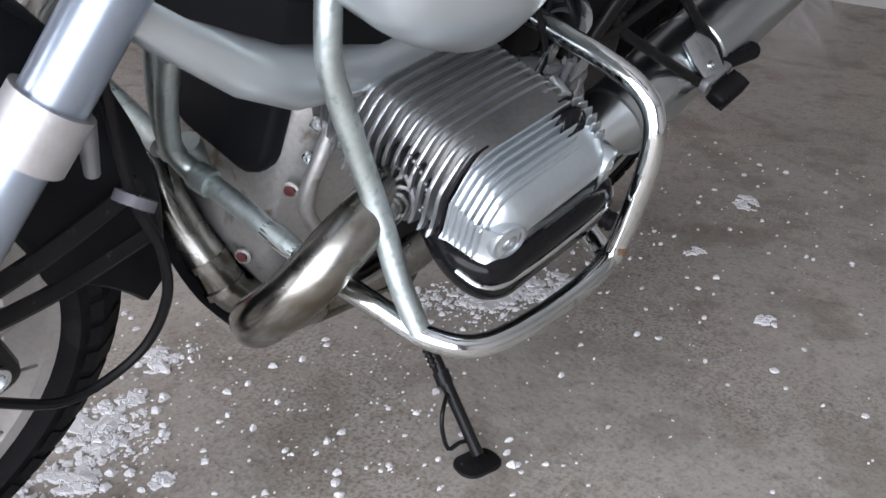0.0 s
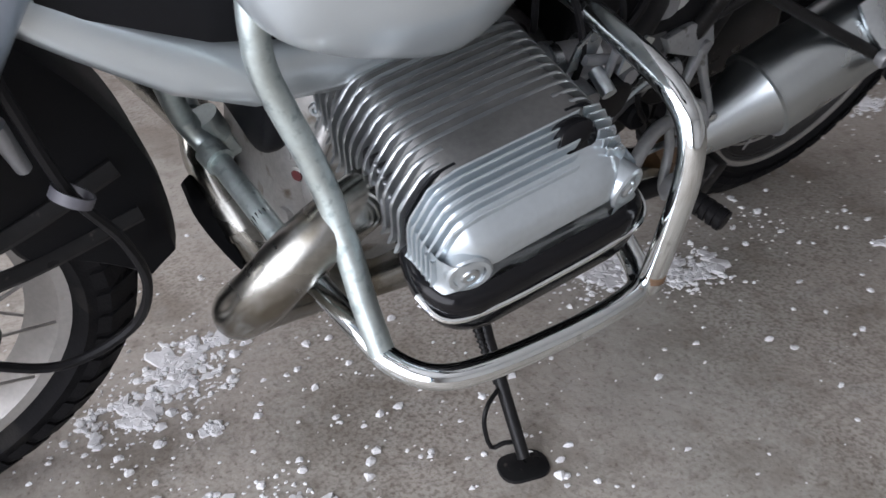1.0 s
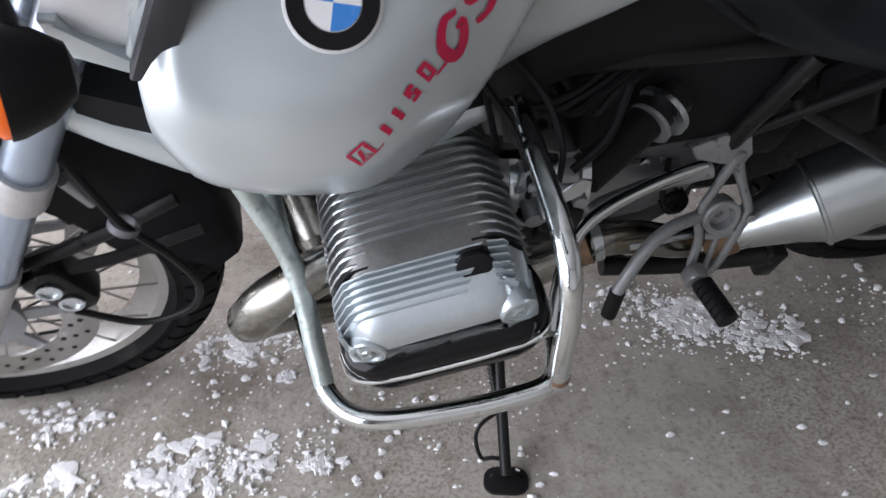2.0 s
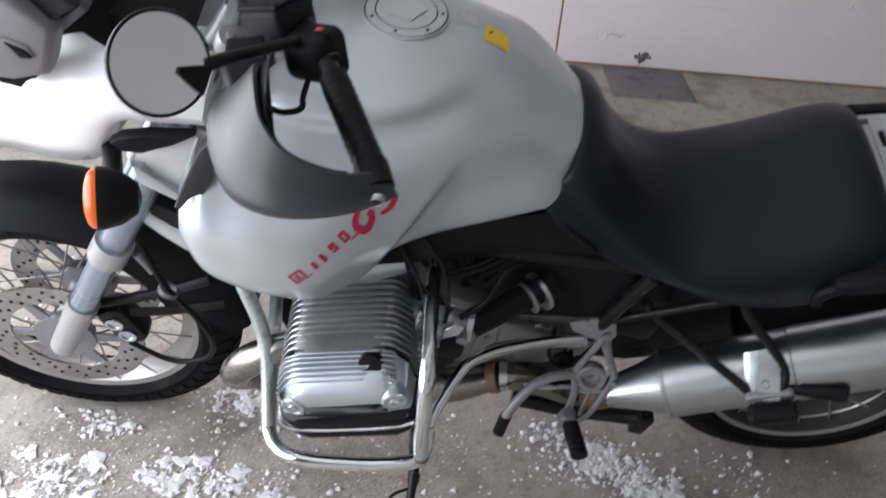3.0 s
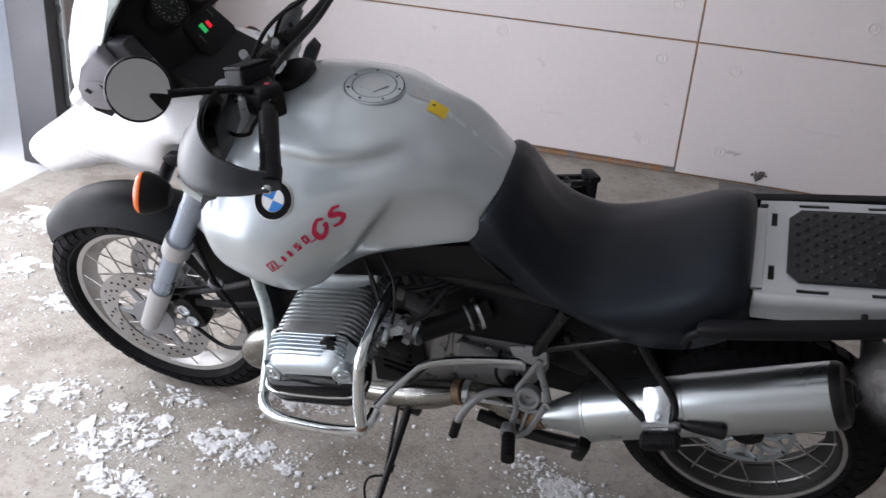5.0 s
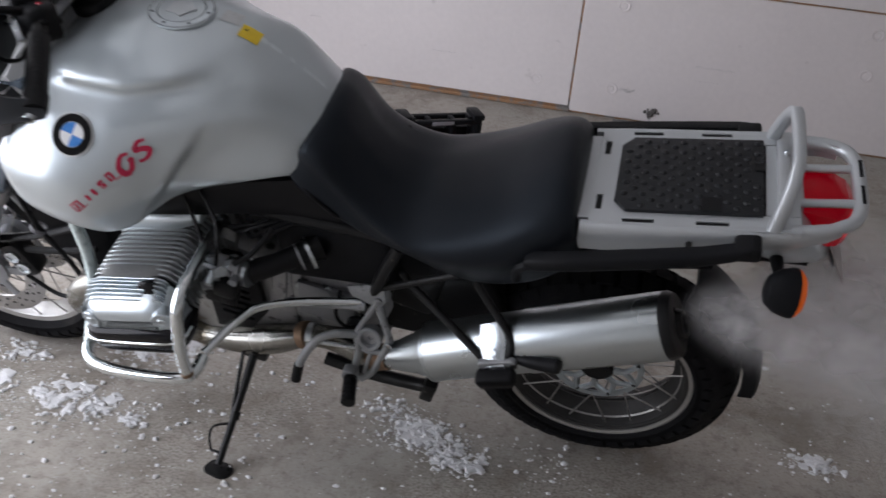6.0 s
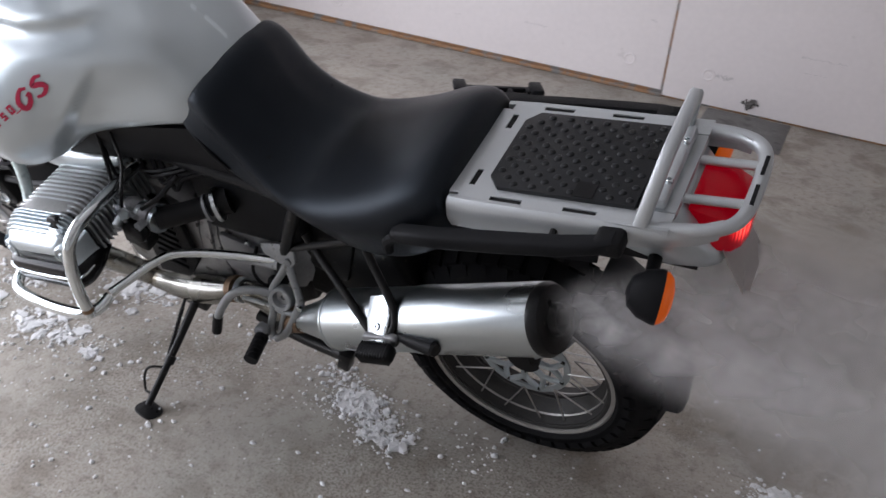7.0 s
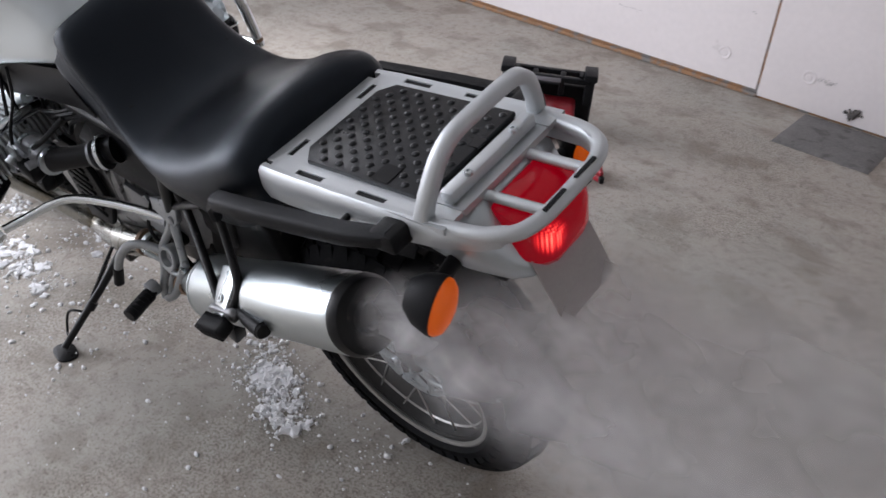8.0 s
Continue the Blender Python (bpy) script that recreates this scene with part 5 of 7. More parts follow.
HU, HV = Vector((math.cos(HA), 0, math.sin(HA))), Vector((-math.sin(HA), 0, math.cos(HA)))


def head_outline(k=1.0, top=0.052, bot=-0.052, w=0.108):
    """Outline (u, v) of the cylinder head, rounded above."""
    pts = [(-w, bot + 0.012), (-w, 0.0), (-w * 0.97, top - 0.035), (-w * 0.80, top - 0.008), (-w * 0.55, top), (w * 0.55, top), (w * 0.80, top - 0.008), (w * 0.97, top - 0.035), (w, 0.0), (w, bot + 0.012), (w * 0.90, bot), (-w * 0.90, bot)]
    return [(u * k, v * k) for u, v in pts]


def cylinder(s):
    """One cylinder with its head, cover and guard; s is -1 for the near side."""
    def fr(y):
        return basis(HC + Vector((0, s * y, 0)), HU, HV)
    def smooth(pts):
        return [(p.x, p.y) for p in curve([(u, v, 0) for u, v in pts] + [(*pts[0], 0)], 3)[:-1]]
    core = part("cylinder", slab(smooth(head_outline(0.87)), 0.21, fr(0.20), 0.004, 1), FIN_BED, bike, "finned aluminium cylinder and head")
    for k in range(15):
        y = 0.118 + 0.0122 * k
        w = 0.108 if k > 3 else 0.100
        part("cooling_fin", slab(smooth(head_outline(1.0, top=0.050 - 0.0004 * k, w=w)), 0.0044, fr(y), 0.0012, 1), FIN, core)
    part("joint_line", slab(smooth(head_outline(0.975, top=0.046)), 0.003, fr(0.2965)), BLACK_MATT, core, smooth=False)
    # rocker cover: a dome of rings
    rings = []
    for y, w, t, b in ((0.300, 0.1045, 0.0395, -0.048), (0.315, 0.1045, 0.0345, -0.048), (0.332, 0.1040, 0.0270, -0.047), (0.346, 0.102, 0.020, -0.045), (0.356, 0.097, 0.011, -0.042), (0.362, 0.088, 0.004, -0.036), (0.364, 0.070, -0.004, -0.028)):
        m = fr(y)
        o = curve([(u, v, 0) for u, v in head_outline(1.0, t, b, w)] + [(-w, b + 0.012, 0)], 3)[:-1]
        rings.append([m @ Vector((p.x, p.y, 0)) for p in o])
    cov = part("rocker_cover", loft(rings), COVER, bike, "silver rocker cover with ribs and two bolts", sharp=70)
    for k in range(6):
        y = 0.304 + 0.0075 * k
        t = 0.045 - 0.0004 * k - 0.00068 * k * k
        w = 0.1085
        out = [(-w, -0.044), (-w, 0.0), (-w * 0.97, t - 0.033), (-w * 0.80, t - 0.006), (-w * 0.55, t + 0.002), (0.066 - 0.005 * k, t + 0.002), (0.060 - 0.005 * k, t - 0.010), (-w * 0.7, t - 0.02), (-w * 0.86, -0.01), (-w * 0.86, -0.044)]
        part("cover_rib", slab(out, 0.0023, fr(y), 0.0008, 1), COVER, cov)
        out = [(0.086, t - 0.03), (0.092, t - 0.012), (0.088, t - 0.002), (0.070, t + 0.003), (0.070, t - 0.012)]
        part("cover_rib", slab(out, 0.0023, fr(y), 0.0008, 1), COVER, cov)
    # plug recess
    part("plug_cap", slab(rounded(0.040, 0.032, 0.0155), 0.020, fr(0.316) @ pose(0.052, 0.033, 0, -24, 0, 0), 0.004), BLACK_GLOSS, cov, "black spark plug cover")
    for u, v in ((-0.081, -0.018), (0.083, -0.012)):
        m = fr(0.358)
        p = m @ Vector((u, v, 0))
        part("bolt_boss", lathe([(0.021, -0.02), (0.021, 0.003), (0.019, 0.005), (0.015, 0.005), (0.014, 0.001), (0, 0.001)], p, (0.25 * (1 if u > 0 else -1), s, 0), 24), COVER, cov)
        bolt(p, (0.25 * (1 if u > 0 else -1), s, 0), 0.009, cov, STEEL, 0.007)
    for k in range(9):
        m = fr(0.3625)
        part("cast_mark", slab([(0, 0), (0.0062, 0), (0.0062, 0.006), (0, 0.006)], 0.0015, m @ pose(-0.038 + 0.0095 * k, -0.024, 0, 8, 0, 0)), COVER, cov, smooth=False)
    # black protector under the cover
    rings = []
    for y, w, t, b in ((0.270, 0.104, -0.040, -0.076), (0.310, 0.117, -0.038, -0.092), (0.342, 0.117, -0.036, -0.100), (0.362, 0.109, -0.037, -0.100), (0.373, 0.094, -0.042, -0.095), (0.377, 0.080, -0.050, -0.086)):
        m = fr(y)
        o = curve([(u * w, t + (b - t) * v, 0) for u, v in ((-0.8, 0), (-0.96, 0.10), (-1, 0.35), (-0.96, 0.72), (-0.82, 0.95), (-0.6, 1), (0.6, 1), (0.82, 0.95), (0.96, 0.72), (1, 0.35), (0.96, 0.10), (0.8, 0))], 4)
        rings.append([m @ p for p in o])
    cols = [curve([r[i] for r in rings], 3) for i in range(len(rings[0]))]
    rings = [[c[k] for c in cols] for k in range(len(cols[0]))]
    pr = part("cover_guard", loft(rings), BLACK_GLOSS, bike, "glossy black guard below the rocker cover", sharp=50)
    part("guard_trim", tube([fr(y) @ Vector((u, v, 0)) for u, v, y in ((-0.1185, -0.055, 0.335), (-0.113, -0.059, 0.361), (-0.094, -0.062, 0.3735), (-0.05, -0.063, 0.3778), (0, -0.0635, 0.3782), (0.05, -0.063, 0.3778), (0.094, -0.062, 0.3735), (0.113, -0.059, 0.361), (0.1185, -0.055, 0.335))], 0.0028, 8, 6), CHROME, pr)
    # intake side: throttle body and rubber bend
    def P(pts):
        return [(x, -y * s, z) for x, y, z in pts]
    th = part("throttle_body", tube(P([(0.705, -0.19, 0.70), (0.745, -0.20, 0.70), (0.80, -0.205, 0.70)]), 0.028, 16, 3), GEAR_CAST, bike, "cast throttle body with clamps")
    for x in (0.728, 0.775, 0.812):
        part("hose_clamp", tube(P([(x - 0.005, -0.198, 0.70), (x + 0.005, -0.200, 0.70)]), 0.031, 20, 1), STEEL, th)
    part("throttle_cam", slab(rounded(0.05, 0.045, 0.015), 0.03, pose(0.775, s * 0.236, 0.688, 90, 10, 0), 0.005), BLACK, th)
    part("idle_screw", tube(P([(0.752, -0.235, 0.724), (0.752, -0.262, 0.715)]), 0.008, 10, 1), STEEL, th)
    part("cable_guide", tube(P([(0.74, -0.225, 0.70), (0.735, -0.225, 0.75), (0.72, -0.20, 0.80), (0.68, -0.16, 0.86)]), 0.004, 6), BLACK, th)
    for a, b, r in (((0.735, -0.232, 0.738), (0.790, -0.236, 0.730), 0.0055), ((0.760, -0.245, 0.752), (0.765, -0.238, 0.660), 0.0045), ((0.715, -0.225, 0.668), (0.790, -0.235, 0.662), 0.0050), ((0.742, -0.252, 0.700), (0.742, -0.215, 0.700), 0.0120), ((0.795, -0.246, 0.712), (0.795, -0.215, 0.708), 0.0090)):
        part("linkage_rod", tube(P([a, b]), r, 10, 1), GREY_CAST, th)
    part("sensor_body", box((0.034, 0.030, 0.044), pose(0.772, s * 0.222, 0.648, 0, 12, 0), 0.006), BLACK_MATT, th)
    part("cable_bracket", slab([(0, 0), (0.030, 0.004), (0.034, 0.034), (0.022, 0.048), (0.004, 0.030)], 0.003, pose(0.722, s * 0.226, 0.722, 90, 0, 0)), STEEL, th, smooth=False)
    part("cable_guide", tube(P([(0.765, -0.24, 0.752), (0.768, -0.225, 0.79), (0.755, -0.19, 0.83), (0.72, -0.16, 0.87)]), 0.0036, 6), BLACK, th)
    part("fuel_hose", tube(P([(0.79, -0.215, 0.735), (0.83, -0.20, 0.765), (0.86, -0.16, 0.80)]), 0.0055, 8), BLACK, th)
    part("intake_bend", tube(P([(0.812, -0.200, 0.702), (0.86, -0.175, 0.712), (0.905, -0.145, 0.722), (0.94, -0.12, 0.73)]), [0.025, 0.0225, 0.024, 0.030], 18, 4), BLACK, bike, "black rubber intake bend")
    part("bend_clamp", tube(P([(0.902, -0.154, 0.7205), (0.906, -0.151, 0.7215)]), 0.0290, 24, 1), GREY_CAST, bike)
    part("bend_clamp", tube(P([(0.919, -0.143, 0.7255), (0.925, -0.1385, 0.727)]), 0.0355, 24, 1), STEEL, bike)
    part("throttle_box", box((0.062, 0.040, 0.056), pose(0.742, s * 0.205, 0.640, 0, 8, 0), 0.007), BLACK_MATT, th)
    part("link_plate", slab([(0, 0), (0.026, 0.006), (0.040, 0.026), (0.030, 0.034), (0.006, 0.020)], 0.003, pose(0.765, s * 0.252, 0.728, 90, -15, 0)), STEEL, th, smooth=False)
    # header pipe
    part("exhaust_flange", lathe([(0.034, 0), (0.034, 0.008), (0.028, 0.012), (0.028, 0.02)], P([(0.530, -0.232, 0.640)])[0], (-1, -0.2 * s, -0.25), 20), GREY_CAST, bike)
    port = part("exhaust_port", slab(rounded(0.072, 0.070, 0.030), 0.020, fr(0.236) @ pose(-0.092, -0.018, 0, 0, 90, 0), 0.004), BLACK_METAL, core, "dark exhaust port with a beaded edge")
    for k in range(20):
        a = radians(200 - 190 * k / 19)
        part("edge_bead", box((0.0042, 0.0042, 0.0042), fr(0.236) @ pose(-0.102, -0.018 + 0.036 * math.cos(a), 0.036 * math.sin(a) * -s), 0.001, 1), GREY_CAST, port)
    if s < 0:
        part("header_pipe", tube(P([(0.580, -0.215, 0.655), (0.495, -0.235, 0.634), (0.443, -0.241, 0.602), (0.413, -0.235, 0.556), (0.405, -0.208, 0.500), (0.428, -0.178, 0.455), (0.490, -0.150, 0.410), (0.60, -0.115, 0.345)]), [0.026, 0.028, 0.029, 0.029, 0.029, 0.029, 0.028, 0.026], 20, 6), HEADER, bike, "heat-blued steel header pipe")


cylinder(-1)
cylinder(1)


def engine():
    rings = []
    for x, w, zt, zb in ((0.508, 0.078, 0.67, 0.445), (0.522, 0.100, 0.70, 0.405), (0.56, 0.118, 0.72, 0.355), (0.64, 0.122, 0.74, 0.31), (0.74, 0.122, 0.71, 0.30)):
        rings.append([Vector((x, y * w, zt + (zb - zt) * v)) for y, v in ((-0.6, 0), (-0.9, 0.07), (-1, 0.25), (-1, 0.6), (-0.9, 0.88), (-0.6, 1), (0.6, 1), (0.9, 0.88), (1, 0.6), (1, 0.25), (0.9, 0.07), (0.6, 0))])
    blk = part("engine_block", loft(rings), ENGINE, bike, "stained aluminium engine block", sharp=40)
    for y, z in ((-0.085, 0.56), (-0.090, 0.47), (-0.060, 0.455), (0.075, 0.55), (0.05, 0.455), (0, 0.45)):
        part("casing_boss", lathe([(0.010, 0), (0.009, 0.008), (0.005, 0.009), (0, 0.009)], (0.518, y * 0.9, z), (-1, -0.25 if y < 0 else 0.25, 0), 14), ENGINE, blk)
    for y, z in ((-0.108, 0.556), (-0.062, 0.424)):
        part("plug_seat", lathe([(0.0105, 0), (0.0105, 0.004), (0.007, 0.005), (0.007, 0.001), (0, 0.001)], (0.514, y, z), (-1, -0.5, 0), 14), ENGINE, blk)
        part("red_plug", lathe([(0.0066, 0), (0.0066, 0.003), (0.003, 0.0036), (0, 0.0036)], (0.511, y, z), (-1, -0.5, 0), 12), PLUG_RED, blk)
    part("front_cover", slab(rounded(0.17, 0.15, 0.04), 0.03, pose(0.500, 0.000, 0.625, 0, 90, 0) @ pose(0, 0, 0, 0, 0, 90), 0.01, 3), BLACK_MATT, bike, "matt black belt cover on the engine front")
    part("vent_pipe", tube([(0.545, -0.120, 0.67), (0.522, -0.128, 0.61), (0.515, -0.130, 0.555), (0.53, -0.145, 0.52), (0.56, -0.17, 0.505)], 0.0095, 12), ENGINE, bike, "bent grey breather pipe")
    for y, z in ((-0.112, 0.645), (-0.112, 0.60), (-0.108, 0.47)):
        bolt(Vector((0.524, y, z)), (-1, -0.7, 0), 0.008, blk)
    # clamp that holds the guard to the engine
    cb = part("guard_clamp", tube([(0.452, 0.004, 0.563), (0.466, -0.003, 0.536)], 0.0185, 18, 1), WORN_CHROME, bike, "worn metal tube clamp with a bolt")
    part("clamp_lug", box((0.030, 0.018, 0.040), pose(0.474, -0.002, 0.520, 0, -25, 0), 0.004), WORN_CHROME, cb)
    bolt(Vector((0.468, -0.014, 0.522)), (-0.4, -1, 0), 0.008, cb)
    for k in range(5):
        part("sump_rib", box((0.12, 0.004, 0.02), pose(0.69, -0.08 + 0.04 * k, 0.304)), ENGINE, blk, smooth=False)
    # bell housing and the black cover behind the cylinder
    rings = []
    for x, w, zt, zb in ((0.742, 0.118, 0.69, 0.32), (0.80, 0.115, 0.655, 0.36), (0.83, 0.112, 0.635, 0.39), (0.852, 0.108, 0.63, 0.40)):
        rings.append([Vector((x, y * w, zt + (zb - zt) * v)) for y, v in ((-0.6, 0), (-0.9, 0.07), (-1, 0.25), (-1, 0.6), (-0.9, 0.88), (-0.6, 1), (0.6, 1), (0.9, 0.88), (1, 0.6), (1, 0.25), (0.9, 0.07), (0.6, 0))])
    bh = part("bell_housing", loft(rings), GEAR_CAST, bike, "dark cast bell housing", sharp=40)
    for x in (0.806, 0.838):
        part("casing_rib", box((0.006, 0.010, 0.13), pose(x, -0.113, 0.560, 0, 8, 0), 0.002), GEAR_CAST, bh)
    for s in (-1, 1):
        gr = part("engine_cover", slab([(0.668, 0.42), (0.755, 0.43), (0.800, 0.50), (0.790, 0.60), (0.760, 0.672), (0.690, 0.680), (0.662, 0.60)], 0.016, pose(0, s * 0.132, 0, 90, 0, 0), 0.005), BLACK_MATT, bike, "black slotted cover behind the cylinder")
        for k in range(7):
            part("cover_slat", box((0.075, 0.007, 0.009), pose(0.728, s * 0.142, 0.475 + 0.022 * k, 0, 12, 0), 0.002), BLACK_MATT, gr)
    part("under_tray", slab([(0.80, 0.37), (0.86, 0.352), (1.00, 0.372), (1.06, 0.42), (1.06, 0.50), (0.80, 0.47)], 0.16, pose(0, 0, 0, 90, 0, 0), 0.012, 3), BLACK_METAL, bike, "black mounting frame under the gearbox")
    # gearbox
    rings = []
    for x, w, zt, zb in ((0.85, 0.105, 0.635, 0.40), (0.90, 0.112, 0.625, 0.42), (0.97, 0.112, 0.618, 0.43), (1.04, 0.098, 0.61, 0.45), (1.08, 0.07, 0.60, 0.48)):
        rings.append([Vector((x, y * w, zt + (zb - zt) * v)) for y, v in ((-0.5, 0), (-0.85, 0.06), (-1, 0.3), (-1, 0.62), (-0.85, 0.92), (-0.5, 1), (0.5, 1), (0.85, 0.92), (1, 0.62), (1, 0.3), (0.85, 0.06), (0.5, 0))])
    gb = part("gearbox", loft(rings), GEAR_CAST, bike, "grey cast gearbox", sharp=40)
    for x, z in ((0.875, 0.585), (0.94, 0.590), (0.99, 0.560), (0.93, 0.52)):
        bolt(Vector((x, -0.112, z)), (0, -1, 0), 0.008, gb)
    for x in (0.90, 0.955, 1.01):
        part("casing_rib", box((0.007, 0.008, 0.11), pose(x, -0.112, 0.540, 0, 12, 0), 0.002), GEAR_CAST, gb)
    part("gearbox_lid", slab([(0.868, 0.500), (0.960, 0.485), (1.000, 0.520), (0.990, 0.585), (0.872, 0.600)], 0.012, pose(0, -0.113, 0, 90, 0, 0), 0.003), GREY_CAST, gb)
    part("switch_body", lathe([(0.020, -0.01), (0.020, 0.018), (0.016, 0.022), (0, 0.022)], (1.000, -0.112, 0.500), (0, -1, 0.2), 16), BLACK_MATT, gb)
    part("switch_lead", tube([(1.000, -0.135, 0.505), (0.985, -0.15, 0.52), (0.965, -0.145, 0.55), (0.97, -0.12, 0.60)], 0.004, 8), BLACK, gb)
    # airbox and black covers under the tank
    part("airbox", box((0.26, 0.24, 0.225), pose(0.965, 0, 0.732, 0, -4, 0), 0.02, 3), BLACK_MATT, bike, "black airbox under the seat")
    for s in (-1, 1):
        rr = [[Vector((x, s * (y + dy), z)) for dy, z in ((0.0, zt), (0.010, (zt + zb) / 2), (0.0, zb), (-0.012, zb), (-0.012, zt))] for x, y, zt, zb in ((0.60, 0.172, 0.85, 0.79), (0.70, 0.160, 0.875, 0.800), (0.80, 0.146, 0.895, 0.812), (0.90, 0.132, 0.910, 0.815), (1.00, 0.124, 0.905, 0.805), (1.07, 0.118, 0.88, 0.795))]
        part("side_cover", loft(rr), BLACK, bike, "black side cover under the tank", sharp=50)
        part("frame_tube", tube([(0.62, s * 0.135, 0.83), (0.80, s * 0.13, 0.815), (1.00, s * 0.125, 0.80), (1.20, s * 0.13, 0.80), (1.45, s * 0.12, 0.855)], 0.013, 10), BLACK_METAL, bike)
        part("frame_tube", tube([(1.035, s * 0.118, 0.58), (1.07, s * 0.124, 0.68), (1.109, s * 0.128, 0.775)], 0.014, 10), BLACK_METAL, bike)
    part("wiring_loom", join([tube([(0.70 + 0.03 * k, -0.12 - 0.01 * (k % 2), 0.80), (0.74 + 0.03 * k, -0.15, 0.775 - 0.01 * k), (0.80 + 0.02 * k, -0.145, 0.78), (0.86 + 0.02 * k, -0.12, 0.80)], 0.005, 6) for k in range(4)]), BLACK, bike, "black cables under the tank")
    part("cable_pair", tube([(0.69, -0.165, 0.85), (0.70, -0.175, 0.80), (0.712, -0.18, 0.74)], 0.004, 6), BLACK, bike)
    # lower silver fairing between the tank and the cylinder
    for s in (-1, 1):
        rr = []
        for x, y, z, h in ((0.235, 0.115, 0.806, 0.052), (0.30, 0.132, 0.764, 0.056), (0.37, 0.147, 0.722, 0.062), (0.44, 0.158, 0.698, 0.066), (0.52, 0.164, 0.700, 0.064), (0.60, 0.166, 0.720, 0.060), (0.66, 0.165, 0.745, 0.050), (0.705, 0.160, 0.768, 0.036)):
            rr.append([Vector((x, s * yy, zz)) for yy, zz in ((y - 0.035, z + h), (y - 0.010, z + h * 0.96), (y, z + h * 0.7), (y + 0.002, z + h * 0.3), (y - 0.008, z + 0.004), (y - 0.03, z), (y - 0.03, z + 0.006), (y - 0.014, z + 0.014), (y - 0.008, z + h * 0.5), (y - 0.035, z + h * 0.9))])
        part("lower_fairing", loft(rr), SILVER, bike, "silver lower fairing under the tank", sharp=60)
        # black strip that stands for the shade in the gap above the fairing
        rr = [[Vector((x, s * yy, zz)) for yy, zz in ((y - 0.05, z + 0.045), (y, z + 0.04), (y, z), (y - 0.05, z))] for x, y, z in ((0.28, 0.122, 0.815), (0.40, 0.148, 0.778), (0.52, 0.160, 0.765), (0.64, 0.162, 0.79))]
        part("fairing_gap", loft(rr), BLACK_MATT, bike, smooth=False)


engine()


# -- crash guard --
def crash_guard(s):
    def P(pts):
        def low(y, z):
            return 0.017 * max(0.0, min(1.0, (-y - 0.05) / 0.16)) * max(0.0, min(1.0, (0.74 - z) / 0.14))
        return [(x, -0.985 * y * s, z - low(y, z)) for x, y, z in pts]
    g = part("engine_guard", tube(P([(0.459, -0.135, 0.549), (0.464, -0.180, 0.551), (0.480, -0.315, 0.559), (0.490, -0.358, 0.562), (0.515, -0.388, 0.566), (0.56, -0.402, 0.572), (0.64, -0.408, 0.582), (0.700, -0.408, 0.592), (0.735, -0.402, 0.598), (0.750, -0.380, 0.600), (0.754, -0.35, 0.606)]), 0.0125, 16, 6), CHROME, bike, "chrome tubular engine guard")
    part("front_tube", tube(P([(0.424, -0.165, 0.850), (0.422, -0.178, 0.812), (0.426, -0.188, 0.775), (0.438, -0.201, 0.742), (0.457, -0.220, 0.702), (0.470, -0.243, 0.666), (0.477, -0.272, 0.631), (0.480, -0.304, 0.597), (0.484, -0.340, 0.562)]), 0.0125, 16, 6), WORN_CHROME, g, "dull worn chrome tube")
    part("rear_tube", tube(P([(0.740, -0.135, 0.774), (0.741, -0.190, 0.780), (0.742, -0.245, 0.781), (0.743, -0.295, 0.781), (0.743, -0.340, 0.776), (0.743, -0.372, 0.757), (0.743, -0.390, 0.717), (0.742, -0.400, 0.660), (0.744, -0.403, 0.620), (0.745, -0.404, 0.600)]), 0.0125, 16, 6), CHROME, g)
    part("inner_tube", tube(P([(0.400, 0.012, 0.690), (0.412, 0.006, 0.625), (0.430, 0.0, 0.570), (0.447, -0.020, 0.543), (0.452, -0.070, 0.5455), (0.459, -0.135, 0.549), (0.464, -0.180, 0.551)]), 0.01255, 16, 6), WORN_CHROME, g, "dull worn inner tube")
    part("inner_sleeve", tube(P([(0.447, -0.030, 0.5435), (0.450, -0.052, 0.5445)]), 0.0165, 16, 1), WORN_CHROME, g)
    part("weld_spot", tube(P([(0.7442, -0.4033, 0.620), (0.745, -0.404, 0.612)]), 0.0128, 12, 1), RUSTY, g)
    run = [(0.752, -0.345, 0.608), (0.770, -0.300, 0.612), (0.795, -0.250, 0.620), (0.820, -0.218, 0.624), (0.87, -0.185, 0.616), (0.95, -0.150, 0.602), (1.02, -0.130, 0.594)]
    part("guard_brace", tube(P(run), 0.0095, 14, 6), CHROME, g)
    # cast rail below the brace, from the foot plate forward
    part("frame_rail", tube(P([(0.845, -0.176, 0.600), (0.87, -0.166, 0.597), (0.95, -0.140, 0.583), (1.03, -0.134, 0.590)]), [0.006, 0.010, 0.011, 0.013], 12, 6, flat=0.8), PLATE, g, "grey cast frame rail")


crash_guard(-1)
crash_guard(1)


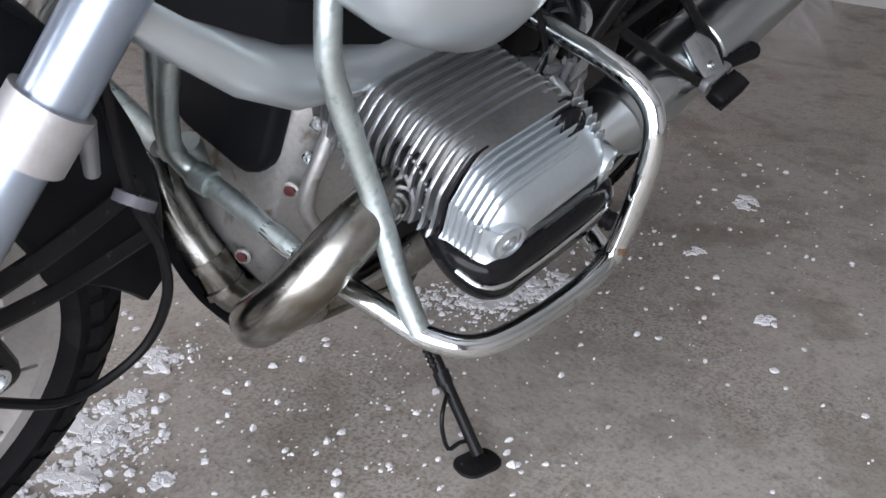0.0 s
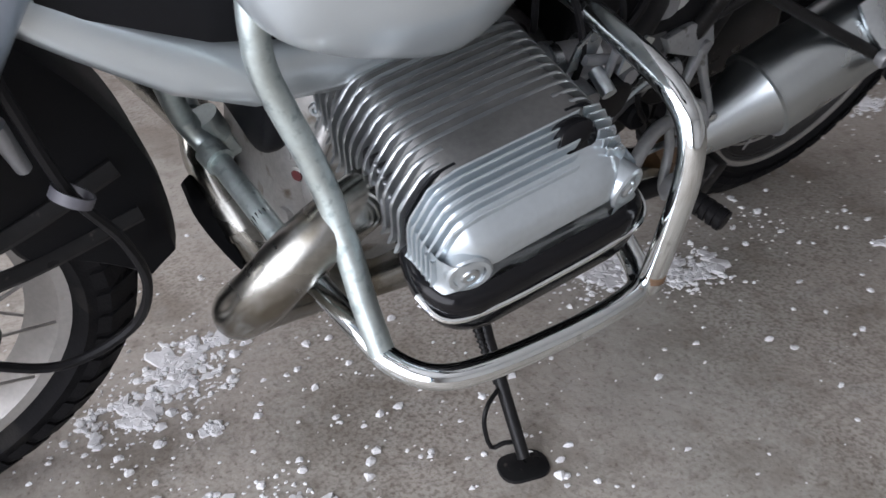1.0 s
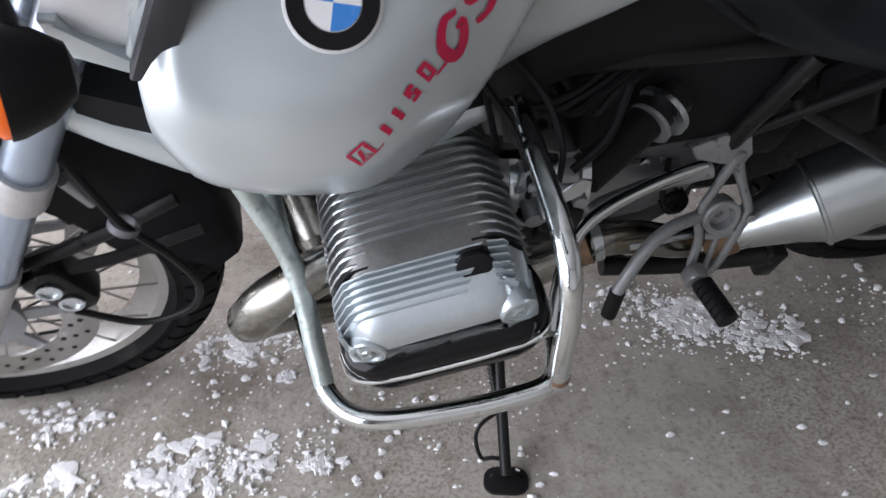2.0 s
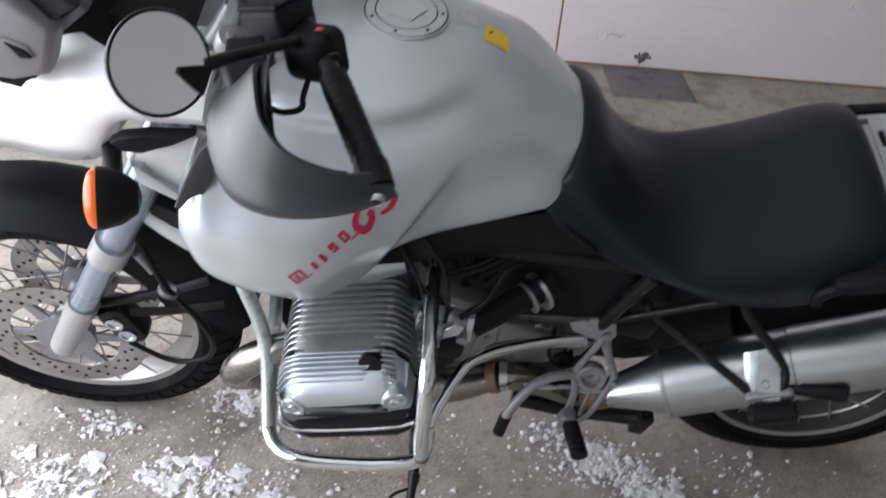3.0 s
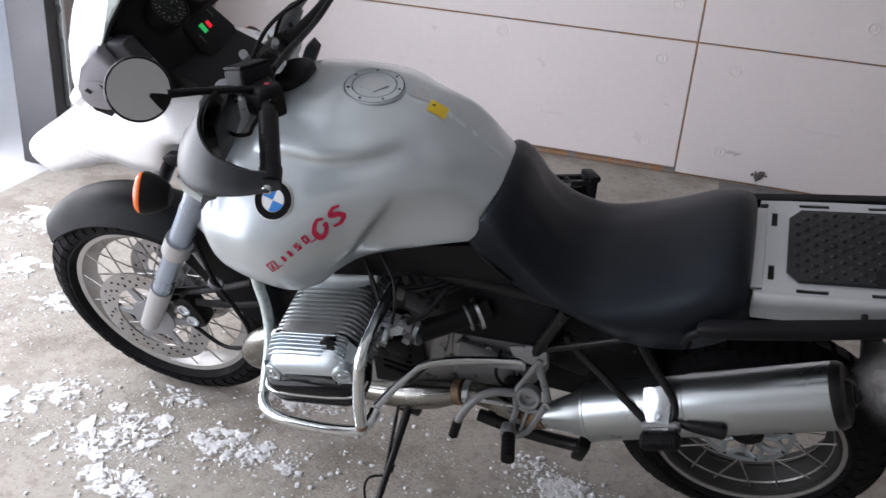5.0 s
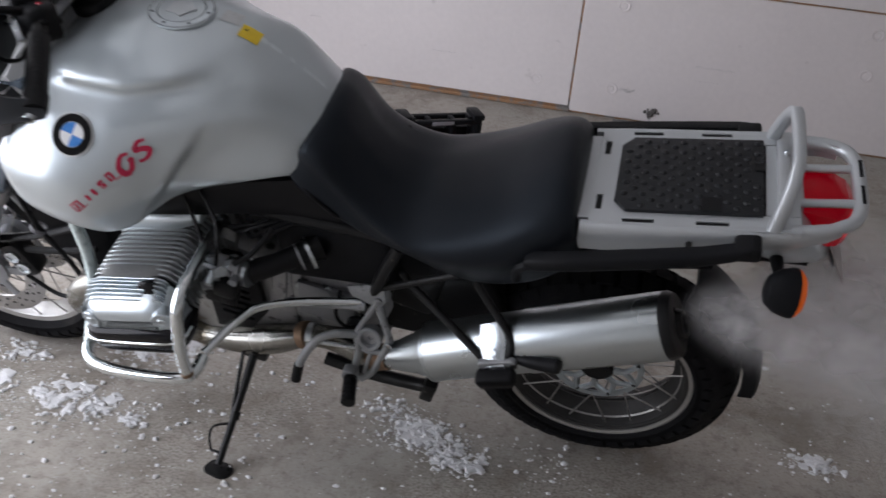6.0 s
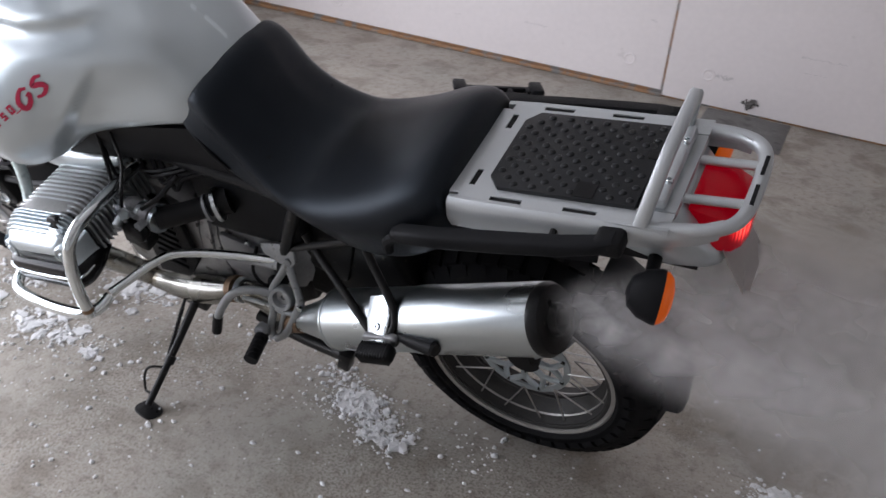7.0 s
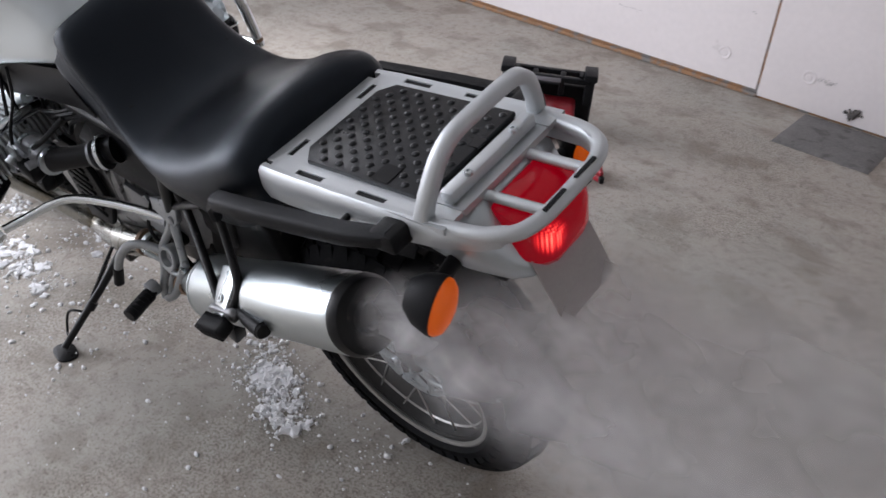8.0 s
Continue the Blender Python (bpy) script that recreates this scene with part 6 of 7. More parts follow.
# -- exhaust --
def exhaust():
    a, b = Vector((1.188, -0.165, 0.513)), Vector((1.642, -0.172, 0.741))
    ax = (b - a).normalized()
    L = (b - a).length
    body = part("muffler", lathe([(0.060, 0.0), (0.0635, 0.004), (0.064, 0.02), (0.064, L * 0.44), (0.0662, L * 0.445), (0.0662, L - 0.006), (0.064, L), (0.058, L)], a, ax, 48), MUFFLER, bike, "brushed stainless muffler")
    part("muffler_cone", lathe([(0.026, -0.120), (0.030, -0.100), (0.044, -0.045), (0.056, -0.010), (0.0605, 0.0), (0.058, 0.002)], a, ax, 40), MUFFLER, body)
    part("seam_ring", lathe([(0.0625, -0.002), (0.0655, 0.0), (0.0655, 0.004), (0.063, 0.006)], a, ax, 48), MUFFLER, body)
    part("end_cap", lathe([(0.0655, L - 0.002), (0.0662, L + 0.006), (0.060, L + 0.018), (0.045, L + 0.022), (0.030, L + 0.020), (0.026, L + 0.032), (0.020, L + 0.032), (0.019, L + 0.005), (0, L + 0.005)], a, ax, 40), BLACK_METAL, body, "black end cap")
    part("tail_joint", tube([a + ax * -0.16, a + ax * -0.115], 0.030, 18, 1), RUSTY, body)
    c = a + ax * (L * 0.345)
    side = Vector((0.1, -0.55, 0.80)).normalized()
    out = (side - side.dot(ax) * ax).normalized()
    m = basis(c + out * 0.068, ax, out.cross(ax))
    cl = part("muffler_bracket", slab([(-0.022, -0.050), (0.018, -0.055), (0.030, 0.0), (0.024, 0.040), (-0.024, 0.040), (-0.030, 0)], 0.010, m, 0.003), STEEL, body, "steel muffler bracket")
    bolt(c + out * 0.071 - out.cross(ax) * 0.02, out, 0.008, cl)
    part("collector_pipe", tube([(0.60, -0.112, 0.338), (0.65, -0.116, 0.345), (0.70, -0.120, 0.358), (0.76, -0.124, 0.378), (0.81, -0.126, 0.397), (0.85, -0.127, 0.416), (0.872, -0.127, 0.428)], [0.026, 0.029, 0.035, 0.038, 0.036, 0.030, 0.026], 24, 5), HEADER, bike, "swollen stained collector pipe under the gearbox")
    pc = part("pipe_clamp", tube([(0.868, -0.127, 0.426), (0.886, -0.128, 0.434)], 0.0315, 22, 1), RUSTY, bike, "rusty pipe clamp")
    part("clamp_band", tube([(0.888, -0.128, 0.434), (0.902, -0.128, 0.436)], 0.0300, 22, 1), STEEL, pc)
    part("link_pipe", tube([(0.886, -0.127, 0.432), (0.93, -0.129, 0.437), (0.97, -0.132, 0.430), (1.01, -0.137, 0.418), (1.05, -0.140, 0.415)], 0.0255, 18, 4), HEADER, bike, "stained link pipe before the muffler")
    part("cross_pipe", tube([(0.560, 0.215, 0.655), (0.470, 0.235, 0.630), (0.415, 0.225, 0.590), (0.420, 0.170, 0.545), (0.455, 0.115, 0.508), (0.476, 0.078, 0.484), (0.474, 0.045, 0.455), (0.486, 0.010, 0.417), (0.500, -0.027, 0.388), (0.530, -0.060, 0.345), (0.620, -0.100, 0.335)], 0.0265, 18), HEADER, bike, "stained crossing header pipe")
    for u in (0.0, 1.0):
        o = Vector((0.496, -0.017, 0.396)) + u * Vector((0.013, -0.026, -0.030))
        part("pipe_collar", tube([o, o + Vector((0.003, -0.006, -0.007))], 0.0290, 20, 1), HEADER, bike)
    # curved black sheet behind the crossing pipe: a strip from the lower edge up to the engine
    low = curve([(0.436, 0.030, 0.440), (0.440, -0.010, 0.416), (0.475, -0.040, 0.352), (0.516, -0.080, 0.308), (0.540, -0.110, 0.300)], 4)
    high = curve([(0.500, 0.080, 0.475), (0.505, 0.040, 0.440), (0.530, 0.005, 0.385), (0.565, -0.035, 0.345), (0.590, -0.080, 0.325)], 4)
    rr = []
    for u, v in zip(low, high):
        m = (u + v) / 2 + Vector((0.004, 0.0, -0.016))
        back = Vector((0.004, 0.002, 0.004))
        rr.append([u, m, v, v + back, m + back, u + back])
    part("front_flap", loft(rr), BLACK_MATT, bike, "black plastic flap under the engine")


exhaust()


# -- foot controls, stands --
def controls(s):
    def P(pts):
        return [(x, -y * s, z) for x, y, z in pts]
    # cast foot plate: a triangle of arms round a large eye
    m = basis(Vector((1.045, s * 0.166, 0.517)), (1, 0, 0), (0, -s * 0.36, 0.93))
    def arm(pts, rr):
        return tube([m @ Vector((u, v, 0.0)) for u, v in pts], rr, 12, 4, flat=0.75)
    fp = part("foot_plate", arm([(0.014, 0.090), (-0.006, 0.052), (-0.027, 0.008), (-0.022, -0.036), (-0.028, -0.085), (-0.020, -0.108)], [0.012, 0.0085, 0.0085, 0.009, 0.009, 0.010]), PLATE, bike, "pale grey cast foot plate with a round eye")
    part("plate_arm", arm([(0.014, 0.090), (0.028, 0.050), (0.042, 0.012), (0.042, -0.008), (0.014, -0.080), (-0.014, -0.108)], [0.012, 0.0085, 0.0085, 0.010, 0.009, 0.010]), PLATE, fp)
    part("plate_arm", arm([(-0.016, -0.030), (0.004, -0.034), (0.030, -0.030)], 0.0065), PLATE, fp)
    part("plate_arm", arm([(0.006, -0.030), (-0.006, -0.090)], 0.0055), PLATE, fp)
    part("plate_eye", lathe([(0.027, -0.011), (0.0275, 0.011), (0.025, 0.014), (0.019, 0.013), (0.0165, 0.002), (0.0165, -0.011)], m @ Vector((0.002, 0.002, 0)), m.to_3x3() @ Vector((0, 0, 1 if (m.to_3x3() @ Vector((0, 0, 1))).y * s > 0 else -1)), 28, closed=True), PLATE, fp)
    part("eye_floor", lathe([(0.0172, -0.006), (0.0172, 0.0), (0.006, 0.001), (0.005, -0.004), (0, -0.004)], m @ Vector((0.002, 0.002, 0)), m.to_3x3() @ Vector((0, 0, 1 if (m.to_3x3() @ Vector((0, 0, 1))).y * s > 0 else -1)), 24), GEAR_CAST, fp)
    part("plate_bolt", lathe([(0.008, 0), (0.008, 0.006), (0.005, 0.008), (0, 0.008)], m @ Vector((0.046, -0.006, 0.004)), (0, s, 0), 12), STEEL, fp)
    part("plate_bolt", lathe([(0.009, 0), (0.009, 0.010), (0.005, 0.012), (0, 0.012)], m @ Vector((0.016, 0.098, 0.0)), (0, s, 0), 12), GREY_CAST, fp)
    part("plate_head", slab([(-0.055, 0.118), (-0.045, 0.098), (-0.010, 0.088), (0.020, 0.078), (0.034, 0.096), (0.028, 0.126), (-0.012, 0.130)], 0.014, m, 0.004), PLATE, fp)
    pg = part("foot_peg", tube(P([(1.012, -0.214, 0.448), (1.024, -0.250, 0.450), (1.034, -0.296, 0.452)]), [0.012, 0.014, 0.014], 12, 4), BLACK, bike, "black rubber foot peg")
    part("peg_clevis", slab(rounded(0.030, 0.036, 0.012), 0.024, pose(1.012, s * 0.218, 0.450, 90, 10, 0), 0.004), GREY_CAST, pg)
    for k in range(6):
        part("peg_ridge", tube(P([(1.0185 + 0.0024 * k, -0.232 - 0.0110 * k, 0.4490 + 0.0005 * k), (1.0203 + 0.0024 * k, -0.239 - 0.0110 * k, 0.4493 + 0.0005 * k)]), 0.0160, 12, 1), BLACK, pg)
    # pillion peg carrier
    pc = part("pillion_carrier", tube(P([(1.112, -0.124, 0.700), (1.133, -0.131, 0.673), (1.22, -0.178, 0.636), (1.311, -0.230, 0.600)]), 0.0085, 12), BLACK_METAL, bike, "black tubular pillion peg carrier")
    part("carrier_tube", tube(P([(1.262, -0.140, 0.775), (1.276, -0.148, 0.723), (1.337, -0.190, 0.668), (1.356, -0.214, 0.645), (1.352, -0.236, 0.622)]), 0.0085, 12), BLACK_METAL, pc)
    part("carrier_bar", tube(P([(1.067, -0.121, 0.636), (1.15, -0.135, 0.693), (1.235, -0.148, 0.751)]), 0.0080, 12), BLACK_METAL, pc)
    part("carrier_shoe", slab(rounded(0.080, 0.026, 0.010), 0.016, pose(1.336, s * 0.240, 0.612, 90, -20, 0), 0.004), GEAR_CAST, pc)
    pp = part("pillion_peg", box((0.082, 0.034, 0.027), pose(1.338, s * 0.268, 0.604, 12, -20, 0), 0.009, 3), BLACK, bike, "folded black pillion foot peg")
    for k in range(11):
        part("peg_ridge", box((0.0032, 0.0352, 0.0282), pose(1.308 + 0.0060 * k, s * 0.2685, 0.5930 + 0.0022 * k, 12, -20, 0), 0.001, 1), BLACK, pp)
    part("carrier_lug", tube(P([(1.366, -0.226, 0.622), (1.400, -0.234, 0.632), (1.452, -0.243, 0.645)]), [0.009, 0.014, 0.016], 12, 3), BLACK, pc)
    part("lug_end", lathe([(0.015, 0), (0.013, 0.006), (0, 0.007)], P([(1.452, -0.243, 0.645)])[0], (0.94, 0.3 * s, 0.15), 14), BLACK_METAL, pc)


controls(-1)
controls(1)


def stands():
    lv = part("gear_lever", tube([(1.020, -0.165, 0.520), (0.975, -0.180, 0.528), (0.940, -0.196, 0.518), (0.914, -0.212, 0.485), (0.896, -0.224, 0.445)], 0.0095, 12), PLATE, bike, "grey gear lever with a rubber toe piece")
    part("toe_rubber", tube([(0.898, -0.223, 0.450), (0.889, -0.234, 0.406)], 0.0115, 12, 1), BLACK, lv)
    part("shift_rod", tube([(0.93, -0.165, 0.465), (1.03, -0.165, 0.475)], 0.005, 8, 1), STEEL, lv)
    foot = Vector((0.727, -0.374, 0.1935))
    up = Vector((0, math.sin(radians(LEANING)), math.cos(radians(LEANING))))
    top = Vector((0.748, -0.150, 0.345))
    d = (foot - top).normalized()
    leg = part("side_stand", tube([top, top + d * 0.10, foot + up * 0.012], [0.011, 0.0092, 0.0085], 14, 1), BLACK_METAL, bike, "black steel side stand, folded out")
    part("stand_foot", slab(rounded(0.068, 0.050, 0.020), 0.008, basis(foot + up * -0.004, (1, -0.25, 0.08), Vector((0.25, 0.9, -0.30))), 0.002), BLACK_METAL, leg)
    part("stand_joint", tube([top + d * 0.135, top + d * 0.155], 0.0120, 14, 1), BLACK_METAL, leg)
    sp = [top + Vector((-0.024, 0, 0.012)), top + d * 0.16 + Vector((-0.006, 0, 0))]
    part("stand_spring", tube([sp[0], sp[1]], 0.0042, 8, 1), BLACK_METAL, leg)
    for k in range(14):
        q = sp[0].lerp(sp[1], 0.18 + 0.045 * k)
        part("spring_coil", tube([q, q + (sp[1] - sp[0]).normalized() * 0.0035], 0.0060, 10, 1), BLACK_METAL, leg)
    k = top + d * 0.165
    part("stand_tang", tube([k, k + Vector((-0.034, -0.018, 0.006)), k + Vector((-0.046, -0.032, -0.012)), k + Vector((-0.040, -0.052, -0.045)), k + d * 0.07 + Vector((-0.02, 0, 0.002)), k + d * 0.075], 0.0032, 8, 3), BLACK_METAL, leg)
    part("stand_bracket", box((0.06, 0.035, 0.05), pose(0.752, -0.135, 0.352, 0, 10, 0), 0.008), BLACK_METAL, bike)
    # folded centre stand
    for s in (-1, 1):
        cs = part("centre_stand", tube([(0.92, s * 0.125, 0.355), (1.03, s * 0.135, 0.345), (1.13, s * 0.15, 0.36), (1.17, s * 0.16, 0.375)], 0.016, 10), BLACK_METAL, bike, "folded black centre stand leg")
        part("stand_shoe", box((0.03, 0.03, 0.06), pose(1.175, s * 0.162, 0.365, 0, 15, 0), 0.005), BLACK_METAL, cs)
    part("centre_cross", tube([(0.95, -0.125, 0.352), (0.95, 0.125, 0.352)], 0.012, 10, 1), BLACK_METAL, bike)
    part("rear_hanger", box((0.10, 0.05, 0.14), pose(1.13, -0.06, 0.60, 0, 15, 0), 0.015), BLACK_METAL, bike)
    part("drive_housing", tube([(1.06, 0.05, 0.53), (1.25, 0.075, 0.46), (1.46, 0.085, 0.36)], [0.04, 0.038, 0.045], 14), GREY_CAST, bike, "cast drive shaft housing")
    part("final_drive", lathe([(0.03, 0.06), (0.075, 0.065), (0.085, 0.09), (0.06, 0.13), (0, 0.14)], (RW[0], 0, RW[1]), (0, 1, 0), 28), GREY_CAST, bike, "cast final drive hub")
    part("battery_box", box((0.24, 0.17, 0.15), pose(1.150, 0, 0.712, 0, -8, 0), 0.02, 3), BLACK_MATT, bike, "black battery box under the seat")
    part("swing_arm_casting", slab([(1.03, 0.44), (1.13, 0.45), (1.26, 0.47), (1.33, 0.53), (1.28, 0.66), (1.12, 0.69), (1.03, 0.64)], 0.15, pose(0, 0.0, 0, 90, 0, 0), 0.018, 3), BLACK_METAL, bike, "black swing arm casting")
    sh = part("shock_absorber", tube([(1.12, -0.01, 0.46), (1.18, -0.01, 0.74)], 0.018, 14, 1), BLACK_METAL, bike, "black shock absorber with a coil spring")
    for k in range(9):
        q = Vector((1.124 + 0.0062 * k, -0.01, 0.48 + 0.029 * k))
        part("shock_coil", lathe([(0.034, -0.005), (0.041, 0), (0.034, 0.005), (0.027, 0)], q, (0.21, 0.12, 1), 20, closed=True), BLACK_GLOSS, sh)


stands()


# -- handlebar, guards, mirrors, fairing --
def cockpit():
    bar = part("handlebar", tube([(0.672, -0.440, 1.272), (0.600, -0.290, 1.300), (0.560, -0.215, 1.296), (0.500, -0.120, 1.232), (0.462, -0.050, 1.205), (0.458, 0.0, 1.203), (0.462, 0.050, 1.205), (0.500, 0.120, 1.232), (0.560, 0.215, 1.296), (0.600, 0.290, 1.300), (0.672, 0.440, 1.272)], 0.011, 12), BLACK_METAL, bike, "black handlebar")
    for s in (-1, 1):
        grip = part("grip", tube([(0.612, s * 0.315, 1.296), (0.664, s * 0.425, 1.275)], [0.0165, 0.0165], 16, 1), BLACK, bar, "ribbed black rubber grip")
        for k in range(11):
            f = 0.1 + 0.085 * k
            p = Vector((0.612 + 0.052 * f, s * (0.315 + 0.110 * f), 1.296 - 0.021 * f))
            q = Vector((0.052, s * 0.110, -0.021)).normalized() * 0.0035
            part("grip_ring", tube([p, p + q], 0.0171, 14, 1), BLACK, grip)
        part("bar_end", tube([(0.664, s * 0.425, 1.275), (0.676, s * 0.452, 1.270)], [0.019, 0.017], 16, 1), BLACK, bar)
        bolt(Vector((0.674, s * 0.462, 1.268)), (0.2, s, -0.2), 0.009, bar)
        m = pose(0.585, s * 0.272, 1.292, 8 * s, -15, 25 * s)
        sw = part("switch_box", box((0.062, 0.050, 0.056), m, 0.016, 4), BLACK_MATT, bike, "black switch and lever housing")
        part("box_seam", box((0.064, 0.003, 0.058), m @ pose(0, s * -0.008, 0), 0.012, 3), BLACK_DEEP, sw)
        part("rocker_button", box((0.018, 0.012, 0.010), m @ pose(0.030, s * 0.008, 0.006), 0.003), BLACK_GLOSS, sw)
        part("rocker_button", box((0.014, 0.014, 0.010), m @ pose(0.028, s * 0.010, -0.014), 0.003), BLACK_GLOSS, sw)
        part("red_switch", box((0.011, 0.007, 0.005), m @ pose(0.012, s * -0.004, 0.0285), 0.0015), RED_PAINT, sw)
        m2 = pose(0.540, s * 0.232, 1.302, 10 * s, -22, 25 * s)
        mb = part("master_box", box((0.062, 0.066, 0.050), m2, 0.009, 3), BLACK_MATT, sw)
        part("box_lid", box((0.058, 0.062, 0.005), m2 @ pose(0, 0, 0.0255), 0.0018), BLACK_MATT, mb)
        for a, b in ((-0.022, -0.024), (0.022, -0.024), (-0.022, 0.024), (0.022, 0.024)):
            part("lid_screw", lathe([(0.0034, 0), (0.0030, 0.0012), (0, 0.0014)], m2 @ Vector((a, b, 0.028)), m2.to_3x3() @ Vector((0, 0, 1)), 10), BLACK_DEEP, mb)
        part("clamp_bolt", tube([m2 @ Vector((0.010, s * 0.030, -0.022)), m2 @ Vector((0.028, s * 0.045, -0.022))], 0.0042, 8, 1), STEEL, mb)
        part("clamp_bolt", tube([m2 @ Vector((-0.004, s * 0.034, -0.024)), m2 @ Vector((0.008, s * 0.046, -0.024))], 0.0036, 8, 1), STEEL, mb)
        part("lever", tube([(0.535, s * 0.262, 1.290), (0.522, s * 0.33, 1.272), (0.534, s * 0.40, 1.262), (0.566, s * 0.44, 1.262)], [0.007, 0.006, 0.005, 0.005], 8, 5, flat=0.7), BLACK, sw)
        part("lever_perch", slab([(x, s * y) for x, y in ((0.490, 0.282), (0.530, 0.270), (0.545, 0.330), (0.560, 0.396), (0.520, 0.385), (0.495, 0.332))][::s], 0.078, pose(0, 0, 1.276), 0.008, 3), BLACK_MATT, sw, "black lever mount")
        part("switch_stalk", tube([(0.543, s * 0.334, 1.262), (0.556, s * 0.337, 1.260), (0.570, s * 0.334, 1.260), (0.578, s * 0.327, 1.261), (0.577, s * 0.314, 1.264), (0.580, s * 0.296, 1.272)], 0.0036, 8), BLACK, sw)
        # wrap-round guard
        rows = [((0.690, 0.448), 1.264, 1.284), ((0.640, 0.478), 1.262, 1.300), ((0.580, 0.482), 1.252, 1.320), ((0.534, 0.460), 1.244, 1.342), ((0.508, 0.420), 1.248, 1.356), ((0.496, 0.375), 1.260, 1.352), ((0.496, 0.335), 1.272, 1.318)]
        setback = curve([(b, 0, 0) for b in (0.012, 0.016, 0.024, 0.036, 0.046, 0.050, 0.046)], 4)
        pts = curve([(x, s * y, lo) for (x, y), lo, hi in rows], 4)
        top = curve([(x, s * y, hi) for (x, y), lo, hi in rows], 4)
        ring = []
        for i, (p, q) in enumerate(zip(pts, top)):
            t = (pts[min(i + 1, len(pts) - 1)] - pts[max(i - 1, 0)])
            n = Vector((t.y, -t.x, 0)).normalized() * s
            h = q - p
            back = n * -setback[i].x
            ring.append([p + n * 0.002, p + h * 0.10 + n * 0.010, p + h * 0.2 + n * 0.011, p + h * 0.24 + n * 0.005, p + h * 0.55 + n * 0.003 + back * 0.3, q + back * 0.9, q + back * 0.9 - n * 0.004 - h * 0.02, p + h * 0.5 - n * 0.004 + back * 0.3, p + h * 0.05 - n * 0.006])
        hg = part("hand_guard", loft(ring), GUARD_PLASTIC, bike, "dark grey plastic hand guard", sharp=50)
        # black inner side of the guard, its deep colour also holding the shade there
        lin = []
        for r in ring[3:-1]:
            off = (r[8] - r[1]).normalized() * 0.003
            lip = (r[6] - r[7]) * (0.45 * min(1.0, max(0.0, (len(lin) - 6) / 8)))
            lin.append([r[8] + off, r[7] + off, r[6] + off - (r[5] - r[0]) * 0.03 + lip, r[6] + off * 1.6 - (r[5] - r[0]) * 0.03 + lip, r[7] + off * 1.6, r[8] + off * 1.6])
        part("guard_liner", loft(lin), BLACK_DEEP, hg, sharp=50)
        # mirror
        c = Vector((0.470, s * 0.437, 1.398))
        ax = Vector((0.62, s * -0.50 if s < 0 else -0.45, 0.60)).normalized()
        if s > 0:
            ax = Vector((0.80, -0.25, 0.45)).normalized()
        else:
            ax = Vector((0.62, -0.62, 0.48)).normalized()
        mi = part("mirror", lathe([(0.018, -0.024), (0.037, -0.018), (0.0475, -0.007), (0.0500, 0.002), (0.0492, 0.0045), (0.0470, 0.005), (0.0460, 0.002)], c, ax, 40), BLACK, bike, "round black mirror on a thin stem")
        part("mirror_glass", lathe([(0.0462, 0.0025), (0.0462, 0.0035), (0, 0.0035)], c, ax, 40), MIRROR, mi)
        part("mirror_stem", tube([(0.570, s * 0.262, 1.300), (0.562, s * 0.300, 1.326), (0.536, s * 0.360, 1.358), (0.504, s * 0.417, 1.383)], [0.0085, 0.0065, 0.006, 0.0075], 10), BLACK, mi)
        # wedge-shaped bracket on the rim beside the stem
        e = Vector((0.62, -0.35 * s, -0.60))
        e = (e - e.dot(ax) * ax).normalized()
        w = ax.cross(e)
        part("mirror_bracket", loft([[c + e * r + w * q + ax * h for q, h in ((-b, 0.004), (b, 0.004), (b, 0.008), (-b, 0.008))] for r, b in ((0.018, 0.003), (0.034, 0.010), (0.0475, 0.015))]), BLACK, mi)
    bc = part("bar_clamp", box((0.05, 0.10, 0.040), pose(0.458, 0, 1.200, 0, -12, 0), 0.012, 3), BLACK_METAL, bike, "black handlebar clamp")
    for s in (-1, 1):
        part("clamp_cap", tube([(0.470, s * 0.030, 1.216), (0.480, s * 0.055, 1.220)], 0.021, 16, 1), BLACK_METAL, bc)
        for q in (0.030, 0.055):
            bolt(Vector((0.478, s * q, 1.238)), (0.3, 0, 1), 0.005, bc, BLACK_METAL)
        rs = part("bar_riser", tube([(0.425, s * 0.105, 1.165), (0.444, s * 0.112, 1.205), (0.462, s * 0.118, 1.242)], [0.026, 0.020, 0.017], 14, 4, flat=0.7), GREY_CAST, bike, "grey cast handlebar riser")
        part("riser_arm", tube([(0.462, s * 0.118, 1.242), (0.468, s * 0.165, 1.250), (0.474, s * 0.215, 1.258)], [0.016, 0.013, 0.011], 12, 4, flat=0.6), GREY_CAST, rs)
        bolt(Vector((0.470, s * 0.118, 1.256)), (0.3, 0, 1), 0.006, rs, BLACK_METAL)
    part("key_lock", lathe([(0.017, -0.03), (0.017, 0.0), (0.014, 0.004), (0.006, 0.004), (0.005, 0.012), (0, 0.012)], (0.478, -0.222, 1.268), (0.3, -0.5, 0.8), 18), GREY_CAST, bike, "grey metal cap below the lever")
    part("cable_nipple", tube([(0.470, -0.120, 1.268), (0.482, -0.145, 1.292)], 0.0085, 12, 1), GREY_CAST, bike, "grey cable end")
    part("cable_nipple", tube([(0.500, -0.06, 1.262), (0.512, -0.075, 1.282)], 0.0070, 12, 1), GREY_CAST, bike)
    part("line_union", tube([(0.548, -0.150, 1.272), (0.562, -0.152, 1.292)], 0.0085, 12, 1), STEEL, bike, "bright brake line union")
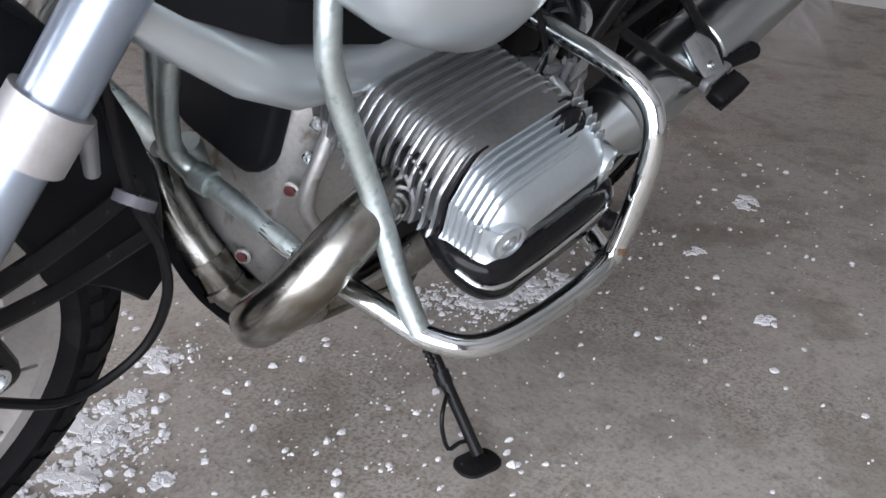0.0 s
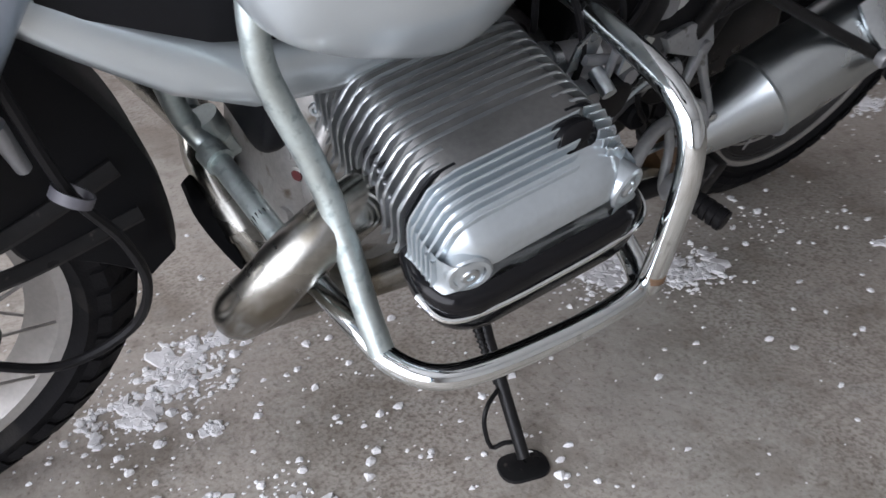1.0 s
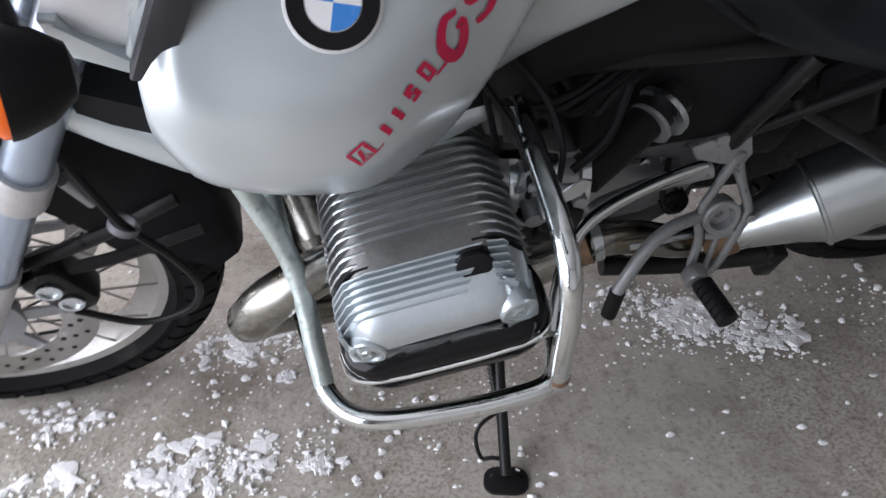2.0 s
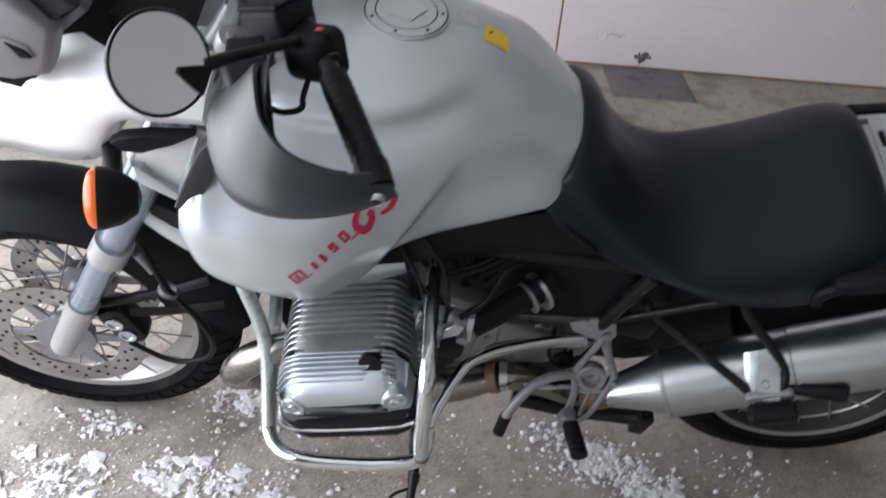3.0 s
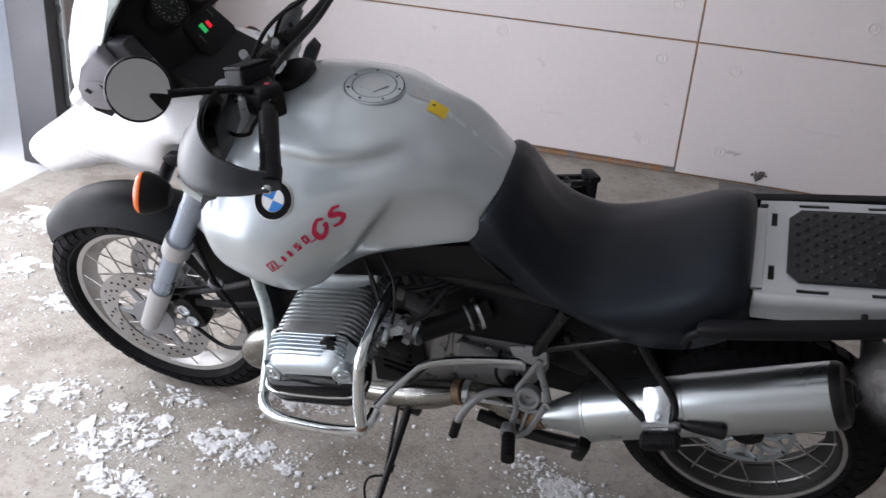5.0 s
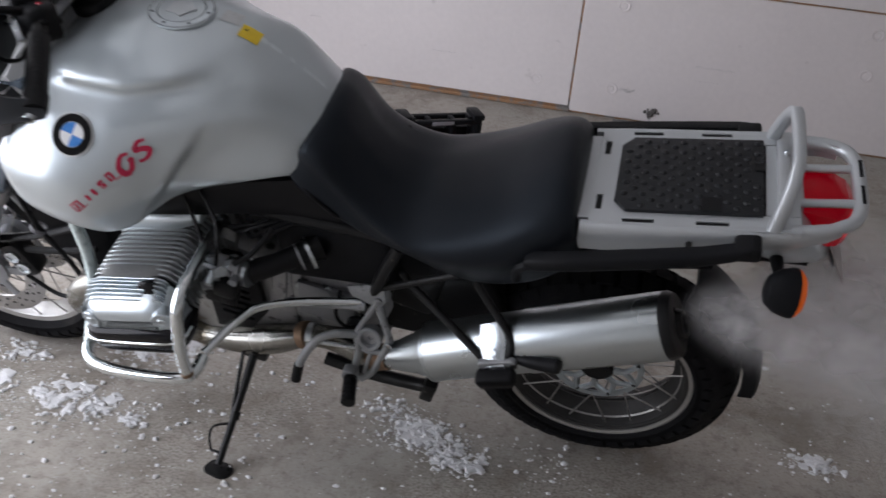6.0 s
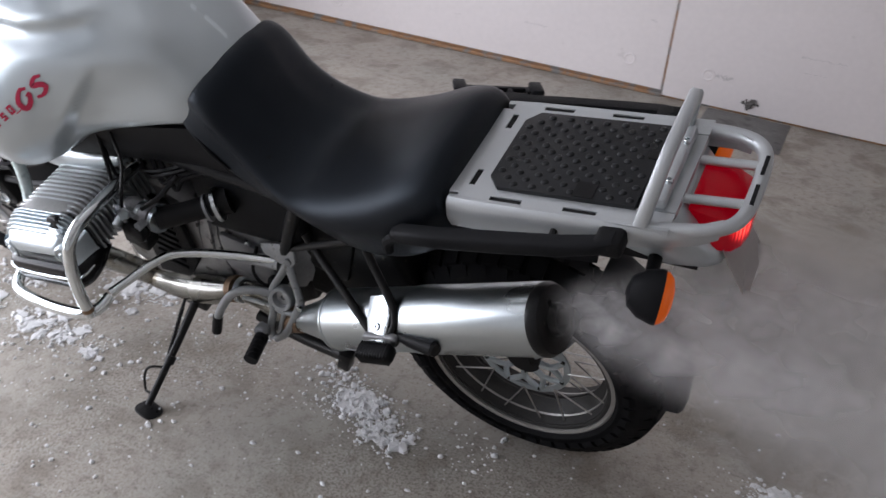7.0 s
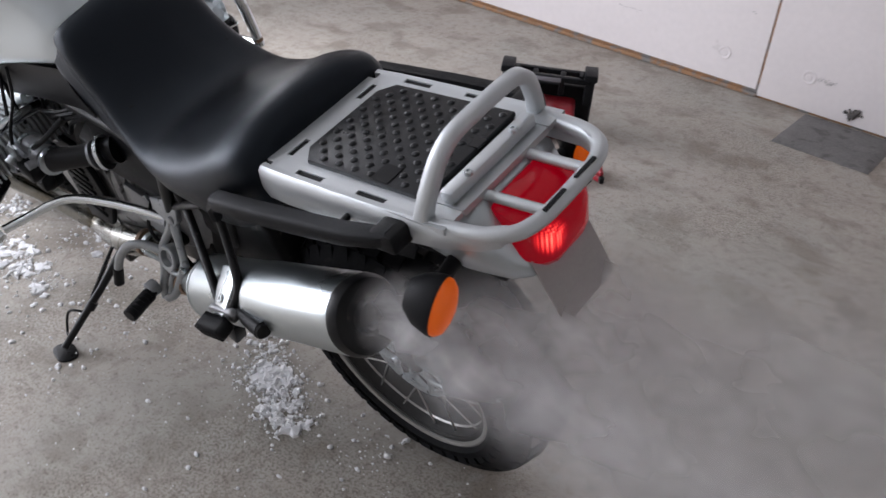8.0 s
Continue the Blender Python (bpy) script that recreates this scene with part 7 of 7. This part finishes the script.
    part("brake_line", tube([(0.566, -0.195, 1.302), (0.560, -0.12, 1.296), (0.554, -0.05, 1.283), (0.545, 0.05, 1.270), (0.552, 0.14, 1.290), (0.560, 0.20, 1.318)], 0.0062, 10), BLACK, bike, "black brake line along the bars")
    part("brake_line", tube([(0.440, -0.06, 1.215), (0.459, -0.02, 1.262), (0.466, 0.05, 1.268), (0.478, 0.12, 1.262), (0.530, 0.19, 1.300)], 0.0045, 8), BLACK, bike, "thin black cable")
    yk = part("fork_yoke", slab(rounded(0.10, 0.27, 0.04), 0.028, pose(0.415, 0, 1.155, 0, -22, 0), 0.008, 3), GREY_CAST, bike, "grey cast fork yoke")
    for s in (-1, 1):
        part("yoke_cap", lathe([(0.022, 0), (0.022, 0.012), (0.012, 0.016), (0, 0.016)], (0.408, s * 0.115, 1.168), (0.42, 0, 0.9), 16), STEEL, yk)
    part("ignition_lock", lathe([(0.016, 0), (0.016, 0.018), (0.006, 0.02), (0, 0.02)], (0.43, 0.03, 1.17), (0.42, 0, 0.9), 16), STEEL, yk)
    for k, (a, b) in enumerate((((0.545, 0.20, 1.325), (0.40, 0.06, 1.08)), ((0.550, -0.205, 1.285), (0.43, -0.03, 1.12)))):
        part("control_cable", tube([a, (0.49, a[1] * 0.8, 1.262 + 0.01 * k), (0.44, a[1] * 0.4 + 0.01, 1.235), b], 0.0042, 8), BLACK, bike)


cockpit()


def fairing():
    # beak, drawn out into the side panels beside the fork
    rings = []
    for x, w, zt, zb in ((-0.235, 0.012, 0.862, 0.846), (-0.215, 0.040, 0.885, 0.826), (-0.16, 0.068, 0.925, 0.818), (-0.08, 0.092, 0.985, 0.850), (0.0, 0.112, 1.050, 0.890), (0.08, 0.132, 1.105, 0.925), (0.16, 0.156, 1.150, 0.925), (0.23, 0.178, 1.172, 0.952), (0.268, 0.188, 1.170, 0.998), (0.30, 0.196, 1.168, 1.054), (0.36, 0.203, 1.150, 1.074), (0.42, 0.205, 1.138, 1.084)):
        rings.append([Vector((x, w * y, zt + (zb - zt) * v)) for y, v in ((0, 0), (-0.5, 0.03), (-0.85, 0.16), (-1, 0.42), (-0.97, 0.7), (-0.8, 0.95), (-0.5, 1), (0, 0.98), (0.5, 1), (0.8, 0.95), (0.97, 0.7), (1, 0.42), (0.85, 0.16), (0.5, 0.03))])
    cols = [curve([r[i] for r in rings], 3) for i in range(14)]
    part("beak", loft([[c[k] for c in cols] for k in range(len(cols[0]))]), WHITE_PAINT, bike, "pale silver-white front beak", sharp=60)
    for s in (-1, 1):
        def side(y):
            return pose(0, s * y, 0, 90, 0, 0)
        # black slab for the shade in the opening under the panel, silver bracket behind
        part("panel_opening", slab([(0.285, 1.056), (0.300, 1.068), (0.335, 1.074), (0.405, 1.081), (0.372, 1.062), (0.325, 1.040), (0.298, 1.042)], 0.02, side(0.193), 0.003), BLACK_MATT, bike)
        br = part("fairing_arm", slab([(0.315, 1.035), (0.405, 1.078), (0.425, 1.070), (0.375, 0.955), (0.362, 0.948), (0.312, 0.985), (0.305, 1.010)], 0.008, side(0.186), 0.002), WHITE_PAINT, bike, "silver triangular fairing bracket beside the fork")
        part("bracket_rim", slab([(0.306, 1.014), (0.312, 0.978), (0.368, 0.942), (0.372, 0.962), (0.330, 0.990), (0.320, 1.012)], 0.016, side(0.194), 0.004), SILVER, br)
        part("bracket_edge", tube([(0.364, s * 0.196, 0.956), (0.398, s * 0.197, 1.050), (0.408, s * 0.197, 1.076)], 0.0045, 8, 3), SILVER, br)
        part("arm_end", slab([(0.369, 0.976), (0.391, 0.967), (0.414, 1.008), (0.441, 1.067), (0.450, 1.088), (0.436, 1.107), (0.420, 1.092)], 0.026, side(0.228), 0.005), DARK_GREY, bike, "dark grey plastic strip at the tank's edge")
        # headlamp housing side
        hb = part("lamp_housing", slab([(0.198, 1.285), (0.175, 1.275), (0.150, 1.237), (0.128, 1.191), (0.116, 1.161), (0.135, 1.141), (0.175, 1.137), (0.222, 1.151), (0.248, 1.219), (0.238, 1.231)], 0.060, side(0.158), 0.014, 4), HOUSING, bike, "grey headlamp housing side with a recessed vent")
        part("housing_vent", slab([(0.138, 1.189), (0.148, 1.207), (0.185, 1.213), (0.210, 1.201), (0.216, 1.185), (0.195, 1.173), (0.160, 1.173)], 0.006, side(0.1885), 0.003), HOUSING, hb)
        part("vent_slot", slab([(0.184, 1.207), (0.206, 1.197), (0.213, 1.186), (0.198, 1.184)], 0.006, side(0.1915), 0.002), BLACK_MATT, hb, smooth=False)
        part("vent_slot", slab([(0.144, 1.187), (0.152, 1.193), (0.162, 1.187), (0.156, 1.180)], 0.004, side(0.1915), 0.001), BLACK_MATT, hb, smooth=False)
        part("housing_foot", slab([(0.116, 1.157), (0.135, 1.139), (0.205, 1.143), (0.195, 1.131), (0.170, 1.125), (0.152, 1.117), (0.130, 1.125)], 0.045, side(0.150), 0.008, 3), BLACK_MATT, hb)
        # inner panel between the housing and the dials
        ip = part("dash_side", slab([(0.192, 1.271), (0.210, 1.287), (0.244, 1.291), (0.276, 1.249), (0.232, 1.217)], 0.040, side(0.148), 0.008, 3), DARK_GREY, bike, "dark grey panel beside the instruments")
        part("panel_seam", tube([(0.194, s * 0.172, 1.277), (0.216, s * 0.174, 1.247), (0.238, s * 0.172, 1.219)], 0.0042, 8, 3), BLACK_MATT, ip)
        part("panel_step", slab([(0.234, 1.213), (0.276, 1.247), (0.282, 1.235), (0.246, 1.203)], 0.030, side(0.142), 0.005), HOUSING_DARK, ip)
        # front direction lamps
        st = part("front_indicator", tube([(0.262, s * 0.15, 1.005), (0.285 if s < 0 else 0.250, s * 0.215, 1.015), (0.298 if s < 0 else 0.246, s * 0.255, 1.022)], 0.014, 10), BLACK, bike, "black direction lamp with an amber lens")
        ax = Vector((-0.93, s * 0.30, 0.1)).normalized()
        o = Vector((0.292 if s < 0 else 0.240, s * 0.290, 1.040))
        for nm, prof, ma in (("lamp_body", [(0.004, -0.055), (0.018, -0.050), (0.030, -0.030), (0.036, -0.006), (0.036, 0.002)], BLACK), ("amber_lens", [(0.0345, 0.002), (0.034, 0.007), (0.028, 0.014), (0.015, 0.018), (0, 0.019)], AMBER)):
            bm = lathe(prof, (0, 0, 0), (0, 0, 1), 24)
            bm.transform(basis(o, (0, 0.5 * s, -0.85), ax.cross(Vector((0, 0.5 * s, -0.85)))) @ Matrix.Diagonal((1.2, 0.85, 1.0, 1)))
            part(nm, bm, ma, st)
    # instrument cowl: a hooded black face that runs down between the side panels
    rim = curve([(0.192, -0.168, 1.267), (0.210, -0.156, 1.309), (0.231, -0.138, 1.347), (0.254, -0.105, 1.387), (0.262, -0.06, 1.397), (0.254, 0.0, 1.374), (0.244, 0.05, 1.344), (0.236, 0.095, 1.324), (0.222, 0.130, 1.304), (0.206, 0.155, 1.284), (0.194, 0.166, 1.264)], 4)
    rows = []
    for f, dx, drop in ((0.86, -0.060, 0.06), (0.95, -0.030, 0.03), (0.99, -0.010, 0.008), (1.0, 0.0, 0.0), (0.985, 0.004, 0.004), (0.95, -0.006, 0.012), (0.88, -0.012, 0.030)):
        rows.append([Vector((p.x + dx, p.y * f, p.z - drop)) for p in rim])
    # face: a sheet that falls from the hood to the fork
    for v in (0.25, 0.5, 0.75, 1.0):
        rows.append([Vector((0.218 + 0.100 * v + (0.15 - abs(p.y)) * 0.05, p.y * (0.88 - 0.13 * v), (p.z - 0.030) * (1 - v) + v * 1.129)) for p in rim])
    bm = bmesh.new()
    rings_to(bm, rows, False, False)
    part("instrument_cowl", bm, BLACK_DEEP, bike, "black instrument cowl behind the screen", sharp=50)
    part("cowl_belly", slab([(0.19, 1.11), (0.200, 1.225), (0.262, 1.208), (0.362, 1.168), (0.432, 1.142), (0.405, 1.09), (0.29, 1.075)], 0.205, pose(0, 0, 0, 90, 0, 0), 0.02, 3), BLACK_DEEP, bike, "black inner fairing below the instruments")
    ax = Vector((0.80, -0.06, 0.60)).normalized()
    for c, turn in (((0.276, -0.046, 1.306), 195), ((0.278, 0.049, 1.304), 150)):
        g = part("dial", lathe([(0.0425, -0.035), (0.0425, 0.006), (0.040, 0.008), (0.0375, 0.004), (0, 0.003)], c, ax, 36), BLACK_DEEP, bike, "round black dial with faint ticks")
        m = basis(Vector(c) + ax * 0.0042, Vector((0, 1, 0)).cross(ax).cross(ax), Vector((0, 1, 0)).cross(ax))
        for k in range(20):
            a = radians(-40 + 260 * k / 19)
            part("dial_tick", slab([(0.029, -0.0006), (0.0335, -0.0006), (0.0335, 0.0006), (0.029, 0.0006)], 0.0006, m @ Matrix.Rotation(a, 4, "Z")), DIAL_GREY, g, smooth=False)
        for k in range(8):
            a = radians(-30 + 34 * k)
            part("dial_mark", box((0.0035, 0.0035, 0.0006), m @ Matrix.Rotation(a, 4, "Z") @ pose(0.0235, 0, 0)), DIAL_GREY, g, smooth=False)
        part("dial_needle", slab([(-0.006, -0.0012), (0.026, -0.0006), (0.026, 0.0006), (-0.006, 0.0012)], 0.0008, m @ pose(0, 0, 0.001) @ Matrix.Rotation(radians(turn), 4, "Z")), DIAL_GREY, g, smooth=False)
        part("dial_hub", lathe([(0.005, 0), (0.005, 0.003), (0, 0.0035)], Vector(c) + ax * 0.004, ax, 14), BLACK_DEEP, g)
        gl = part("dial_glass", lathe([(0.0385, 0.0062), (0.0385, 0.0068), (0, 0.0070)], c, ax, 36), CLEAR, g)
        gl.visible_shadow = False
    m = pose(0.285, 0.046, 1.204, 0, -38, 0)
    pod = part("lamp_pod", slab([(-0.055, -0.060), (0.040, -0.060), (0.055, -0.030), (0.050, 0.052), (0.030, 0.062), (-0.055, 0.045)], 0.040, m @ pose(0, 0, 0, 0, 90, 0), 0.008, 3), BLACK_DEEP, bike, "black tell-tale pod")
    for y, z, sy, sz, ma in ((-0.020, 0.010, 0.013, 0.020, GREEN_LAMP), (0.0, 0.008, 0.011, 0.015, RED_LAMP), (-0.044, -0.004, 0.007, 0.018, LAMP_OFF), (0.024, 0.022, 0.007, 0.018, LAMP_OFF)):
        part("tell_tale", box((0.003, sy, sz), m @ pose(0.0205, y, z), 0.001), ma, pod)
    # screen
    rings = []
    for x, w, z, back in ((-0.035, 0.10, 1.03, 0.09), (-0.012, 0.145, 1.12, 0.125), (0.010, 0.168, 1.20, 0.155), (0.048, 0.178, 1.28, 0.165), (0.100, 0.175, 1.366, 0.150), (0.160, 0.158, 1.45, 0.125), (0.200, 0.125, 1.50, 0.09)):
        outer = [Vector((x + back * abs(t) ** 2.2, w * t, z + 0.03 * abs(t) ** 2)) for t in [k / 8 - 1 for k in range(17)]]
        rings.append(outer + [p + Vector((0.004, 0, 0.001)) for p in outer[::-1]])
    ob = part("windscreen", loft(rings), SCREEN, bike, "clear curved windscreen", sharp=60)
    ob.visible_shadow = False
    part("screen_base", tube([(0.13, -0.165, 1.17), (0.06, -0.12, 1.11), (0.005, 0, 1.07), (0.06, 0.12, 1.11), (0.13, 0.165, 1.17)], 0.02, 8, 5), WHITE_PAINT, bike)


fairing()


# ---- exhaust steam ----
def steam():
    m = bpy.data.materials.new("thin_steam")
    m.use_nodes = True
    N, L = m.node_tree.nodes, m.node_tree.links
    b = N["Principled BSDF"]
    b.inputs["Base Color"].default_value, b.inputs["Roughness"].default_value, b.inputs["Specular IOR Level"].default_value = (0.66, 0.645, 0.65, 1), 1.0, 0.0
    tc = N.new("ShaderNodeTexCoord")
    g = N.new("ShaderNodeTexGradient")
    g.gradient_type = "SPHERICAL"
    L.new(tc.outputs["Object"], g.inputs["Vector"])
    n = N.new("ShaderNodeTexNoise")
    n.inputs["Scale"].default_value, n.inputs["Detail"].default_value, n.inputs["Distortion"].default_value = 1.6, 3.0, 0.3
    L.new(tc.outputs["Object"], n.inputs["Vector"])
    r = N.new("ShaderNodeMapRange")
    r.inputs["From Min"].default_value, r.inputs["From Max"].default_value, r.inputs["To Max"].default_value = 0.20, 0.70, 0.80
    L.new(n.outputs["Fac"], r.inputs["Value"])
    s = N.new("ShaderNodeMapRange")
    s.interpolation_type = "SMOOTHSTEP"
    s.inputs["From Max"].default_value = 0.8
    L.new(g.outputs["Fac"], s.inputs["Value"])
    k = N.new("ShaderNodeMath")
    k.operation = "MULTIPLY"
    L.new(r.outputs[0], k.inputs[0])
    L.new(s.outputs[0], k.inputs[1])
    L.new(k.outputs[0], b.inputs["Alpha"])
    top = tagged(new("exhaust_steam"), "thin grey exhaust steam drifting behind the muffler", "steam", kind="stuff")
    wisps = [((1.75, -0.320, 0.645), 0.11, 0.08, 52, 5), ((1.84, -0.30, 0.635), 0.19, 0.12, 50, 6), ((1.94, -0.26, 0.635), 0.25, 0.16, 52, 0),
             ((2.03, -0.18, 0.61), 0.30, 0.20, 46, -12), ((2.22, -0.12, 0.56), 0.48, 0.32, 52, 4), ((2.52, 0.05, 0.49), 0.70, 0.46, 52, 10), ((1.93, -0.17, 0.68), 0.20, 0.16, 44, 14)]
    for (x, y, z), a, c, rx, rz in wisps:
        bm = bmesh.new()
        q = 16
        vs = [[bm.verts.new((-1 + 2 * i / q, -1 + 2 * j / q, 0.10 * noise.noise((i * 0.3, j * 0.3, x)))) for j in range(q + 1)] for i in range(q + 1)]
        for r0, r1 in zip(vs, vs[1:]):
            for j in range(q):
                bm.faces.new((r0[j], r1[j], r1[j + 1], r0[j + 1]))
        ob = part("steam_wisp", bm, m, top)
        ob.matrix_local = pose(x, y, z, rx, 0, rz) @ Matrix.Diagonal((a, c, min(a, c), 1))


steam()
